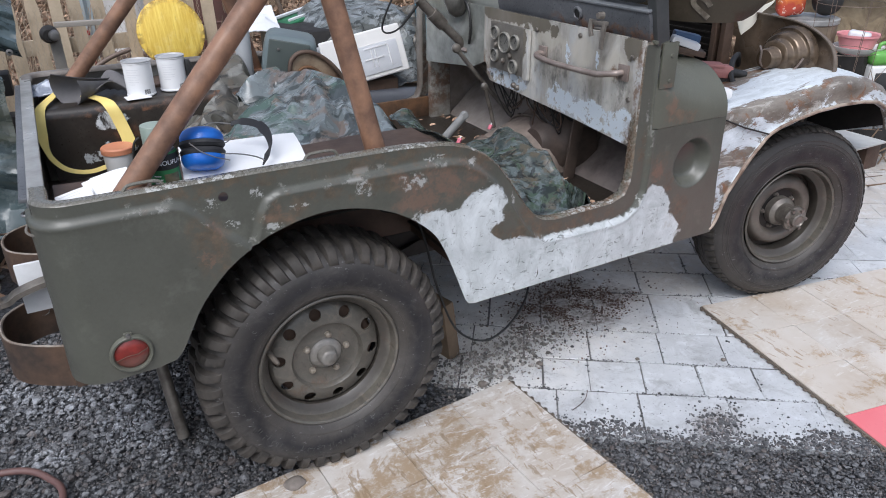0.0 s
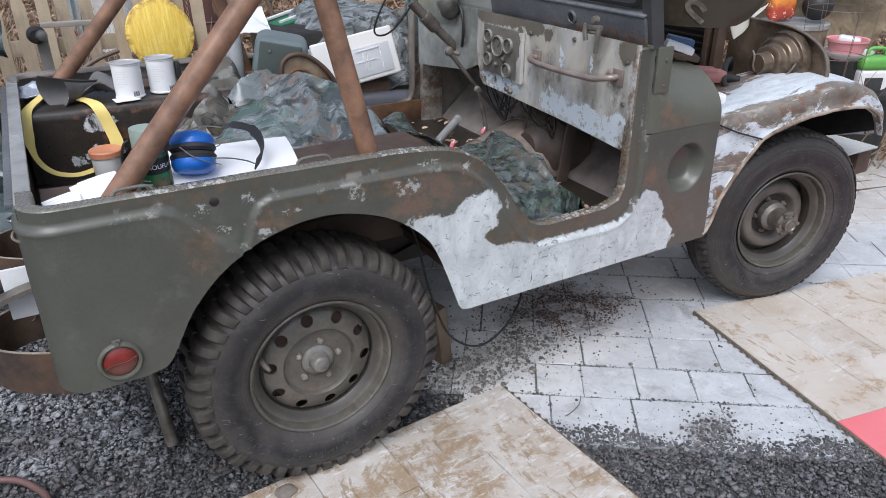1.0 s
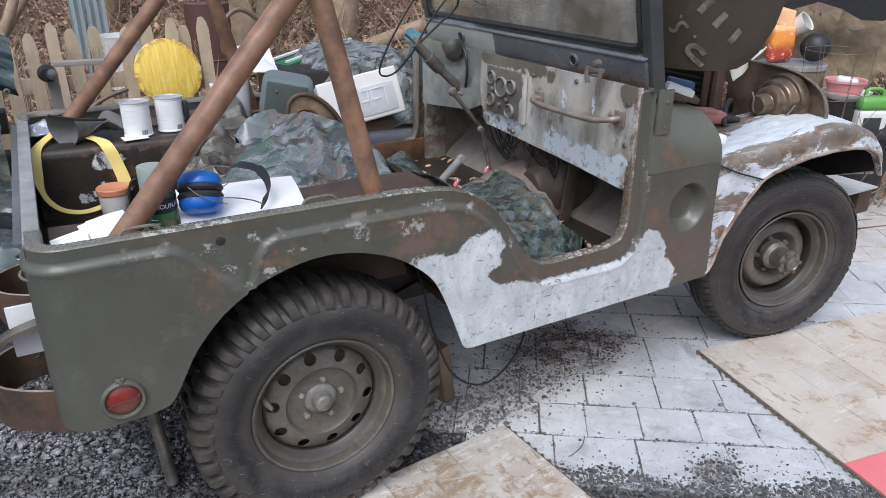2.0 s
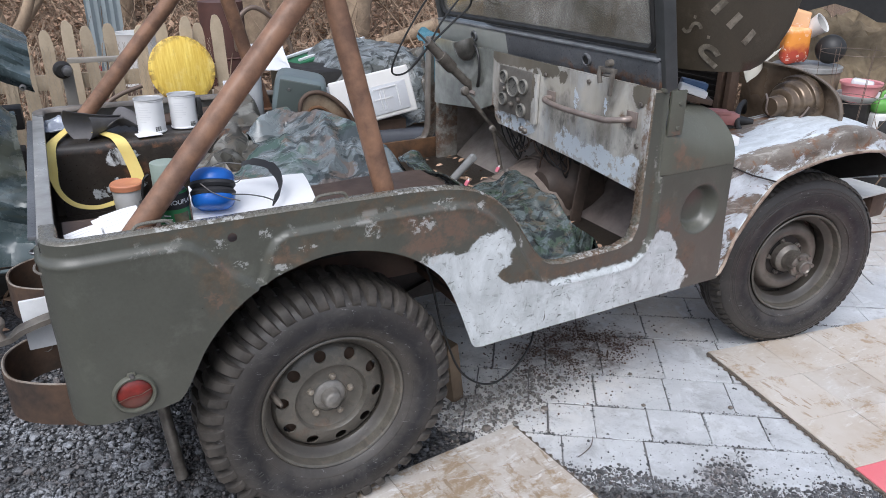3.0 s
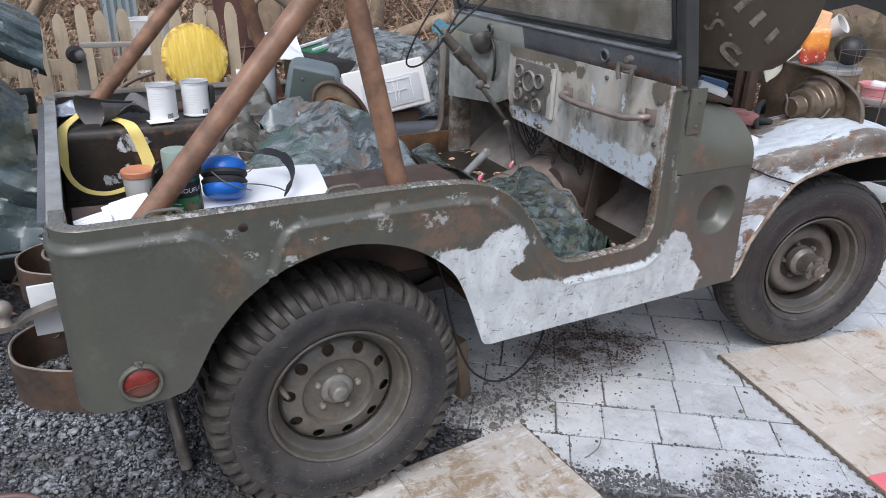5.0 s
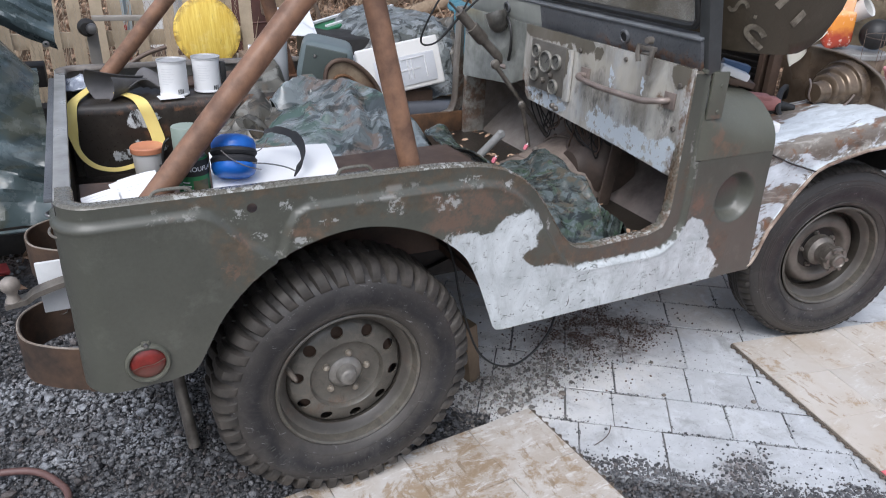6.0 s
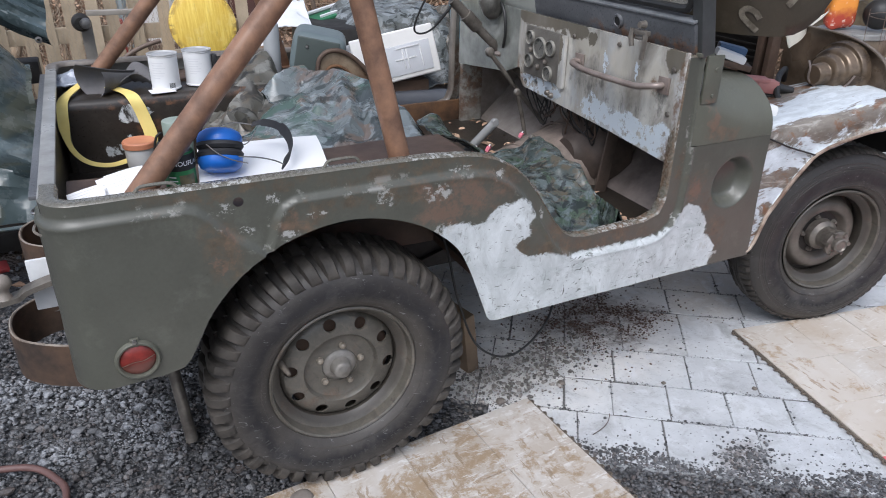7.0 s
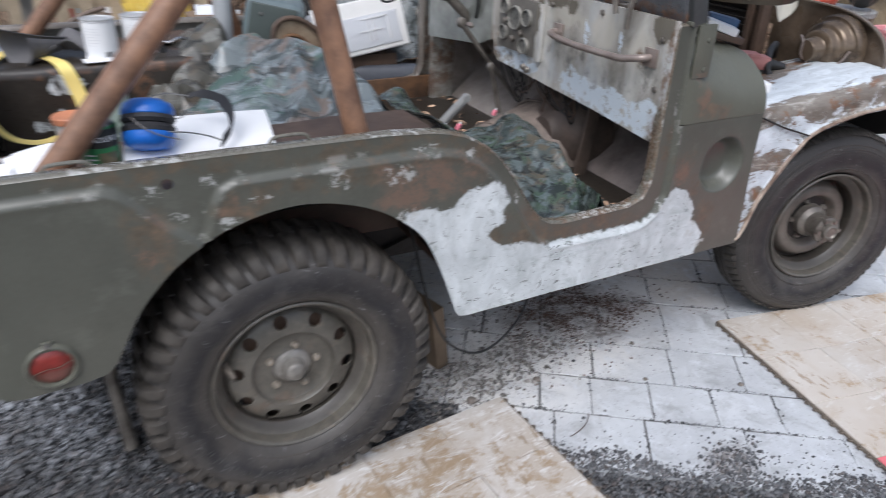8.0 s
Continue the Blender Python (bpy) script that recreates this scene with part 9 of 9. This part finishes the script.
M_ORANGEBAG = printed_bag()
crate3 = thing("metal_drum", "dull tan-brown drum carrying a bag and ball", "drum", pose(3.95, 1.56, 0))
part("drum", lathe([(0, 0), (0.205, 0), (0.21, 0.02), (0.21, 0.28), (0.216, 0.29), (0.21, 0.30), (0.21, 0.56), (0.216, 0.57), (0.21, 0.58), (0.21, 0.825), (0, 0.83)], 40, pose(0, 0, 0, 90)), surface("tan_brown_drum", (0.25, 0.195, 0.135), (0.11, 0.085, 0.06), 0.6, 0.0, 6, 80), crate3)
part("lid", lathe([(0.21, 0.825), (0.218, 0.830), (0.218, 0.856), (0.205, 0.862), (0.19, 0.856), (0, 0.858)], 40, pose(0, 0, 0, 90)), M_RAIL, crate3, "dull grey lid")
bag = thing("orange_bag", "orange and red printed plastic bag", "bag", pose(3.87, 1.63, 0.86, 0, 0, -30))
own = box((0.17, 0.12, 0.24), pose(0, 0, 0.125), 0.045, None, 4)
for v in own.verts:
    v.co += Vector(noise.noise_vector(v.co * 14)) * 0.02
part("bag_body", own, M_ORANGEBAG, bag)
neck = box((0.12, 0.06, 0.12), pose(0.015, 0, 0.285, 0, 10, 0), 0.02, None, 4)
for v in neck.verts:
    v.co += Vector(noise.noise_vector(v.co * 16)) * 0.022
part("bag_neck", neck, M_ORANGEBAG, bag)
ball = thing("black_ball", "black rubber float ball with white collar", "ball", pose(4.03, 1.47, 0.86))
part("ball_body", lathe([(0, 0.01)] + [(0.094 * math.sin(math.pi * k / 16), 0.104 - 0.094 * math.cos(math.pi * k / 16)) for k in range(1, 16)] + [(0, 0.198)], 32, pose(0, 0, 0, 90)), M_SEAL, ball)
cupw = thing("white_mug", "white plastic cup tipped over", "cup", pose(3.98, 1.575, 1.10, 52, 20, 0))
part("cup_wall", lathe([(0.052, -0.05), (0.068, 0.05), (0.064, 0.05), (0.048, -0.048)], 28, pose(0, 0, 0, 90), None, True), M_WHITEPLASTIC, cupw)
part("cup_base", lathe([(0, -0.05), (0.052, -0.05)], 28, pose(0, 0, 0, 90)), M_WHITEPLASTIC, cupw)
part("cup_inside", lathe([(0, -0.046), (0.047, -0.046), (0.062, 0.040)], 28, pose(0, 0, 0, 90)), M_GREYPAINT, cupw, "grey inside")
basin = thing("pink_basin", "pink-red plastic basin of junk", "basin", pose(4.05, 1.22, 0.535, 0, 0, 10))
part("bowl", lathe([(0, 0.13), (0.085, 0.13), (0.118, 0.235), (0.128, 0.24), (0.128, 0.255), (0.112, 0.25), (0.08, 0.145), (0, 0.145)], 36, pose(0, 0, 0, 90)), surface("pink_red_plastic", (0.72, 0.33, 0.34), (0.58, 0.22, 0.23), 0.4), basin)
part("rag", box((0.15, 0.13, 0.05), pose(-0.01, -0.01, 0.245, 8, 6, 20), 0.02, None, 3), M_WHITESHEET, basin, "crumpled white rag")
part("saucer", lathe([(0, 0.07), (0.10, 0.075), (0.150, 0.12), (0.156, 0.13), (0.14, 0.128), (0.09, 0.088), (0, 0.085)], 32, pose(0.03, 0, 0.045, 90)), M_WHITEPLASTIC, basin, "white dish beneath the basin")
part("stand", box((0.20, 0.20, 0.66), pose(0.02, 0, -0.205), 0.01), M_DARK, basin)
jug = thing("jug", "white plastic jug with bright green top and printed label", "jug", pose(4.13, 1.07, 0.36, 0, 0, -25))
green = surface("bright_green_plastic", (0.16, 0.42, 0.09), (0.11, 0.32, 0.06), 0.4)
part("body", box((0.20, 0.12, 0.26), pose(0, 0, 0.13), 0.03, None, 3), M_WHITEPLASTIC, jug)
part("shoulder", box((0.205, 0.125, 0.085), pose(0, 0, 0.295), 0.03, None, 3), green, jug, "bright green shoulder")
part("handle", tube(smooth_path([(-0.05, 0, 0.33), (-0.045, 0, 0.375), (0.0, 0, 0.385), (0.06, 0, 0.375), (0.07, 0, 0.33)], 5), 0.012, 10), green, jug, "green carrying handle")
part("label", box((0.12, 0.003, 0.12), pose(-0.01, -0.0615, 0.15), 0.001), M_MARK, jug, "dark printed label")
part("stand", box((0.16, 0.16, 0.36), pose(0, 0, -0.18), 0.01), M_DARK, jug)
pot = thing("black_pot", "black plastic plant pot on the ground", "pot", pose(4.02, 0.98, 0.10))
part("pot_body", lathe([(0, 0), (0.12, 0), (0.17, 0.38), (0.18, 0.39), (0.18, 0.42), (0.155, 0.40), (0, 0.34)], 32, pose(0, 0, 0, 90)), M_SEAL, pot)
cage = thing("wire_cage", "rusty wire plant cage", "plant cage", pose(3.65, 1.05, 0))
for k in range(6):
    a = 2 * math.pi * k / 6
    part("upright", tube([(0.14 * math.cos(a), 0.14 * math.sin(a), -0.02), (0.19 * math.cos(a), 0.19 * math.sin(a), 1.05)], 0.0018, 6), M_BENTPIPE, cage)
for z, r in ((0.45, 0.165), (0.75, 0.178), (1.02, 0.19)):
    part("hoop", tube([(r * math.cos(2 * math.pi * k / 24), r * math.sin(2 * math.pi * k / 24), z) for k in range(24)], 0.0018, 6, closed=True), M_BENTPIPE, cage)
M_TANTARP = surface("tan_canvas", (0.255, 0.195, 0.118), (0.075, 0.055, 0.034), 0.85, 0.0, 9, 80, bumpy=0.4, depth=0.01)
cloth("canvas_sheet", [(3.9, 2.0), (4.3, 1.5), (5.2, 1.0), (5.9, 1.3), (5.4, 2.6), (4.4, 2.8)], lambda x, y: 0.55 + 0.5 * smooth01(np.array(((x - 3.9) * 0.6 + (y - 1.3)) / 1.2)).item(), 0.13, 3.4, 41.0, M_TANTARP, "tan canvas sheet over a heap", step=0.03)

# more junk behind the fence
M_CORR = surface("pale_blue_grey_sheet_metal", (0.42, 0.48, 0.50), (0.30, 0.35, 0.37), 0.5, 0.2, 5, 70)
own = bmesh.new()
rows = [[own.verts.new((0.015 * k, 0.012 * math.sin(k * 1.6), z)) for k in range(20)] for z in (0.0, 1.9)]
for k in range(19):
    own.faces.new((rows[0][k], rows[0][k + 1], rows[1][k + 1], rows[1][k]))
ob = tagged(finish(thicken(own, (0, 0.003, 0)), "corrugated_sheet", M_CORR), "pale corrugated metal sheet leaning in the yard", "metal sheet")
ob.matrix_world = pose(-0.20, 5.6, 0.1, 8, 0, 0)
own = lathe([(0, 0), (0.15, 0), (0.18, 0.38), (0.19, 0.40), (0.17, 0.40), (0.14, 0.02), (0, 0.02)], 32, pose(0, 0, 0, 90))
ob = tagged(finish(own, "white_bucket", M_WHITEPLASTIC), "white plastic bucket behind the fence", "bucket")
ob.matrix_world = pose(0.10, 4.6, 0.55)
tagged(finish(box((0.5, 0.5, 0.58), pose(0.10, 4.6, 0.26), 0.01), "packing_case", M_RUST), "brown packing case behind the fence", "case")
drum = thing("rusty_drum", "rusted dark red steel drum", "drum", pose(0.92, 5.4, 0.15))
part("drum_body", lathe([(0, 0), (0.19, 0), (0.20, 0.02), (0.195, 0.45), (0.205, 0.46), (0.195, 0.47), (0.20, 0.95), (0, 0.95)], 36, pose(0, 0, 0, 90)), surface("dark_red_rust", (0.13, 0.055, 0.042), (0.06, 0.035, 0.03), 0.6, 0.1, 5, 80), drum)

# ---- trees, brush and fallen leaves on the bank ----
M_BARK = surface("tan_brown_bark", (0.40, 0.30, 0.20), (0.15, 0.108, 0.075), 0.9, 0.0, 7, 50, bumpy=0.8, depth=0.02)
M_TWIG = surface("dry_brown_twigs", (0.43, 0.32, 0.22), (0.12, 0.08, 0.055), 0.9, 0.0, 6, 60, islands=0.3)
M_DEADLEAF = surface("dry_brown_leaves", (0.50, 0.345, 0.235), (0.22, 0.13, 0.083), 0.75, 0.0, 12, 60, islands=0.45)


def ground_z(x, y):
    return float(ground_height(np.array(x), np.array(y)))


def tree(x, y, r, lean, h, seed):
    rn = random.Random(seed)
    z0 = ground_z(x, y) - 0.1
    pts = [(x + lean[0] * f + 0.05 * rn.uniform(-1, 1) * (f > 0), y + lean[1] * f, z0 + h * f) for f in np.linspace(0, 1, 10)]
    tr = thing("tree", "bare tan-brown tree trunk on the leafy bank", "tree", pose(0, 0, 0), "bare trees")
    line = smooth_path(pts, 4)
    rad = [r * (1.35 - 0.35 * min(1, 8 * i / len(line))) * (1 - 0.65 * i / len(line)) for i in range(len(line))]
    own = tube(line, rad, 16)
    for v in own.verts:
        v.co += Vector(noise.noise_vector(v.co * 5)) * r * 0.14
    part("trunk", own, M_BARK, tr)
    for k in range(6):
        f = rn.uniform(0.35, 0.95)
        p = Vector(pts[int(f * 9)])
        a, ln = rn.uniform(0, 6.28), rn.uniform(0.8, 1.8)
        br = [p, p + Vector((math.cos(a) * ln * 0.4, math.sin(a) * ln * 0.4, ln * 0.35)), p + Vector((math.cos(a) * ln, math.sin(a) * ln, ln * 0.9))]
        part("limb", tube(smooth_path(br, 5), [r * 0.3 * (1 - 0.8 * i / 10) for i in range(11)], 8), M_BARK, tr)


for k, (x, y, r, lean, h) in enumerate(((2.45, 6.3, 0.20, (0.9, 0.2), 4.5), (1.35, 5.9, 0.13, (-0.15, 0.1), 4.5), (1.75, 6.6, 0.10, (0.1, 0.0), 5), (0.2, 7.5, 0.16, (0.3, 0), 6), (-0.9, 6.8, 0.12, (-0.5, 0.2), 5), (-2.2, 7.5, 0.2, (0.2, 0), 6),
                                        (3.6, 8.2, 0.15, (-0.3, 0.1), 6), (5.0, 6.0, 0.16, (0.4, 0.3), 6), (6.6, 4.0, 0.2, (0.1, 0.1), 6), (7.5, 2.2, 0.17, (-0.2, 0.2), 6), (1.0, 9.5, 0.2, (0, 0), 7), (4.6, 10.0, 0.22, (0.3, 0), 7), (-3.6, 9.5, 0.2, (0.1, 0), 7))):
    tree(x, y, r, lean, h, k)
lg = finish(tube(smooth_path([(2.55, 5.6, 0.58), (3.2, 5.5, 0.78), (4.2, 5.6, 0.95), (5.2, 5.8, 1.1)], 5), 0.075, 12), "fallen_log", M_BARK)
tagged(lg, "pale fallen log on the bank", "log")
tagged(finish(tube([(-1.5, 4.3, 0.3), (-0.7, 4.6, 1.0), (0.0, 5.0, 1.9)], [0.05, 0.045, 0.03], 10), "dead_branch", M_BARK), "pale dead branch leaning behind the fence", "branch")
tagged(finish(tube([(-1.1, 4.2, 0.3), (-0.62, 4.3, 1.15), (-0.3, 4.4, 1.9)], [0.04, 0.035, 0.03], 10), "dead_branch", M_BARK), "pale dead branch leaning behind the fence", "branch")


def brush(count, area, seed):
    own_v, own_f = [], []
    r = np.random.RandomState(seed)
    for _ in range(count):
        x, y = r.uniform(*area[:2]), r.uniform(*area[2:])
        z = ground_z(x, y) - 0.03
        ln, a, e = r.uniform(0.25, 1.1), r.uniform(0, 6.28), r.uniform(0.05, 1.2)
        d = np.array([math.cos(a) * math.cos(e), math.sin(a) * math.cos(e), math.sin(e)]) * ln
        side = np.cross(d, (0.3, 0.2, 1.0))
        side /= np.linalg.norm(side) + 1e-9
        other = np.cross(d, side)
        other /= np.linalg.norm(other) + 1e-9
        w = r.uniform(0.003, 0.010)
        p0 = np.array([x, y, z])
        bend = (r.uniform(-1, 1, 3)) * 0.12 * ln
        b = len(own_v)
        for f, ww in ((0, w), (0.5, w * 0.8), (1, w * 0.3)):
            c = p0 + d * f + bend * math.sin(math.pi * f)
            own_v += [tuple(c + side * ww), tuple(c - side * 0.5 * ww + other * 0.87 * ww), tuple(c - side * 0.5 * ww - other * 0.87 * ww)]
        for j in (0, 3):
            for k in range(3):
                own_f.append((b + j + k, b + j + (k + 1) % 3, b + j + 3 + (k + 1) % 3, b + j + 3 + k))
    me = bpy.data.meshes.new("brushwood")
    me.from_pydata(own_v, [], own_f)
    ob = hang(me, "brushwood", M_TWIG, smooth=0)
    return tagged(ob, "tangle of dry brown twigs and stems", "brushwood", kind="stuff")


brush(3600, (-4.0, 7.5, 3.9, 9.5), 2)
brush(1200, (4.3, 8.0, 0.2, 4.0), 3)
brush(70, (3.72, 4.35, 0.85, 1.45), 8)


def leaves(count, area, seed, chance=None, lift=0.03, size=(0.025, 0.06)):
    r = np.random.RandomState(seed)
    x, y = r.uniform(area[0], area[1], count), r.uniform(area[2], area[3], count)
    n = len(x)
    z = ground_height(x, y) + r.uniform(0.0, lift, n) + 0.02
    s = r.uniform(size[0], size[1], n)
    u = r.normal(size=(n, 3)) * (1, 1, 0.45)
    u /= np.linalg.norm(u, axis=1)[:, None]
    w = np.cross(u, r.normal(size=(n, 3)) * (0.5, 0.5, 1))
    w /= np.linalg.norm(w, axis=1)[:, None]
    nn = np.cross(u, w)
    p = np.stack([x, y, z], -1)
    quad = np.stack([p - u * s[:, None], p + w * s[:, None] * 0.55 + nn * s[:, None] * 0.25, p + u * s[:, None], p - w * s[:, None] * 0.55 + nn * s[:, None] * 0.25], 1)
    faces = np.arange(4 * n).reshape(n, 4)
    tri = np.concatenate([faces[:, [0, 1, 2]], faces[:, [0, 2, 3]]])
    me = bpy.data.meshes.new("fallen_leaves")
    me.from_pydata(quad.reshape(-1, 3).tolist(), [], tri.tolist())
    ob = hang(me, "fallen_leaves", M_DEADLEAF, smooth=0)
    return tagged(ob, "dry brown fallen leaves", "leaves", kind="stuff")


leaves(26000, (-5.0, 8.0, 3.3, 10.0), 7, lift=0.10)
leaves(5000, (4.2, 9.0, -1.0, 4.0), 8, lift=0.08)
leaves(500, (-2.5, 4.5, 1.7, 3.5), 9)



def blown_leaves(count, area, height, seed):
    """Small dry leaves that have blown into the jeep."""
    r = random.Random(seed)
    own = bmesh.new()
    for _ in range(count):
        x, y = r.uniform(area[0], area[1]), r.uniform(area[2], area[3])
        m = pose(x, y, height(x, y) + 0.006, r.uniform(-25, 25), r.uniform(-25, 25), r.uniform(0, 360))
        a = r.uniform(0.010, 0.024)
        tip = [own.verts.new(m @ Vector(q)) for q in ((-a, 0, 0), (-0.3 * a, 0.5 * a, 0.002), (0.5 * a, 0.4 * a, 0.003), (a, 0, 0.001), (0.5 * a, -0.4 * a, 0.003), (-0.3 * a, -0.5 * a, 0.002))]
        own.faces.new(tip)
    ob = finish(own, "blown_leaves", M_DEADLEAF, smooth=0)
    tagged(ob, "dry leaves and litter on the jeep floor", "leaves", kind="stuff")


blown_leaves(70, (0.58, 1.16, 0.52, 1.46), lambda x, y: 0.619 + (0.085 if 0.56 < y < 0.84 and x > 0.8 else 0), 5)
blown_leaves(20, (0.95, 1.10, 0.05, 0.45), lambda x, y: 0.619, 6)
# a dry stem and a few loose cobbles on the pavers
tagged(finish(tube(smooth_path([(0.795, -0.105, 0.004), (0.835, -0.098, 0.008), (0.875, -0.078, 0.007), (0.905, -0.050, 0.010)], 4), 0.0013, 6), "dry_stem", M_RUST), "thin dry stem lying on a paver", "stem")


def cobble(x, y, r, seed):
    own = bmesh.new()
    bmesh.ops.create_icosphere(own, subdivisions=3, radius=r)
    for v in own.verts:
        v.co = Vector((v.co.x * 1.1, v.co.y * 0.95, v.co.z * 0.62)) * (1 + 0.22 * noise.noise(v.co * (1.2 / r) + Vector((seed, 0, 0))))
    ob = tagged(finish(own, "cobble", M_COBBLE), "dull brown-grey rounded stone", "stone", "loose cobbles")
    ob.matrix_world = pose(x, y, 0.5 * r)


M_COBBLE = surface("dull_brown_grey_stone", (0.235, 0.20, 0.17), (0.10, 0.088, 0.078), 0.8, 0.0, 30, 160, bumpy=0.4)
for k, (x, y, r) in enumerate(((0.856, 0.171, 0.013), (1.20, 0.015, 0.008), (1.48, -0.15, 0.009), (0.60, 0.17, 0.016), (1.30, 0.20, 0.008), (-0.155, 0.02, 0.030))):
    cobble(x, y, r, 3.0 * k)
# ---- the single pavers ----
shapes = {}
for c, w, d in PAVERS:
    key = (round(w / 0.004), round(d / 0.004))
    if key not in shapes:
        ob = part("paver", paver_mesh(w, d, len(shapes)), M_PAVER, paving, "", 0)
        shapes[key] = ob.data
    else:
        ob = new("paver", shapes[key])
        ob.parent = paving
        ob.scale = (1, 1, 1)
    ob.matrix_local = pose(c.x, c.y, rnd.uniform(-0.002, 0.0), rnd.uniform(-.2, .2), rnd.uniform(-.2, .2), math.degrees(math.atan2(ALONG.y, ALONG.x)))
